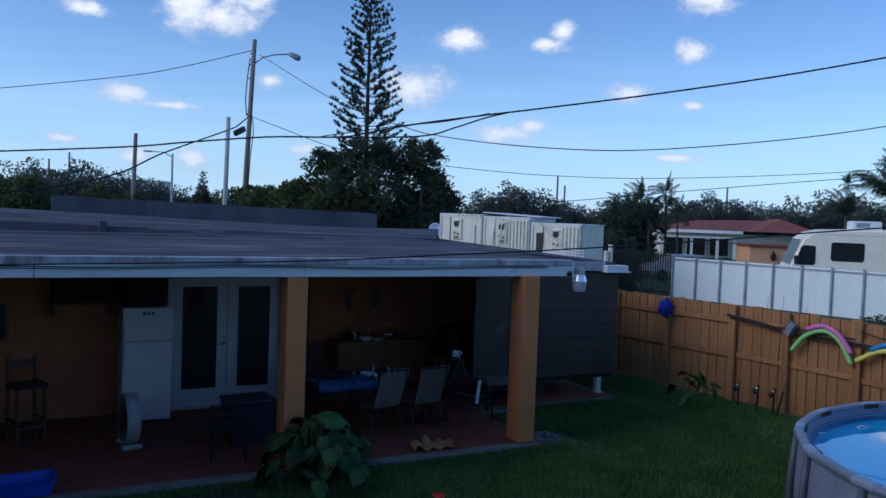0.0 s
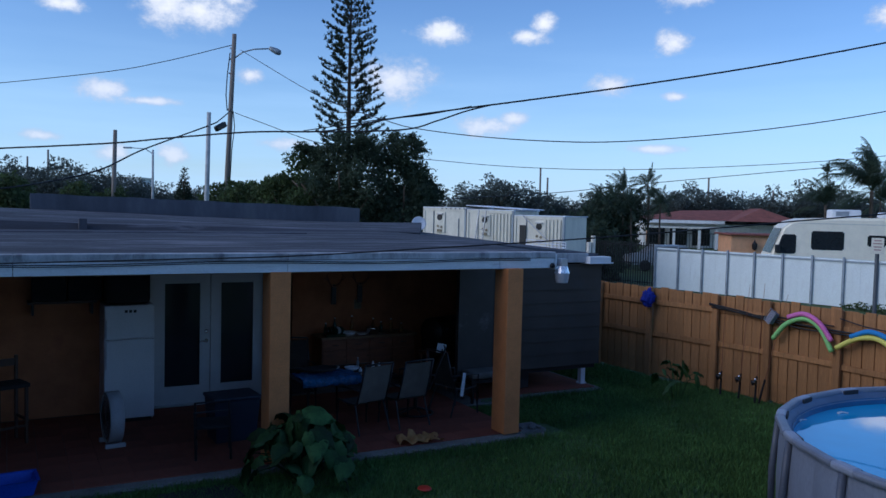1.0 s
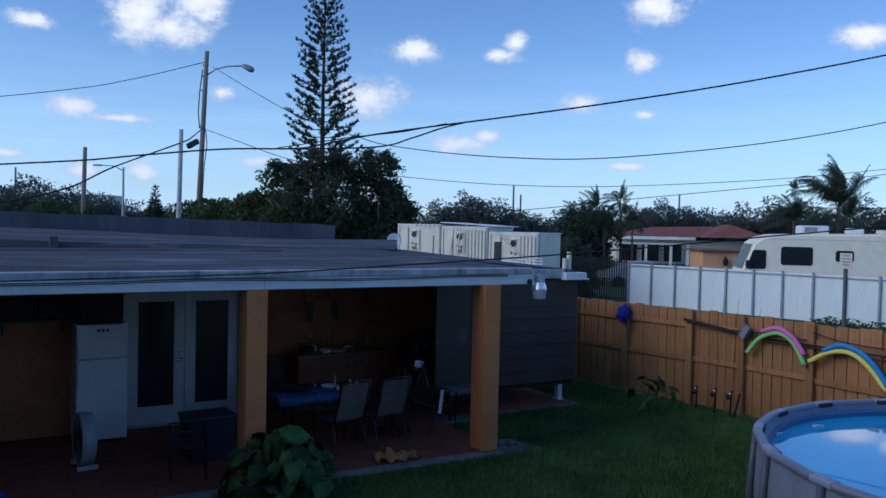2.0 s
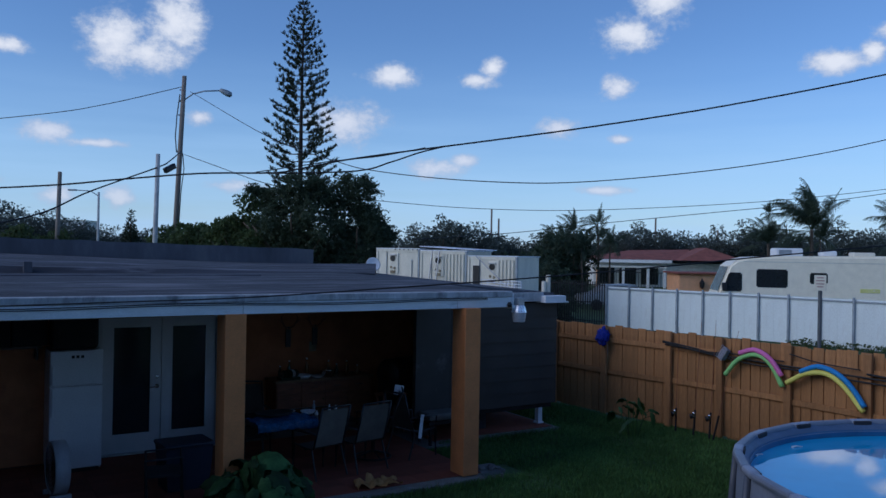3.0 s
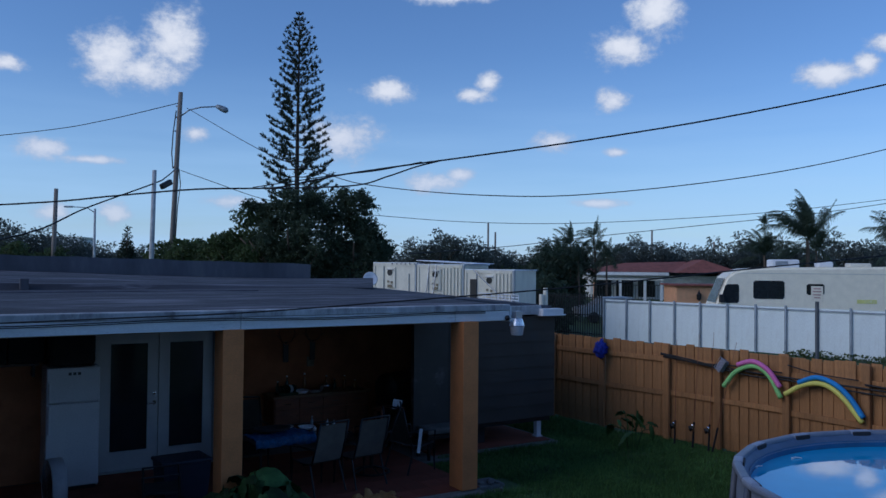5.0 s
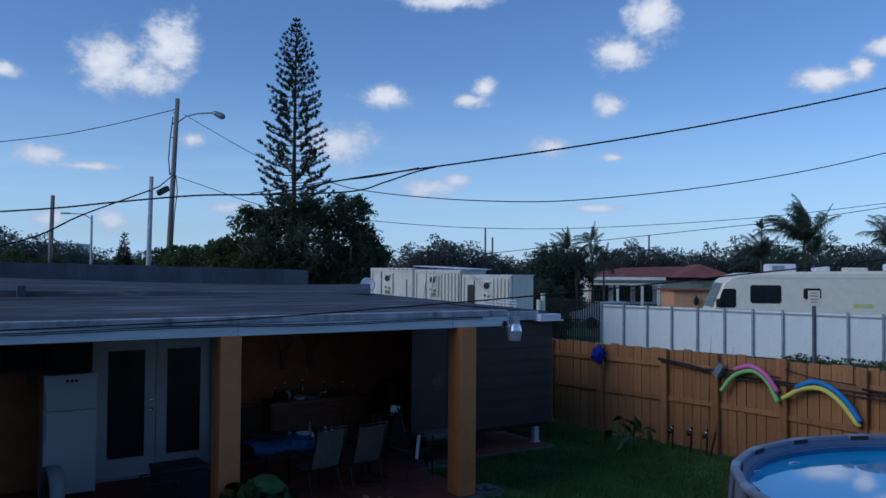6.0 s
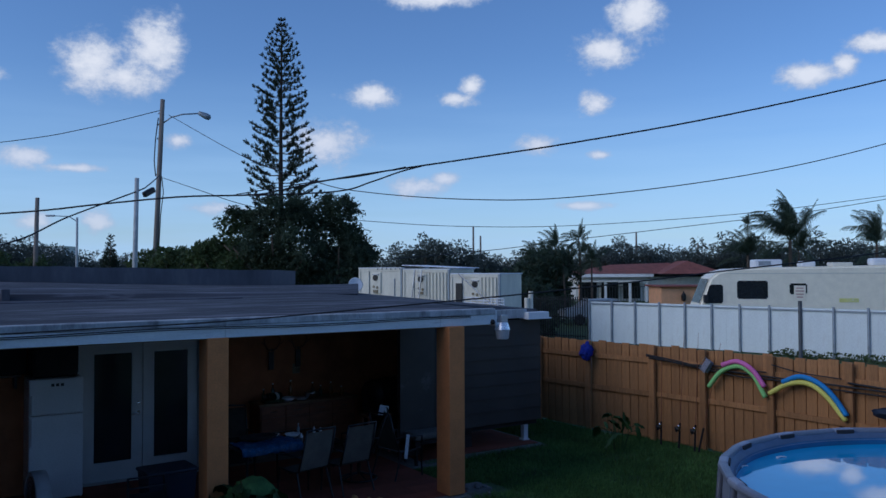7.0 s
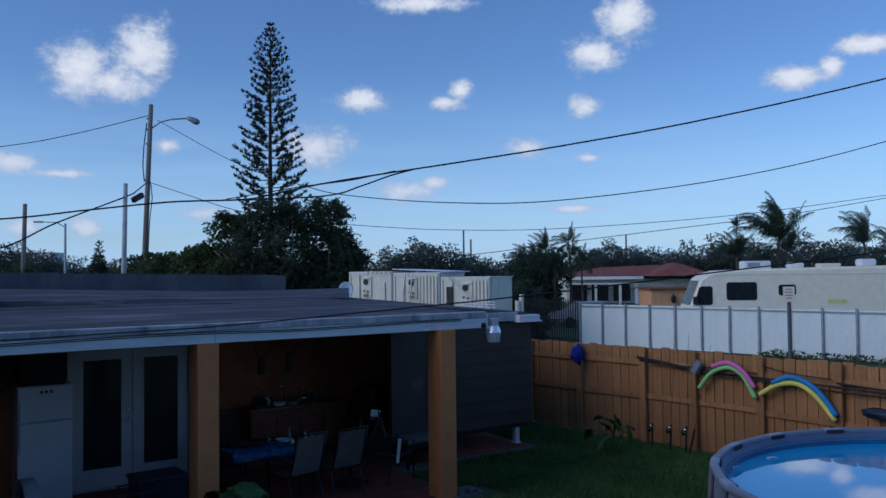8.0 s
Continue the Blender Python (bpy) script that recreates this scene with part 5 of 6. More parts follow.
part("roof", boxes((-0.3, 12.3, -0.3, 10.3, 11.2, 11.6)), M_CONTAINER, blk)
for k in range(4):
    part("window", boxes((0.8 + 2.9 * k, 2.2 + 2.9 * k, -0.05, 0.0, 8.6, 9.8)), M_WINDOW, blk)

# ---- things on the roof ----
ds = thing("satellite_dish", pose(-0.74, 22.4, 2.73, 0, 0, 12) @ Matrix.Diagonal((0.47, 0.47, 0.47, 1)), "grey-white satellite dish behind the roof edge", "dish")
part("reflector", lathe(bmesh.new(), [(0.02, 0.0), (0.2, 0.015), (0.36, 0.06), (0.42, 0.10), (0.43, 0.115), (0.36, 0.08), (0.2, 0.03), (0.03, 0.02)], 24, pose(0, 0, 0.25, 72, 0, 0)), M_CONT_TOP, ds, smooth=True)
part("mast", tube(bmesh.new(), [(0, 0.15, -5.85), (0, 0.15, 0.25)], 0.05, 8), M_STEEL, ds)
part("arm", tube(bmesh.new(), [(0, 0, 0.0), (0, -0.45, 0.15)], 0.015, 6), M_STEEL, ds)
for s, h in ((2.66, 0.34), (2.56, 0.22)):
    vp = thing("vent_pipe", HOUSE @ pose(s, 2.32, roof_z(2.6, 2.32) - 0.02), "short beige vent pipe on the roof", "pipe", "vent pipes")
    part("pipe", tube(bmesh.new(), [(0, 0, 0), (0, 0, h)], 0.045, 10), M_CONTAINER, vp)
rl = thing("roof_rail", HOUSE @ pose(2.62, 4.7, roof_z(2.6, 4.2) - 0.02, 0, 0, 90), "low white grid rail on the roof edge", "rail")
for z in (0.03, 0.085, 0.14):
    part("bar", tube(bmesh.new(), [(-1.6, 0, z), (-0.2, 0, z)], 0.009, 6), M_CONT_TOP, rl)
for k in range(7):
    part("upright", tube(bmesh.new(), [(-1.6 + 0.23 * k, 0, 0), (-1.6 + 0.23 * k, 0, 0.14)], 0.009, 6), M_CONT_TOP, rl)

# ---- glazed double door ----
def door_leaf(x0, x1, handle):
    d = thing("door", HOUSE @ pose(0, 3.30, 0.12), "white door with one tall glass pane", "door", "glazed doors", kind="structure")
    g0, g1 = x0 + 0.14, x1 - 0.14
    part("door_frame", boxes((x0, g0, 0, 0.045, 0, 2.05), (g1, x1, 0, 0.045, 0, 2.05), (g0, g1, 0, 0.045, 0, 0.26), (g0, g1, 0, 0.045, 1.92, 2.05)), M_DOOR, d)
    part("pane", boxes((g0, g1, 0.018, 0.024, 0.26, 1.92)), M_PANE, d)
    part("glazing_bead", boxes((g0, g0 + 0.02, -0.008, 0.017, 0.26, 1.92), (g1 - 0.02, g1, -0.008, 0.017, 0.26, 1.92), (g0, g1, -0.008, 0.017, 0.26, 0.28), (g0, g1, -0.008, 0.017, 1.90, 1.92)), M_DOOR, d)
    if handle:
        k = part("deadbolt", lathe(bmesh.new(), [(0.03, 0), (0.03, 0.02), (0.015, 0.03)], 14, pose(x1 - 0.06, 0, 1.13, 90, 0, 0)), M_CHROME, d, smooth=True)
        h = part("lever", tube(bmesh.new(), [(x1 - 0.06, 0, 0.98), (x1 - 0.06, -0.05, 0.98), (x1 - 0.17, -0.055, 0.975)], 0.012, 8), M_CHROME, d, smooth=True)
        part("rose", lathe(bmesh.new(), [(0.032, 0), (0.032, 0.012), (0.02, 0.02)], 14, pose(x1 - 0.06, 0, 0.98, 90, 0, 0)), M_CHROME, h)
    return d


M_PANE = surface("dark_door_glass", (0.02, 0.024, 0.03), 0.05, vary=0.1, grain=0.0, bump=0)
door_leaf(-5.06, -4.205, True)
door_leaf(-4.195, -3.36, False)
tf = thing("door_casing", HOUSE @ pose(0, 3.24, 0.1), "white door casing and threshold", "casing", kind="structure")
part("jamb", boxes((-5.14, -5.065, -0.015, 0.12, 0, 2.1), bevel=0.004), M_DOOR, tf)
part("jamb", boxes((-3.355, -3.28, -0.015, 0.12, 0, 2.1), bevel=0.004), M_DOOR, tf)
part("head", boxes((-5.14, -3.28, -0.015, 0.12, 2.10, 2.18), bevel=0.004), M_DOOR, tf)
part("threshold", boxes((-5.06, -3.36, -0.04, 0.12, 0, 0.02)), M_STEEL, tf)
wn = thing("window_1", HOUSE @ pose(0, 3.3, 0), "small dark window in the orange wall", "window", kind="structure")
part("pane", boxes((-8.3, -7.28, 0.03, 0.04, 1.25, 1.85)), M_PANE, wn)
part("window_frame", boxes((-8.3, -7.28, -0.06, 0.0, 1.25, 1.30), (-8.3, -7.28, -0.06, 0.0, 1.80, 1.85), (-8.3, -8.25, -0.06, 0, 1.3, 1.8), (-7.33, -7.28, -0.06, 0, 1.3, 1.8)), M_WOOD_DARK, wn)
solid("door_2", boxes((-2.95, -2.5, 4.44, 4.48, 0.1, 2.1), bevel=0.004), M_BOARD_SHADE, HOUSE, "dark closed door beside the counter", "door", kind="structure")


# ---- fridge ----
fr = thing("fridge", HOUSE @ pose(-5.84, 2.58, 0.088), "white two-door fridge freezer against the porch wall", "fridge")
part("body", boxes((0, 0.68, 0.06, 0.66, 0.03, 1.70), bevel=0.012), M_FRIDGE, fr)
dr = part("freezer_door", boxes((0, 0.68, 0, 0.055, 1.22, 1.70), bevel=0.014), M_FRIDGE, fr)
part("handle", boxes((0.02, 0.05, -0.035, 0.0, 1.24, 1.5), bevel=0.008), M_FRIDGE, dr)
for x in (0.27, 0.33, 0.39):
    part("badge", boxes((x, x + 0.04, -0.004, 0.0, 1.595, 1.635)), M_BLACK, dr, "small dark badge bar")
dr = part("fridge_door", boxes((0, 0.68, 0, 0.055, 0.06, 1.205), bevel=0.014), M_FRIDGE, fr)
part("handle", boxes((0.02, 0.05, -0.035, 0.0, 0.8, 1.19), bevel=0.008), M_FRIDGE, dr)
part("plinth", boxes((0.03, 0.65, 0.05, 0.6, 0, 0.05)), M_BLACK, fr)
part("hinge", boxes((0.6, 0.66, 0.01, 0.1, 1.70, 1.715)), M_STEEL, fr)
M_BLACKCLOTH = surface("black_cloth", (0.012, 0.012, 0.014), 0.9, vary=0.3, bump=0.3)
b2 = boxes((-5.8, -5.2, 2.7, 3.2, 1.79, 2.4), bevel=0.06)
solid("storage_bag", b2, M_BLACKCLOTH, HOUSE, "dark bulky bag stowed on top of the fridge", "bag")
sh = thing("wall_shelf", HOUSE @ pose(-6.35, 2.95, 1.80), "dark wall shelf with stored boxes", "shelf")
part("board", boxes((-0.45, 0.45, 0, 0.3, 0, 0.03)), M_ESPRESSO, sh)
for x in (-0.4, 0.37):
    part("bracket", boxes((x, x + 0.03, 0.02, 0.3, -0.16, 0.0)), M_BLACK, sh)
part("box", boxes((-0.40, 0.05, 0.02, 0.28, 0.031, 0.58), bevel=0.02), M_BLACKCLOTH, sh)
part("box", boxes((0.07, 0.52, 0.02, 0.28, 0.031, 0.54), bevel=0.02), M_BLACKCLOTH, sh)


# ---- counter with drawers ----
def make_counter():
    c = thing("kitchen_counter", HOUSE @ pose(-2.12, 3.84, 0.075), "brown wooden counter with drawers and cupboard doors", "counter")
    part("body", boxes((0, 1.84, 0.03, 0.54, 0.08, 0.82)), M_WOOD_DARK, c)
    part("worktop", boxes((-0.03, 1.87, -0.02, 0.545, 0.822, 0.862), bevel=0.008), M_WORKTOP, c, "pale-edged worktop")
    part("kick_board", boxes((0.03, 1.81, 0.08, 0.1, 0, 0.08)), M_BLACK, c)
    for k in range(4):
        x = 0.02 + 0.452 * k
        d = part("drawer", boxes((x, x + 0.44, 0.008, 0.029, 0.63, 0.80), bevel=0.006), M_WOOD_DARK, c)
        part("handle", tube(bmesh.new(), [(x + 0.15, 0.008, 0.72), (x + 0.16, -0.02, 0.72), (x + 0.28, -0.02, 0.72), (x + 0.29, 0.008, 0.72)], 0.007, 6), M_CHROME, d)
        d = part("cupboard_door", boxes((x, x + 0.44, 0.008, 0.029, 0.10, 0.615), bevel=0.006), M_WOOD_DARK, c)
        part("inset_panel", boxes((x + 0.07, x + 0.37, 0.002, 0.0078, 0.17, 0.55), bevel=0.002), M_WOOD_DARK, d)
        part("knob", lathe(bmesh.new(), [(0.008, 0), (0.014, 0.015), (0.01, 0.025)], 8, pose(x + 0.40, 0.008, 0.5, 90, 0, 0)), M_CHROME, d)


M_WORKTOP = surface("laminate_worktop", (0.22, 0.12, 0.06), 0.35, vary=0.2)
make_counter()
ZC = 0.075 + 0.863
M_GREENGLASS = surface("dark_green_glass", (0.02, 0.05, 0.03), 0.1, bump=0)
M_CERAMIC = surface("white_ceramic", (0.75, 0.76, 0.78), 0.25, vary=0.04, bump=0)
M_FANGREY = surface("fan_grey_plastic", (0.32, 0.32, 0.34), 0.5, vary=0.1)
M_AMBER = surface("amber_liquid", (0.25, 0.09, 0.02), 0.15, bump=0)


def bottle(m, material, h=0.28, r=0.035, label="dark glass bottle standing upright"):
    b = thing("bottle", m, label, "bottle", "bottles")
    part("body", lathe(bmesh.new(), [(r * 0.9, 0), (r, 0.01), (r, h * 0.55), (r * 0.4, h * 0.72), (r * 0.35, h * 0.92)], 14), material, b, smooth=True)
    part("cap", lathe(bmesh.new(), [(r * 0.42, h * 0.92), (r * 0.42, h)], 12), M_WHITE, b)
    return b


for s, w, mt, h in ((-1.95, 4.15, M_GREENGLASS, 0.22), (-1.75, 4.22, M_GREENGLASS, 0.3), (-1.42, 4.2, M_AMBER, 0.33), (-0.98, 4.22, M_AMBER, 0.26), (-0.85, 4.15, M_GREENGLASS, 0.2), (-0.62, 4.2, M_AMBER, 0.24), (-0.45, 4.1, M_AMBER, 0.16)):
    bottle(HOUSE @ pose(s, w, ZC), mt, h)


def dish(m, r, h, label, name="dish", mat=None):
    return solid(name, lathe(bmesh.new(), [(r * 0.5, 0), (r * 0.6, 0.004), (r, h), (r * 0.96, h), (r * 0.55, 0.012)], 22), mat or M_CERAMIC, m, label, "dish", "dishes", smooth=True)


dish(HOUSE @ pose(-1.55, 4.0, ZC), 0.14, 0.06, "white ceramic bowl on the counter")
dish(HOUSE @ pose(-1.3, 3.98, ZC), 0.12, 0.03, "white ceramic plate on the counter")
pn = thing("cooking_pot", HOUSE @ pose(-1.08, 4.02, ZC), "shiny steel cooking pot on the counter", "pot")
part("pot", lathe(bmesh.new(), [(0.11, 0), (0.12, 0.01), (0.12, 0.10), (0.125, 0.105)], 20), M_CHROME, pn, smooth=True)
part("lid", lathe(bmesh.new(), [(0.125, 0.106), (0.10, 0.13), (0.02, 0.145), (0.02, 0.165)], 20), M_CHROME, pn, smooth=True)
rk = thing("dish_rack", HOUSE @ pose(-1.85, 3.98, ZC), "dark green plastic tray of dishes", "dish rack")
part("tray", boxes((-0.18, 0.18, -0.12, 0.12, 0, 0.05), bevel=0.012), M_GREENGLASS, rk)
for k in range(6):
    part("plate", lathe(bmesh.new(), [(0.01, -0.004), (0.07, -0.004), (0.07, 0.004)], 16, pose(-0.13 + 0.05 * k, 0, 0.10, 0, 70 + 4 * k, 10 * k)), M_CERAMIC if k == 4 else M_GREENGLASS, rk)


# hanging ornaments on the wall
def ornament(s, z, seed):
    rng = random.Random(seed)
    o = thing("wall_ornament", HOUSE @ pose(s, 4.38, z), "dark branching ornament hung on the wall", "ornament", "wall ornaments")
    bm = bmesh.new()
    for sd in (-1, 1):
        tube(bm, [(0, 0, 0), (0.10 * sd, -0.05, 0.08), (0.16 * sd, -0.06, 0.22), (0.09 * sd, -0.07, 0.34)], 0.018, 6, taper=0.006)
        tube(bm, [(0.13 * sd, -0.055, 0.13), (0.22 * sd, -0.07, 0.2)], 0.012, 5, taper=0.004)
    part("prongs", bm, M_WOOD_DARK, o)
    part("plaque", boxes((-0.05, 0.05, -0.02, 0.015, -0.32, 0.05), bevel=0.01), M_BLACK, o)


ornament(-1.72, 1.78, 1)
ornament(-1.2, 1.80, 2)
solid("wall_calendar", boxes((-1.30, -1.16, 4.382, 4.396, 1.36, 1.54), bevel=0.002), M_RUST, HOUSE, "small faded paper pinned to the wall", "paper")

# barbecue grill in the dark corner
gr = thing("barbecue_grill", HOUSE @ pose(0.15, 3.5, 0.088, 0, 0, 20), "black covered barbecue grill in the corner", "grill")
part("cart", boxes((-0.35, 0.35, -0.25, 0.25, 0.05, 0.85), bevel=0.02), M_BLACK, gr)
part("hood", lathe(bmesh.new(), [(0.26, -0.36), (0.27, -0.34), (0.27, 0.34), (0.26, 0.36)], 20, pose(0, 0, 0.92, 0, 90, 0)), M_BLACK, gr, smooth=True)
part("handle", tube(bmesh.new(), [(-0.22, -0.27, 1.0), (-0.22, -0.31, 1.02), (0.22, -0.31, 1.02), (0.22, -0.27, 1.0)], 0.012, 8), M_CHROME, gr)
part("side_shelf", boxes((0.36, 0.62, -0.22, 0.22, 0.82, 0.85)), M_BLACK, gr)


# ---- patio chairs ----
def patio_chair(m, label):
    c = thing("patio_chair", m, label, "chair", "patio chairs")
    bm = bmesh.new()
    sl = [bm.verts.new(p) for p in ((-0.235, 0.20, 0.425), (0.235, 0.20, 0.425), (-0.235, -0.02, 0.395), (0.235, -0.02, 0.395), (-0.235, -0.20, 0.42), (0.235, -0.20, 0.42))]
    for i in (0, 2):
        bm.faces.new((sl[i], sl[i + 1], sl[i + 3], sl[i + 2]))
    bmesh.ops.solidify(bm, geom=bm.faces[:], thickness=0.012)
    part("seat", bm, M_SLING, c)
    bm = bmesh.new()
    bk = [bm.verts.new(p) for p in ((-0.235, -0.215, 0.44), (0.235, -0.215, 0.44), (-0.235, -0.29, 0.70), (0.235, -0.29, 0.70), (-0.225, -0.36, 0.97), (0.225, -0.36, 0.97))]
    for i in (0, 2):
        bm.faces.new((bk[i], bk[i + 1], bk[i + 3], bk[i + 2]))
    bmesh.ops.solidify(bm, geom=bm.faces[:], thickness=0.012)
    part("backrest", bm, M_SLING, c)
    for sd in (-1, 1):
        x = 0.25 * sd
        part("side_rail", tube(bmesh.new(), [(x, 0.24, 0.43), (x, 0.0, 0.40), (x, -0.2, 0.42), (x, -0.30, 0.70), (x * 0.97, -0.38, 1.0)], 0.014, 8), M_BLACK, c, smooth=True)
        part("front_leg", tube(bmesh.new(), [(x, 0.24, 0.43), (x * 1.08, 0.26, 0.0)], 0.013, 8), M_BLACK, c)
        part("rear_leg", tube(bmesh.new(), [(x, -0.16, 0.41), (x * 1.08, -0.30, 0.0)], 0.013, 8), M_BLACK, c)
        part("armrest", tube(bmesh.new(), [(x * 1.08, 0.25, 0.2), (x * 1.16, 0.24, 0.62), (x * 1.16, 0.0, 0.64), (x * 1.02, -0.27, 0.63)], 0.015, 8), M_BLACK, c, smooth=True)
    part("top_bar", tube(bmesh.new(), [(-0.243, -0.38, 1.0), (0, -0.395, 1.01), (0.243, -0.38, 1.0)], 0.014, 8), M_BLACK, c, smooth=True)
    part("cross_bar", tube(bmesh.new(), [(-0.25, 0.0, 0.38), (0.25, 0.0, 0.38)], 0.01, 6), M_BLACK, c)
    return c


ZF = 0.088
ch1 = patio_chair(HOUSE @ pose(-2.55, 0.95, ZF, 0, 0, 14), "black metal patio chair with a taupe mesh sling, at the table")
copy_thing(ch1, HOUSE @ pose(-1.88, 0.98, ZF, 0, 0, 10))
copy_thing(ch1, HOUSE @ pose(-0.84, 1.30, ZF, 0, 0, -78))
copy_thing(ch1, HOUSE @ pose(-2.95, 2.75, ZF, 0, 0, 172))
solid("napkin", boxes((-0.07, 0.07, -0.006, 0.006, -0.2, 0.0), bevel=0.003), M_CERAMIC, HOUSE @ pose(-1.064, 1.326, 1.175, -6, 10, -29), "white cloth draped over a chair back", "cloth")

# swivel rocker at the table's end: ring base, cradle and a reclined sling
def swivel_chair(m):
    c = thing("swivel_chair", m, "black swivel patio chair on a ring base, by the table", "chair")
    bm = bmesh.new()
    sl = [bm.verts.new((x, y, z)) for y, z in ((0.22, 0.47), (0.0, 0.43), (-0.2, 0.45)) for x in (-0.24, 0.24)]
    for i in (0, 2):
        bm.faces.new((sl[i], sl[i + 1], sl[i + 3], sl[i + 2]))
    bmesh.ops.solidify(bm, geom=bm.faces[:], thickness=0.012)
    part("seat", bm, M_SLING, c)
    bm = bmesh.new()
    bk = [bm.verts.new((x, y, z)) for y, z in ((-0.215, 0.47), (-0.30, 0.74), (-0.40, 1.02)) for x in (-0.24, 0.24)]
    for i in (0, 2):
        bm.faces.new((bk[i], bk[i + 1], bk[i + 3], bk[i + 2]))
    bmesh.ops.solidify(bm, geom=bm.faces[:], thickness=0.012)
    part("backrest", bm, M_SLING, c)
    for sd in (-1, 1):
        x = 0.255 * sd
        part("side_rail", tube(bmesh.new(), [(x, 0.25, 0.46), (x, 0.0, 0.43), (x, -0.2, 0.45), (x, -0.31, 0.74), (x, -0.42, 1.05)], 0.014, 8), M_BLACK, c, smooth=True)
        part("armrest", tube(bmesh.new(), [(x, 0.24, 0.46), (x * 1.14, 0.25, 0.64), (x * 1.14, 0.0, 0.67), (x * 1.02, -0.29, 0.66)], 0.015, 8), M_BLACK, c, smooth=True)
        part("cradle", tube(bmesh.new(), [(x, 0.1, 0.42), (x * 0.6, 0.05, 0.30), (0, 0, 0.26)], 0.014, 7), M_BLACK, c)
    part("top_bar", tube(bmesh.new(), [(-0.255, -0.42, 1.05), (0, -0.435, 1.06), (0.255, -0.42, 1.05)], 0.014, 8), M_BLACK, c, smooth=True)
    part("post", tube(bmesh.new(), [(0, 0, 0.10), (0, 0, 0.28)], 0.03, 10), M_BLACK, c)
    part("ring_base", tube(bmesh.new(), [(0.27 * math.cos(q * math.pi / 14), 0.27 * math.sin(q * math.pi / 14), 0.02) for q in range(29)], 0.016, 7), M_BLACK, c, smooth=True)
    for k in range(4):
        a = k * math.pi / 2 + 0.4
        part("spoke", tube(bmesh.new(), [(0, 0, 0.11), (0.27 * math.cos(a), 0.27 * math.sin(a), 0.025)], 0.012, 6), M_BLACK, c)
    return c


swivel_chair(HOUSE @ pose(-1.46, 1.42, ZF, 0, 0, 66))


solid("white_strap", boxes((-0.025, 0.025, -0.004, 0.004, -0.36, 0.0), bevel=0.002), M_CERAMIC, HOUSE @ pose(-0.908, 0.875, 0.79, -4, 6, -29), "white cloth strip hanging from a patio chair", "cloth")
bn = thing("garden_bench", HOUSE @ pose(0.1, 1.95, 0.044), "grey cushioned bench by the shed wall", "bench")
part("cushion", boxes((-0.35, 0.5, -0.2, 0.2, 0.40, 0.52), bevel=0.04), M_SLING, bn)
part("frame", boxes((-0.36, 0.51, -0.2, 0.2, 0.34, 0.395)), M_BLACK, bn)
for x in (-0.32, 0.45):
    for y in (-0.17, 0.17):
        part("leg", boxes((x - 0.02, x + 0.02, y - 0.02, y + 0.02, 0, 0.34)), M_BLACK, bn)

# wooden side cabinet
ws = thing("wooden_stool", HOUSE @ pose(-0.38, 2.88, ZF), "dark wooden side stool near the grill", "stool")
for x in (-0.2, 0.2):
    for y in (-0.12, 0.12):
        part("leg", boxes((x - 0.02, x + 0.02, y - 0.02, y + 0.02, 0, 0.63)), M_WOOD_DARK, ws)
part("seat", boxes((-0.24, 0.24, -0.17, 0.17, 0.631, 0.67), bevel=0.006), M_WOOD_DARK, ws)
part("rung", boxes((-0.18, 0.18, -0.13, -0.11, 0.22, 0.26)), M_WOOD_DARK, ws)


# ---- table ----
tb = thing("patio_table", HOUSE @ pose(-2.62, 1.72, ZF), "dark metal patio table with a glass top", "table")
part("tabletop", boxes((-0.72, 0.72, -0.48, 0.48, 0.66, 0.685), bevel=0.006), M_PANE, tb)
part("rim", boxes((-0.74, 0.74, -0.5, -0.481, 0.65, 0.69), (-0.74, 0.74, 0.481, 0.5, 0.65, 0.69), (-0.74, -0.721, -0.481, 0.481, 0.65, 0.69), (0.721, 0.74, -0.481, 0.481, 0.65, 0.69)), M_BLACK, tb)
for x in (-0.64, 0.64):
    for y in (-0.4, 0.4):
        part("leg", tube(bmesh.new(), [(x, y, 0), (x * 0.97, y * 0.97, 0.35), (x, y, 0.655)], 0.018, 8), M_BLACK, tb)
ZT = ZF + 0.69
M_BLUECLOTH = surface("blue_towel", (0.07, 0.24, 0.5), 0.9, vary=0.4, scale=14, grain=0.3, grain_scale=120, bump=0.5, dirt=(0.35, 0.45, 0.6), dirt_scale=9, dirt_cut=0.52)
bm = bmesh.new()
nx, ny = 26, 16
g = [[bm.verts.new((0.9 * i / nx, 0.62 * j / ny, 0)) for i in range(nx + 1)] for j in range(ny + 1)]
for j in range(ny):
    for i in range(nx):
        bm.faces.new((g[j][i], g[j][i + 1], g[j + 1][i + 1], g[j + 1][i]))
for v in bm.verts:
    x, y = v.co.x, v.co.y
    v.co.z = 0.012 + 0.045 * abs(noise.noise(Vector((x * 6, y * 7, 2)))) + 0.02 * abs(noise.noise(Vector((x * 17, y * 15, 4))))
    if y < 0.10:
        v.co.z -= (0.10 - y) * 1.1
        v.co.y = 0.085 + 0.015 * noise.noise(Vector((x * 20, y * 9, 0)))
bmesh.ops.solidify(bm, geom=bm.faces[:], thickness=0.006)
solid("beach_towel", bm, M_BLUECLOTH, HOUSE @ pose(-3.36, 1.12, ZT), "crumpled blue and white towel spread on the table", "towel", smooth=True)
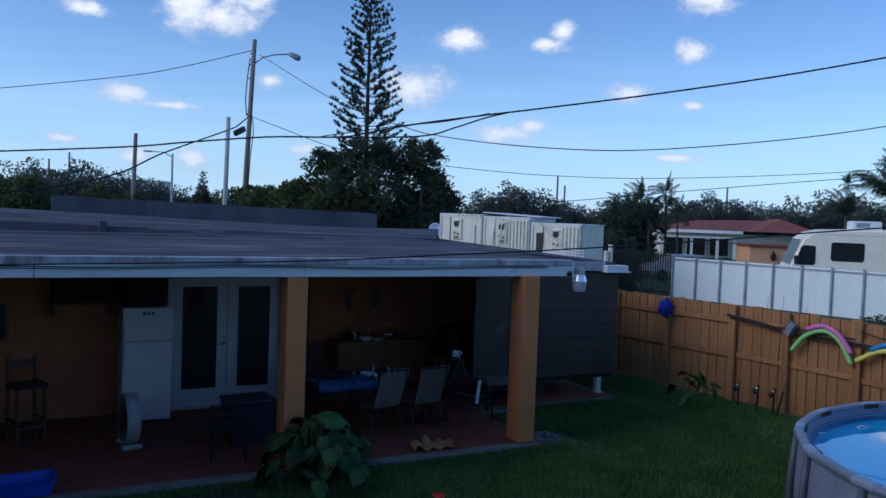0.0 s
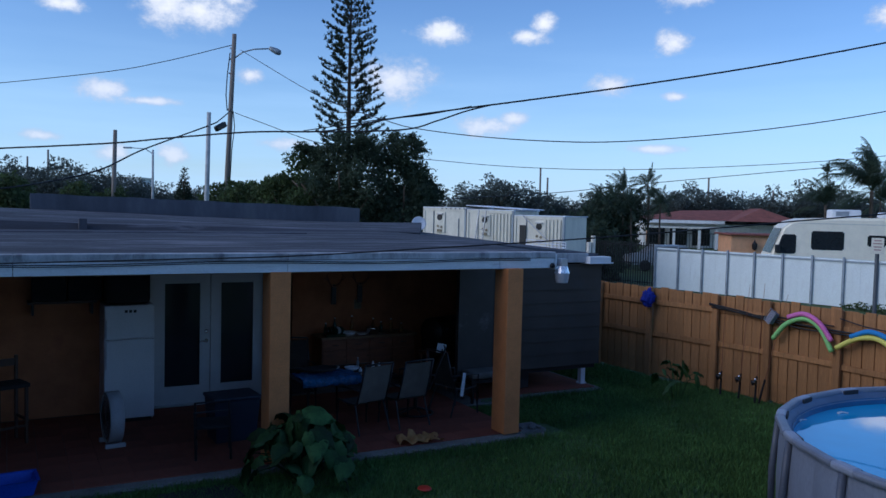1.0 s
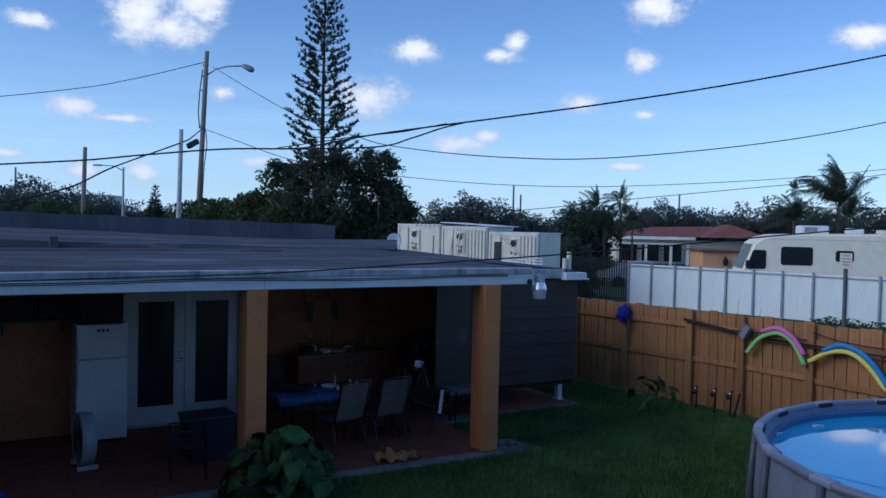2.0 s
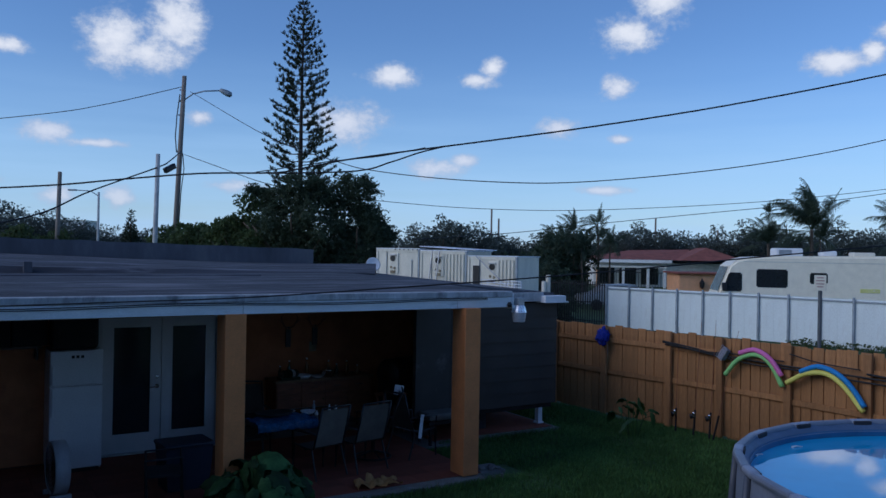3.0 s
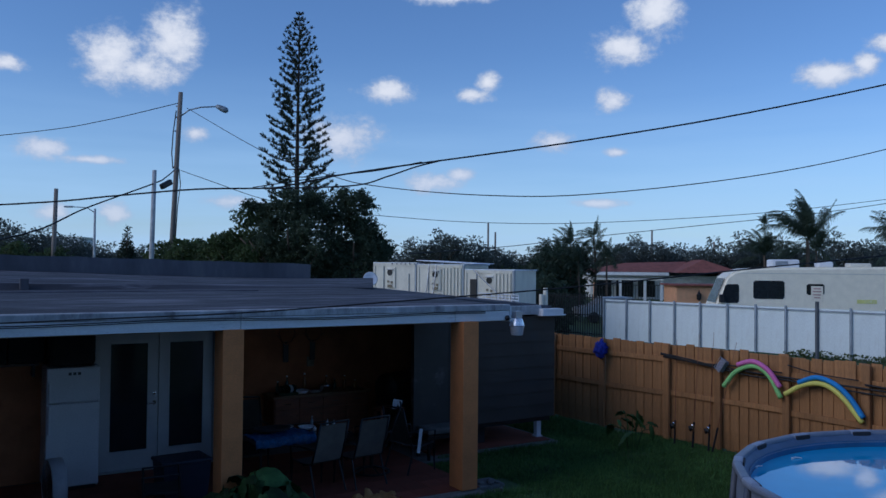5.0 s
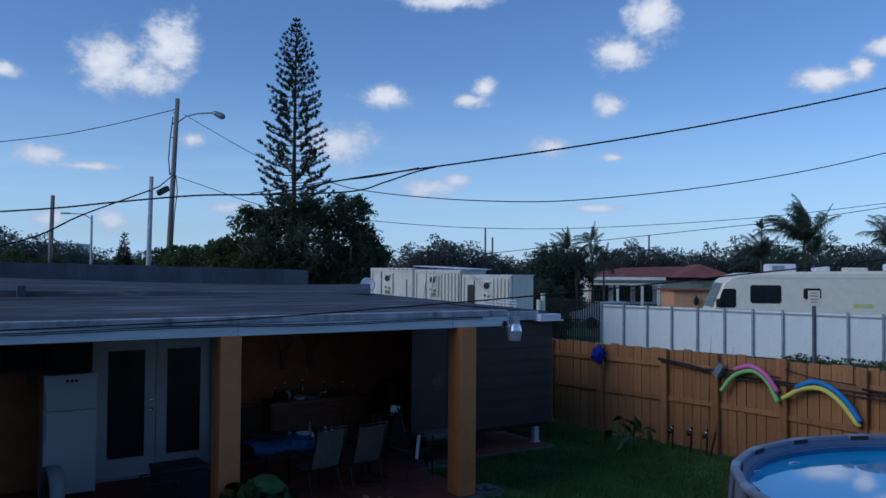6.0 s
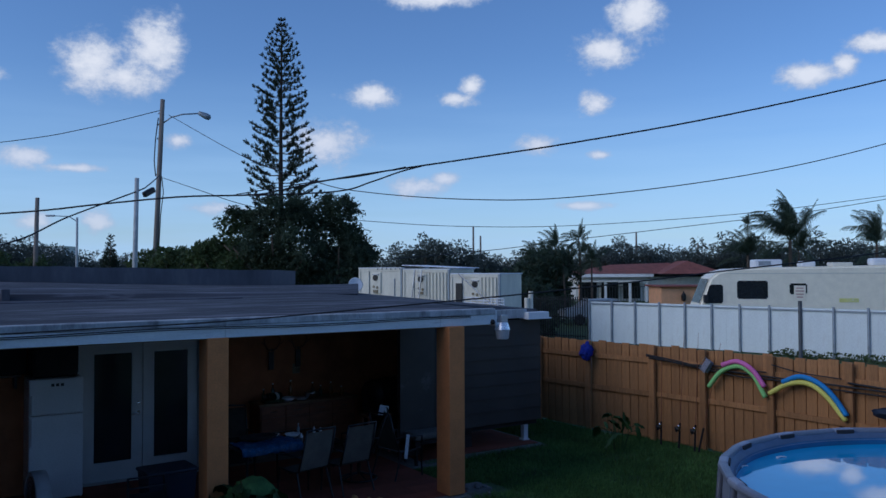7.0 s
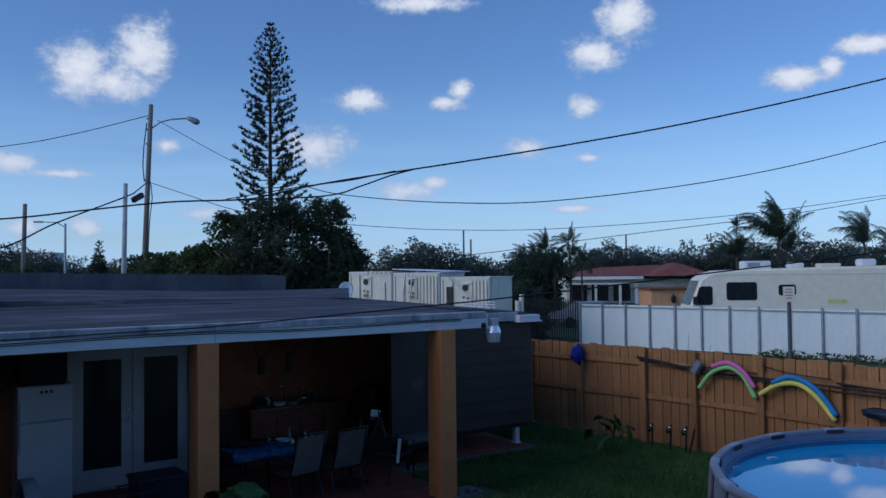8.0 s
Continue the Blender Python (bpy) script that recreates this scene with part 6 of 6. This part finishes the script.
solid("serving_tray", lathe(bmesh.new(), [(0.16, 0), (0.2, 0.01), (0.22, 0.05), (0.2, 0.05), (0.17, 0.015)], 22), M_BLACKCLOTH, HOUSE @ pose(-2.98, 1.6, ZT + 0.06) @ Matrix.Diagonal((1.3, 0.8, 1, 1)), "black oval tray on the towel", "tray", smooth=True)
dish(HOUSE @ pose(-2.4, 1.75, ZT), 0.12, 0.05, "white bowl on the patio table")
dish(HOUSE @ pose(-2.62, 1.95, ZT), 0.10, 0.03, "white plate on the patio table")
for s, w, h, r in ((-2.22, 1.95, 0.15, 0.02), (-2.0, 1.86, 0.09, 0.022), (-1.93, 1.78, 0.085, 0.02), (-2.32, 1.6, 0.07, 0.025)):
    bottle(HOUSE @ pose(s, w, ZT), M_CERAMIC if h < 0.12 else M_FANGREY, h, r, "small pale bottle on the patio table")


# ---- floor fan, bin, chair frame, stools ----
fn = thing("floor_fan", HOUSE @ pose(-5.84, 1.55, ZF, 0, 0, -84) @ Matrix.Diagonal((0.9, 0.9, 0.96, 1)), "round white floor fan standing on the tiles", "fan")
RF = pose(0, 0, 0.37, 90, 0, 0)
hb = bmesh.new()
rings = []
for r, y in ((0.33, -0.10), (0.35, -0.09), (0.35, 0.09), (0.33, 0.10), (0.325, 0.09), (0.325, -0.09)):
    rings.append([hb.verts.new((r * math.cos(k * math.pi / 16), y, 0.38 + r * math.sin(k * math.pi / 16))) for k in range(32)])
for a_, b_ in zip(rings, rings[1:] + rings[:1]):
    for k in range(32):
        hb.faces.new((a_[k], a_[(k + 1) % 32], b_[(k + 1) % 32], b_[k]))
part("housing", hb, M_FANGREY, fn, smooth=True)
for k in range(5):
    part("guard_ring", tube(bmesh.new(), [((0.06 + 0.055 * k) * math.cos(q * math.pi / 12), -0.095, 0.38 + (0.06 + 0.055 * k) * math.sin(q * math.pi / 12)) for q in range(25)], 0.005, 4), M_BLACK, fn)
part("back_guard", lathe(bmesh.new(), [(0.31, 0.06), (0.31, 0.075)], 28, RF), M_STEEL, fn)
bl = bmesh.new()
for k in range(4):
    box(bl, 0.02, 0.27, -0.01, 0.01, -0.07, 0.07, m=pose(0, 0, 0.38, 0, 0, 0) @ Matrix.Rotation(k * math.pi / 2, 4, "Y") @ pose(0, 0, 0, 25, 0, 0))
part("blades", bl, M_STEEL, fn)
part("motor", lathe(bmesh.new(), [(0.07, -0.05), (0.08, -0.03), (0.08, 0.07)], 16, RF), M_BLACK, fn)
for x in (-0.2, 0.2):
    part("foot", boxes((x - 0.03, x + 0.03, -0.14, 0.14, 0, 0.06), bevel=0.01), M_FANGREY, fn)

M_NAVY = surface("navy_plastic", (0.012, 0.02, 0.04), 0.5, vary=0.15)
bn2 = thing("storage_bin", HOUSE @ pose(-4.35, 1.25, ZF, 0, 0, 4), "dark navy plastic storage bin with a lid", "bin")
tbm = bmesh.new()
lo = [tbm.verts.new(p) for p in ((-0.27, -0.2, 0), (0.27, -0.2, 0), (0.27, 0.2, 0), (-0.27, 0.2, 0))]
hi = [tbm.verts.new(p) for p in ((-0.31, -0.24, 0.56), (0.31, -0.24, 0.56), (0.31, 0.24, 0.56), (-0.31, 0.24, 0.56))]
tbm.faces.new(lo[::-1]), tbm.faces.new(hi)
for k in range(4):
    tbm.faces.new((lo[k], lo[(k + 1) % 4], hi[(k + 1) % 4], hi[k]))
part("tub", tbm, M_NAVY, bn2)
part("lid", boxes((-0.33, 0.33, -0.26, 0.26, 0.562, 0.61), bevel=0.015), M_NAVY, bn2)
fc = thing("folding_chair", HOUSE @ pose(-4.75, 0.62, ZF, 0, 0, 78), "black metal chair frame seen edge-on", "chair")
part("side_frame", tube(bmesh.new(), [(-0.25, 0.2, 0.0), (-0.25, 0.22, 0.6), (-0.25, -0.2, 0.62), (-0.25, -0.22, 0.0)], 0.018, 8), M_BLACK, fc)
part("side_frame", tube(bmesh.new(), [(0.25, 0.2, 0.0), (0.25, 0.22, 0.6), (0.25, -0.2, 0.62), (0.25, -0.22, 0.0)], 0.018, 8), M_BLACK, fc)
part("seat", boxes((-0.24, 0.24, -0.2, 0.2, 0.38, 0.42), bevel=0.01), M_BLACKCLOTH, fc)
part("brace", tube(bmesh.new(), [(-0.25, 0.2, 0.12), (0.25, 0.2, 0.12)], 0.012, 6), M_BLACK, fc)


def bar_stool(m):
    c = thing("bar_stool", m, "dark wooden bar stool with a backrest", "stool", "bar stools")
    for x in (-0.17, 0.17):
        for y in (-0.17, 0.17):
            part("leg", boxes((x - 0.02, x + 0.02, y - 0.02, y + 0.02, 0, 0.74 if y < 0 else 1.12), bevel=0.004), M_ESPRESSO, c)
        part("rung", boxes((x - 0.012, x + 0.012, -0.15, 0.15, 0.3, 0.33)), M_ESPRESSO, c)
    part("rung", boxes((-0.15, 0.15, -0.182, -0.158, 0.22, 0.25)), M_ESPRESSO, c)
    part("seat", boxes((-0.21, 0.21, -0.21, 0.15, 0.742, 0.80), bevel=0.015), M_BLACKCLOTH, c)
    part("back_slat", boxes((-0.15, 0.15, 0.16, 0.18, 0.98, 1.08), bevel=0.004), M_ESPRESSO, c)
    return c


st = bar_stool(HOUSE @ pose(-7.05, 2.15, ZF, 0, 0, 20))
copy_thing(st, HOUSE @ pose(-7.6, 2.3, ZF, 0, 0, -14))
copy_thing(st, HOUSE @ pose(-8.2, 2.2, ZF, 0, 0, 8))

# blue tub at the slab edge
M_BLUE = surface("blue_plastic", (0.01, 0.06, 0.42), 0.35, vary=0.1)
bt = bmesh.new()
prof = [(-0.24, -0.16, 0), (0.24, -0.16, 0), (0.24, 0.16, 0), (-0.24, 0.16, 0)]
lo = [bt.verts.new(p) for p in prof]
hi = [bt.verts.new((x * 1.18, y * 1.22, 0.17)) for x, y, z in prof]
rim = [bt.verts.new((x * 1.27, y * 1.34, 0.175)) for x, y, z in prof]
inn = [bt.verts.new((x * 1.12, y * 1.16, 0.165)) for x, y, z in prof]
flo = [bt.verts.new((x * 0.96, y * 0.94, 0.012)) for x, y, z in prof]
bt.faces.new(lo[::-1]), bt.faces.new(flo)
for A_, B_ in ((lo, hi), (hi, rim), (rim, inn), (inn, flo)):
    for k in range(4):
        bt.faces.new((A_[k], A_[(k + 1) % 4], B_[(k + 1) % 4], B_[k]))
solid("plastic_tub", bt, M_BLUE, HOUSE @ pose(-7.06, 0.06, ZF, 0, 0, 4), "bright blue shallow plastic tub on the porch floor", "tub")
solid("rubber_mat", boxes((-0.42, 0.42, -0.26, 0.26, 0, 0.02), bevel=0.008), M_BLACKCLOTH, HOUSE @ pose(-5.15, -0.62, 0.0, 0, 0, 6), "black rubber mat lying on the grass", "mat")

# crumpled tan cloth on the slab edge
M_TAN = surface("tan_cloth", (0.66, 0.38, 0.15), 0.9, vary=0.2, scale=8, grain_scale=90, bump=0.4)
bm = bmesh.new()
g = [[bm.verts.new((0.62 * i / 20, 0.30 * j / 10 + 0.06 * math.sin(i * 0.9), 0)) for i in range(21)] for j in range(11)]
for j in range(10):
    for i in range(20):
        if (i < 2 and j > 6) or (i > 17 and 3 < j < 7):
            continue
        bm.faces.new((g[j][i], g[j][i + 1], g[j + 1][i + 1], g[j + 1][i]))
for v in list(bm.verts):
    if not v.link_faces:
        bm.verts.remove(v)
for v in bm.verts:
    v.co.z = 0.015 + 0.15 * abs(noise.noise(Vector((v.co.x * 6, v.co.y * 8, 7)))) + 0.02 * abs(noise.noise(Vector((v.co.x * 20, v.co.y * 20, 1))))
bmesh.ops.solidify(bm, geom=bm.faces[:], thickness=0.008)
solid("crumpled_cloth", bm, M_TAN, HOUSE @ pose(-2.42, -0.06, ZF, 0, 0, -6), "crumpled tan cloth dropped on the porch edge", "cloth", smooth=True)

# ---- flood lamp under the eave corner ----
fl = thing("flood_lamp", HOUSE @ pose(0.20, -0.02, 2.43, 0, 0, 8), "metal flood lamp with a clear lens under the eave", "lamp")
part("mount", boxes((-0.065, 0.065, -0.05, 0.05, 0.05, 0.16), bevel=0.01), M_STEEL, fl)
M_BRIGHT = surface("bright_aluminium", (0.92, 0.93, 0.95), 0.3, metal=0.6, vary=0.05, bump=0)
bm = lathe(bmesh.new(), [(0.02, 0.055), (0.075, 0.05), (0.092, 0.02), (0.112, -0.05), (0.118, -0.055), (0.10, -0.058), (0.02, -0.058)], 20)
part("reflector_hood", bm, M_BRIGHT, fl, "bright metal hood")
bm = lathe(bmesh.new(), [(0.02, -0.06), (0.108, -0.06), (0.104, -0.11), (0.092, -0.19), (0.085, -0.2), (0.02, -0.202)], 20)
part("lens", bm, surface("frosted_lens", (0.45, 0.46, 0.48), 0.25, vary=0.1, bump=0), fl, "cloudy plastic lens")
part("sensor", lathe(bmesh.new(), [(0.03, 0), (0.04, 0.03), (0.02, 0.07)], 10, pose(-0.2, 0, 0.03)), M_BLACK, fl)

# ---- rubble beside the slab ----
rng = random.Random(9)
for k in range(9):
    bm = bmesh.new()
    bmesh.ops.create_icosphere(bm, subdivisions=2, radius=1.0)
    sx, sy, sz = rng.uniform(0.04, 0.09), rng.uniform(0.03, 0.07), rng.uniform(0.02, 0.035)
    for v in bm.verts:
        q = 1 + 0.3 * noise.noise(v.co * 1.6 + Vector((k * 3, 0, 0)))
        v.co = Vector((v.co.x * sx * q, v.co.y * sy * q, max(-0.6, v.co.z) * sz * q))
    s_, w_ = rng.uniform(-0.38, -0.02), rng.uniform(0.08, 0.36)
    solid("stone", bm, M_CONCRETE, HOUSE @ pose(s_, w_, 0.06 + sz * 0.5, 0, 0, rng.uniform(0, 180)), "pale broken concrete lump on the slab corner", "stone", "rubble")
for s_, w_ in ((1.35, 2.7), (1.5, 2.85)):
    bm = bmesh.new()
    bmesh.ops.create_icosphere(bm, subdivisions=2, radius=0.09)
    for v in bm.verts:
        v.co *= 1 + 0.35 * noise.noise(v.co * 18)
        v.co.z *= 0.6
    solid("stone", bm, M_CONTAINER, HOUSE @ pose(s_, w_, 0.09), "pale stone lying under the shed", "stone", "rubble")

# ---- things hung on the fence ----
def fence_pt(w, z, out=0.12):
    pts = sorted(FENCE, key=lambda p: p[1])
    for (x0, y0), (x1, y1) in zip(pts, pts[1:]):
        if y0 <= w <= y1:
            return Vector((x0 + (x1 - x0) * (w - y0) / (y1 - y0) - out, w, z))
    return Vector((pts[0][0] - out, w, z))


M_GREEN = surface("lime_foam", (0.30, 0.66, 0.22), 0.7, vary=0.08, bump=0.1)
M_PINK = surface("pink_foam", (0.72, 0.18, 0.45), 0.7, vary=0.08, bump=0.1)
M_SKYBLUE = surface("blue_foam", (0.03, 0.26, 0.62), 0.7, vary=0.08, bump=0.1)
M_YELLOW = surface("yellow_foam", (0.80, 0.74, 0.16), 0.7, vary=0.08, bump=0.1)


def noodle(pts, mat, label, out):
    line = bend([fence_pt(w - 0.08, z, out) for w, z in pts], 8)
    solid("pool_noodle", tube(bmesh.new(), line, 0.042, 12), mat, HOUSE, label, "pool noodle", "pool noodles", smooth=True)


noodle([(-0.03, 1.16), (-0.28, 1.45), (-0.62, 1.58), (-0.90, 1.45), (-1.12, 1.10)], M_GREEN, "lime green foam pool noodle arched on the fence", 0.15)
noodle([(-0.32, 1.575), (-0.62, 1.66), (-0.90, 1.54), (-1.12, 1.28)], M_PINK, "pink foam pool noodle arched on the fence", 0.17)
noodle([(-1.20, 1.18), (-1.55, 1.38), (-1.9, 1.42), (-2.2, 1.25), (-2.5, 0.92)], M_YELLOW, "yellow foam pool noodle arched on the fence", 0.16)
noodle([(-1.45, 1.40), (-1.75, 1.52), (-2.05, 1.46), (-2.3, 1.28), (-2.52, 1.0)], M_SKYBLUE, "blue foam pool noodle arched on the fence", 0.17)
for pts, r in (([(1.25, 1.62), (0.6, 1.56), (0.0, 1.49), (-1.3, 1.45), (-2.6, 1.44), (-4.2, 1.42), (-6.5, 1.40)], 0.016),
               ([(1.25, 1.60), (0.4, 1.50), (0.0, 1.46), (-0.7, 1.40), (-1.25, 1.41), (-2.6, 1.37), (-6.5, 1.35)], 0.014),
               ([(1.2, 1.56), (0.3, 1.52), (-0.3, 1.54), (-1.2, 1.52)], 0.012),
               ([(-1.3, 1.66), (-1.8, 1.58), (-2.5, 1.55)], 0.010),
               ([(-2.6, 1.50), (-3.6, 1.47), (-5.0, 1.50), (-6.5, 1.48)], 0.016)):
    line = bend([fence_pt(w, z, 0.125) for w, z in pts], 8)
    solid("hose", tube(bmesh.new(), line, r, 7), M_CABLE, HOUSE, "dark hose strung along the fence rail", "hose", "hoses", smooth=True)

M_MOP = surface("blue_mop_cloth", (0.015, 0.03, 0.30), 0.9, vary=0.4, scale=20, bump=0.5)
bm = bmesh.new()
bmesh.ops.create_icosphere(bm, subdivisions=4, radius=1.0)
for v in bm.verts:
    q = 1 + 0.42 * noise.noise(v.co * 2.2) + 0.3 * noise.noise(v.co * 6)
    v.co = Vector((v.co.x * 0.10 * q, v.co.y * 0.13 * q, v.co.z * 0.17 * q))
solid("blue_net", bm, M_MOP, HOUSE @ pose(4.36, 2.63, 1.58, 0, 8, 10), "bundled deep blue net hung on a fence post", "net", smooth=True)
bm = bmesh.new()
bmesh.ops.create_icosphere(bm, subdivisions=3, radius=1.0)
for v in bm.verts:
    q = 1 + 0.3 * noise.noise(v.co * 2.0 + Vector((4, 0, 0)))
    v.co = Vector((v.co.x * 0.09 * q, v.co.y * 0.34 * q, v.co.z * 0.09 * q))
solid("rolled_cloth", bm, M_NAVY, HOUSE @ pose(4.83, -3.35, 1.12), "dark blue rolled cloth hung on the fence", "cloth", smooth=True)
cg = thing("wire_trap", HOUSE @ pose(4.72, -0.02, 1.44, 28, 14, -6), "small grey wire trap hung on the fence", "trap")
M_TRAP = surface("grey_mesh", (0.20, 0.20, 0.24), 0.7, vary=0.5, scale=40, bump=0.2)
part("mesh_box", boxes((-0.05, 0.05, -0.08, 0.06, 0, 0.22), bevel=0.015), M_TRAP, cg)
part("frame_bar", tube(bmesh.new(), [(-0.06, -0.09, 0.0), (-0.06, -0.09, 0.23), (-0.06, 0.07, 0.23), (-0.06, 0.07, 0.0), (-0.06, -0.09, 0.0)], 0.008, 6), M_STEEL, cg)

# fishing rods leaning on the fence
for k, (s_, w_, tw, tz) in enumerate(((4.42, 0.72, 0.95, 1.9), (4.45, 0.33, 0.46, 2.05), (4.48, -0.0, 0.16, 2.1), (4.50, -0.07, -0.3, 1.95))):
    r_ = thing("fishing_rod", HOUSE, "thin fishing rod with a reel leaning on the fence", "fishing rod", "fishing rods")
    a_, b_ = Vector((s_, w_, 0.02)), fence_pt(tw, tz, 0.06)
    part("blank", tube(bmesh.new(), [a_, a_.lerp(b_, 0.5), b_], 0.008, 6, taper=0.003), M_WOOD_DARK, r_)
    part("grip", tube(bmesh.new(), [a_, a_.lerp(b_, 0.22)], 0.018, 8), M_BLACKCLOTH, r_)
    if k < 3:
        c_ = a_.lerp(b_, 0.17) + Vector((-0.06, 0, 0))
        re = part("reel", lathe(bmesh.new(), [(0.03, -0.04), (0.055, -0.032), (0.036, 0), (0.055, 0.032), (0.03, 0.04)], 14, Matrix.Translation(c_) @ pose(0, 0, 0, 70, 0, 20)), M_BLACK, r_, smooth=True)
        part("spool", lathe(bmesh.new(), [(0.012, -0.02), (0.03, -0.016), (0.03, 0.016), (0.012, 0.02)], 12, Matrix.Translation(c_ + Vector((-0.03, -0.05, 0.06))) @ pose(0, 0, 0, 20, 60, 0)), M_CHROME, re, smooth=True)
        part("crank", tube(bmesh.new(), [c_, c_ + Vector((-0.04, -0.06, 0.0)), c_ + Vector((-0.04, -0.06, 0.05))], 0.008, 6), M_CHROME, re)


# ---- plants in the yard ----
def broad_plant(m, n, size, height, spread, seed, label, name="elephant_ear", leaf_mat=M_LEAF_BIG, slim=0.40):
    rng = random.Random(seed)
    p = thing(name, m, label, "plant")
    for k in range(n):
        a = k * 2.399 + rng.uniform(-0.3, 0.3)
        R = spread * math.sqrt((k + 0.6) / n) * rng.uniform(0.8, 1.1)
        z = height * (1.0 - 0.72 * (R / spread) ** 2.4) * rng.uniform(0.8, 1.08)
        tip = Vector((R * math.cos(a), R * math.sin(a), max(0.08, z)))
        part("stem", tube(bmesh.new(), [(0.08 * math.cos(a), 0.08 * math.sin(a), 0), tip * 0.55 + Vector((0, 0, 0.12)), tip], 0.012, 5, taper=0.006), leaf_mat, p)
        bm = bmesh.new()
        L = size * rng.uniform(0.55, 1.3)
        rows = []
        for i in range(9):
            q = i / 8
            wd = L * slim * (math.sin(math.pi * min(1, 0.10 + 0.9 * q)) ** 0.7) * (1 - 0.25 * q)
            x = L * (q - 0.22)
            drop = -0.55 * L * max(0, q - 0.2) ** 1.6
            rows.append([bm.verts.new((x - 0.10 * L * abs(f) * (1 if i == 0 else 0.2), wd * f, drop + 0.10 * L * abs(f) - 0.16 * L * f * f + 0.015 * math.sin(i * 2 + f * 5))) for f in (-1, -0.5, 0, 0.5, 1)])
        for r0, r1 in zip(rows, rows[1:]):
            for j in range(4):
                bm.faces.new((r0[j], r0[j + 1], r1[j + 1], r1[j]))
        part("leaf", bm, leaf_mat, p, smooth=True, m=Matrix.Translation(tip) @ pose(0, 0, 0, 0, 0, math.degrees(a)) @ pose(0, 0, rng.uniform(-0.05, 0.05), rng.uniform(-45, 45), rng.uniform(-5, 75), rng.uniform(-75, 75)))
    return p


broad_plant(pose(-1.42, 9.62, 0), 70, 0.31, 0.76, 0.70, 5, "leafy green elephant-ear plant at the porch edge")
M_LEAF_YOUNG = surface("young_leaf", (0.045, 0.10, 0.026), 0.6, vary=0.3, scale=6, bump=0.1, each=0.35, spec=0.3)
broad_plant(pose(4.35, 14.5, 0), 10, 0.30, 0.78, 0.44, 8, "small straggly green shrub near the fence", "young_shrub", M_LEAF_YOUNG, 0.22)
solid("frisbee", lathe(bmesh.new(), [(0.075, 0.0), (0.085, 0.006), (0.078, 0.015), (0.04, 0.018), (0.02, 0.018)], 22), surface("red_plastic", (0.5, 0.04, 0.02), 0.4), pose(0.06, 9.31, 0.03, 4, 3, 0), "small red plastic disc lying on the grass", "disc", smooth=True)


# ---- grass and weeds ----
def grass(name, patches, count, h, label, seed):
    rng = np.random.default_rng(seed)
    V = []
    F = []
    n0 = 0
    for (x0, x1, y0, y1), share in patches:
        n = int(count * share)
        x, y = rng.uniform(x0, x1, n), rng.uniform(y0, y1, n)
        keep = np.sin(x * 3.1 + 1) * np.sin(y * 2.7) + rng.random(n) * 1.6 > -0.2
        x, y = x[keep], y[keep]
        n = len(x)
        a = rng.uniform(0, 6.28, n)
        L = h * rng.uniform(0.5, 1.3, n)
        lean = rng.normal(0, 0.45, (n, 2)) * L[:, None]
        w = 0.006 * rng.uniform(0.7, 1.6, n)
        dx, dy = np.cos(a) * w, np.sin(a) * w
        z = np.full(n, -0.03)
        p0 = np.stack([x - dx, y - dy, z], 1)
        p1 = np.stack([x + dx, y + dy, z], 1)
        p2 = np.stack([x + lean[:, 0], y + lean[:, 1], z + 0.02 + L], 1)
        V.append(np.stack([p0, p1, p2], 1).reshape(-1, 3))
        F.append(np.arange(3 * n).reshape(-1, 3) + n0)
        n0 += 3 * n
    ob = new(name, raw_mesh(name, np.concatenate(V).tolist(), np.concatenate(F).tolist(), M_GRASS))
    ob.matrix_basis = HOUSE
    return tagged(ob, label, "grass", kind="stuff")


grass("lawn_grass", [((0.3, 4.8, -6, 1.8), 0.55), ((-6.5, 0.3, -4.5, -0.3), 0.40), ((2.75, 4.4, 1.8, 4.4), 0.05), ((-0.5, 0.3, 0.45, 1.72), 0.03)], 230000, 0.055, "short uneven green lawn grass", 3)
# longer blades and broken concrete along the slab edge
grass("edge_grass", [((-8.0, 0.2, -0.42, -0.2), 0.75), ((0.0, 2.7, 1.72, 1.9), 0.25)], 9000, 0.10, "longer ragged grass along the slab edge", 6)


def edge_rubble():
    rng = random.Random(12)
    bm = bmesh.new()
    for k in range(150):
        made = bmesh.ops.create_icosphere(bm, subdivisions=1, radius=1.0)["verts"]
        sx, sy, sz = rng.uniform(0.02, 0.09), rng.uniform(0.015, 0.04), rng.uniform(0.012, 0.045)
        x = rng.uniform(-8.0, -0.2)
        for v in made:
            q = 1 + 0.45 * noise.noise(v.co * 1.7 + Vector((k * 5.1, 0, 0)))
            v.co = Vector((x + v.co.x * sx * q, -0.225 + rng.uniform(-0.006, 0.006) + v.co.y * sy * q, 0.045 + v.co.z * sz * q))
    ob = solid("edge_rubble", bm, M_CONCRETE, HOUSE, "chipped concrete crumbs along the slab edge", "rubble", kind="stuff")


edge_rubble()
way = (WF1 - WF0).normalized()
me = leaf_mesh("weeds", [((p.x - 0.35 + 0.1 * math.sin(k), p.y - 0.3, 0.1 + 0.05 * math.sin(k * 2)), (0.35, 0.25, 0.08 + 0.10 * abs(math.sin(k * 1.3)))) for k, p in ((k, WF0 + way * (8.5 + 0.33 * k)) for k in range(26))], 320, 0.07, M_LEAF_MID, 91)
tagged(new("weeds", me), "ragged weeds along the foot of the metal fence", "weeds", kind="stuff")
make_tiles()
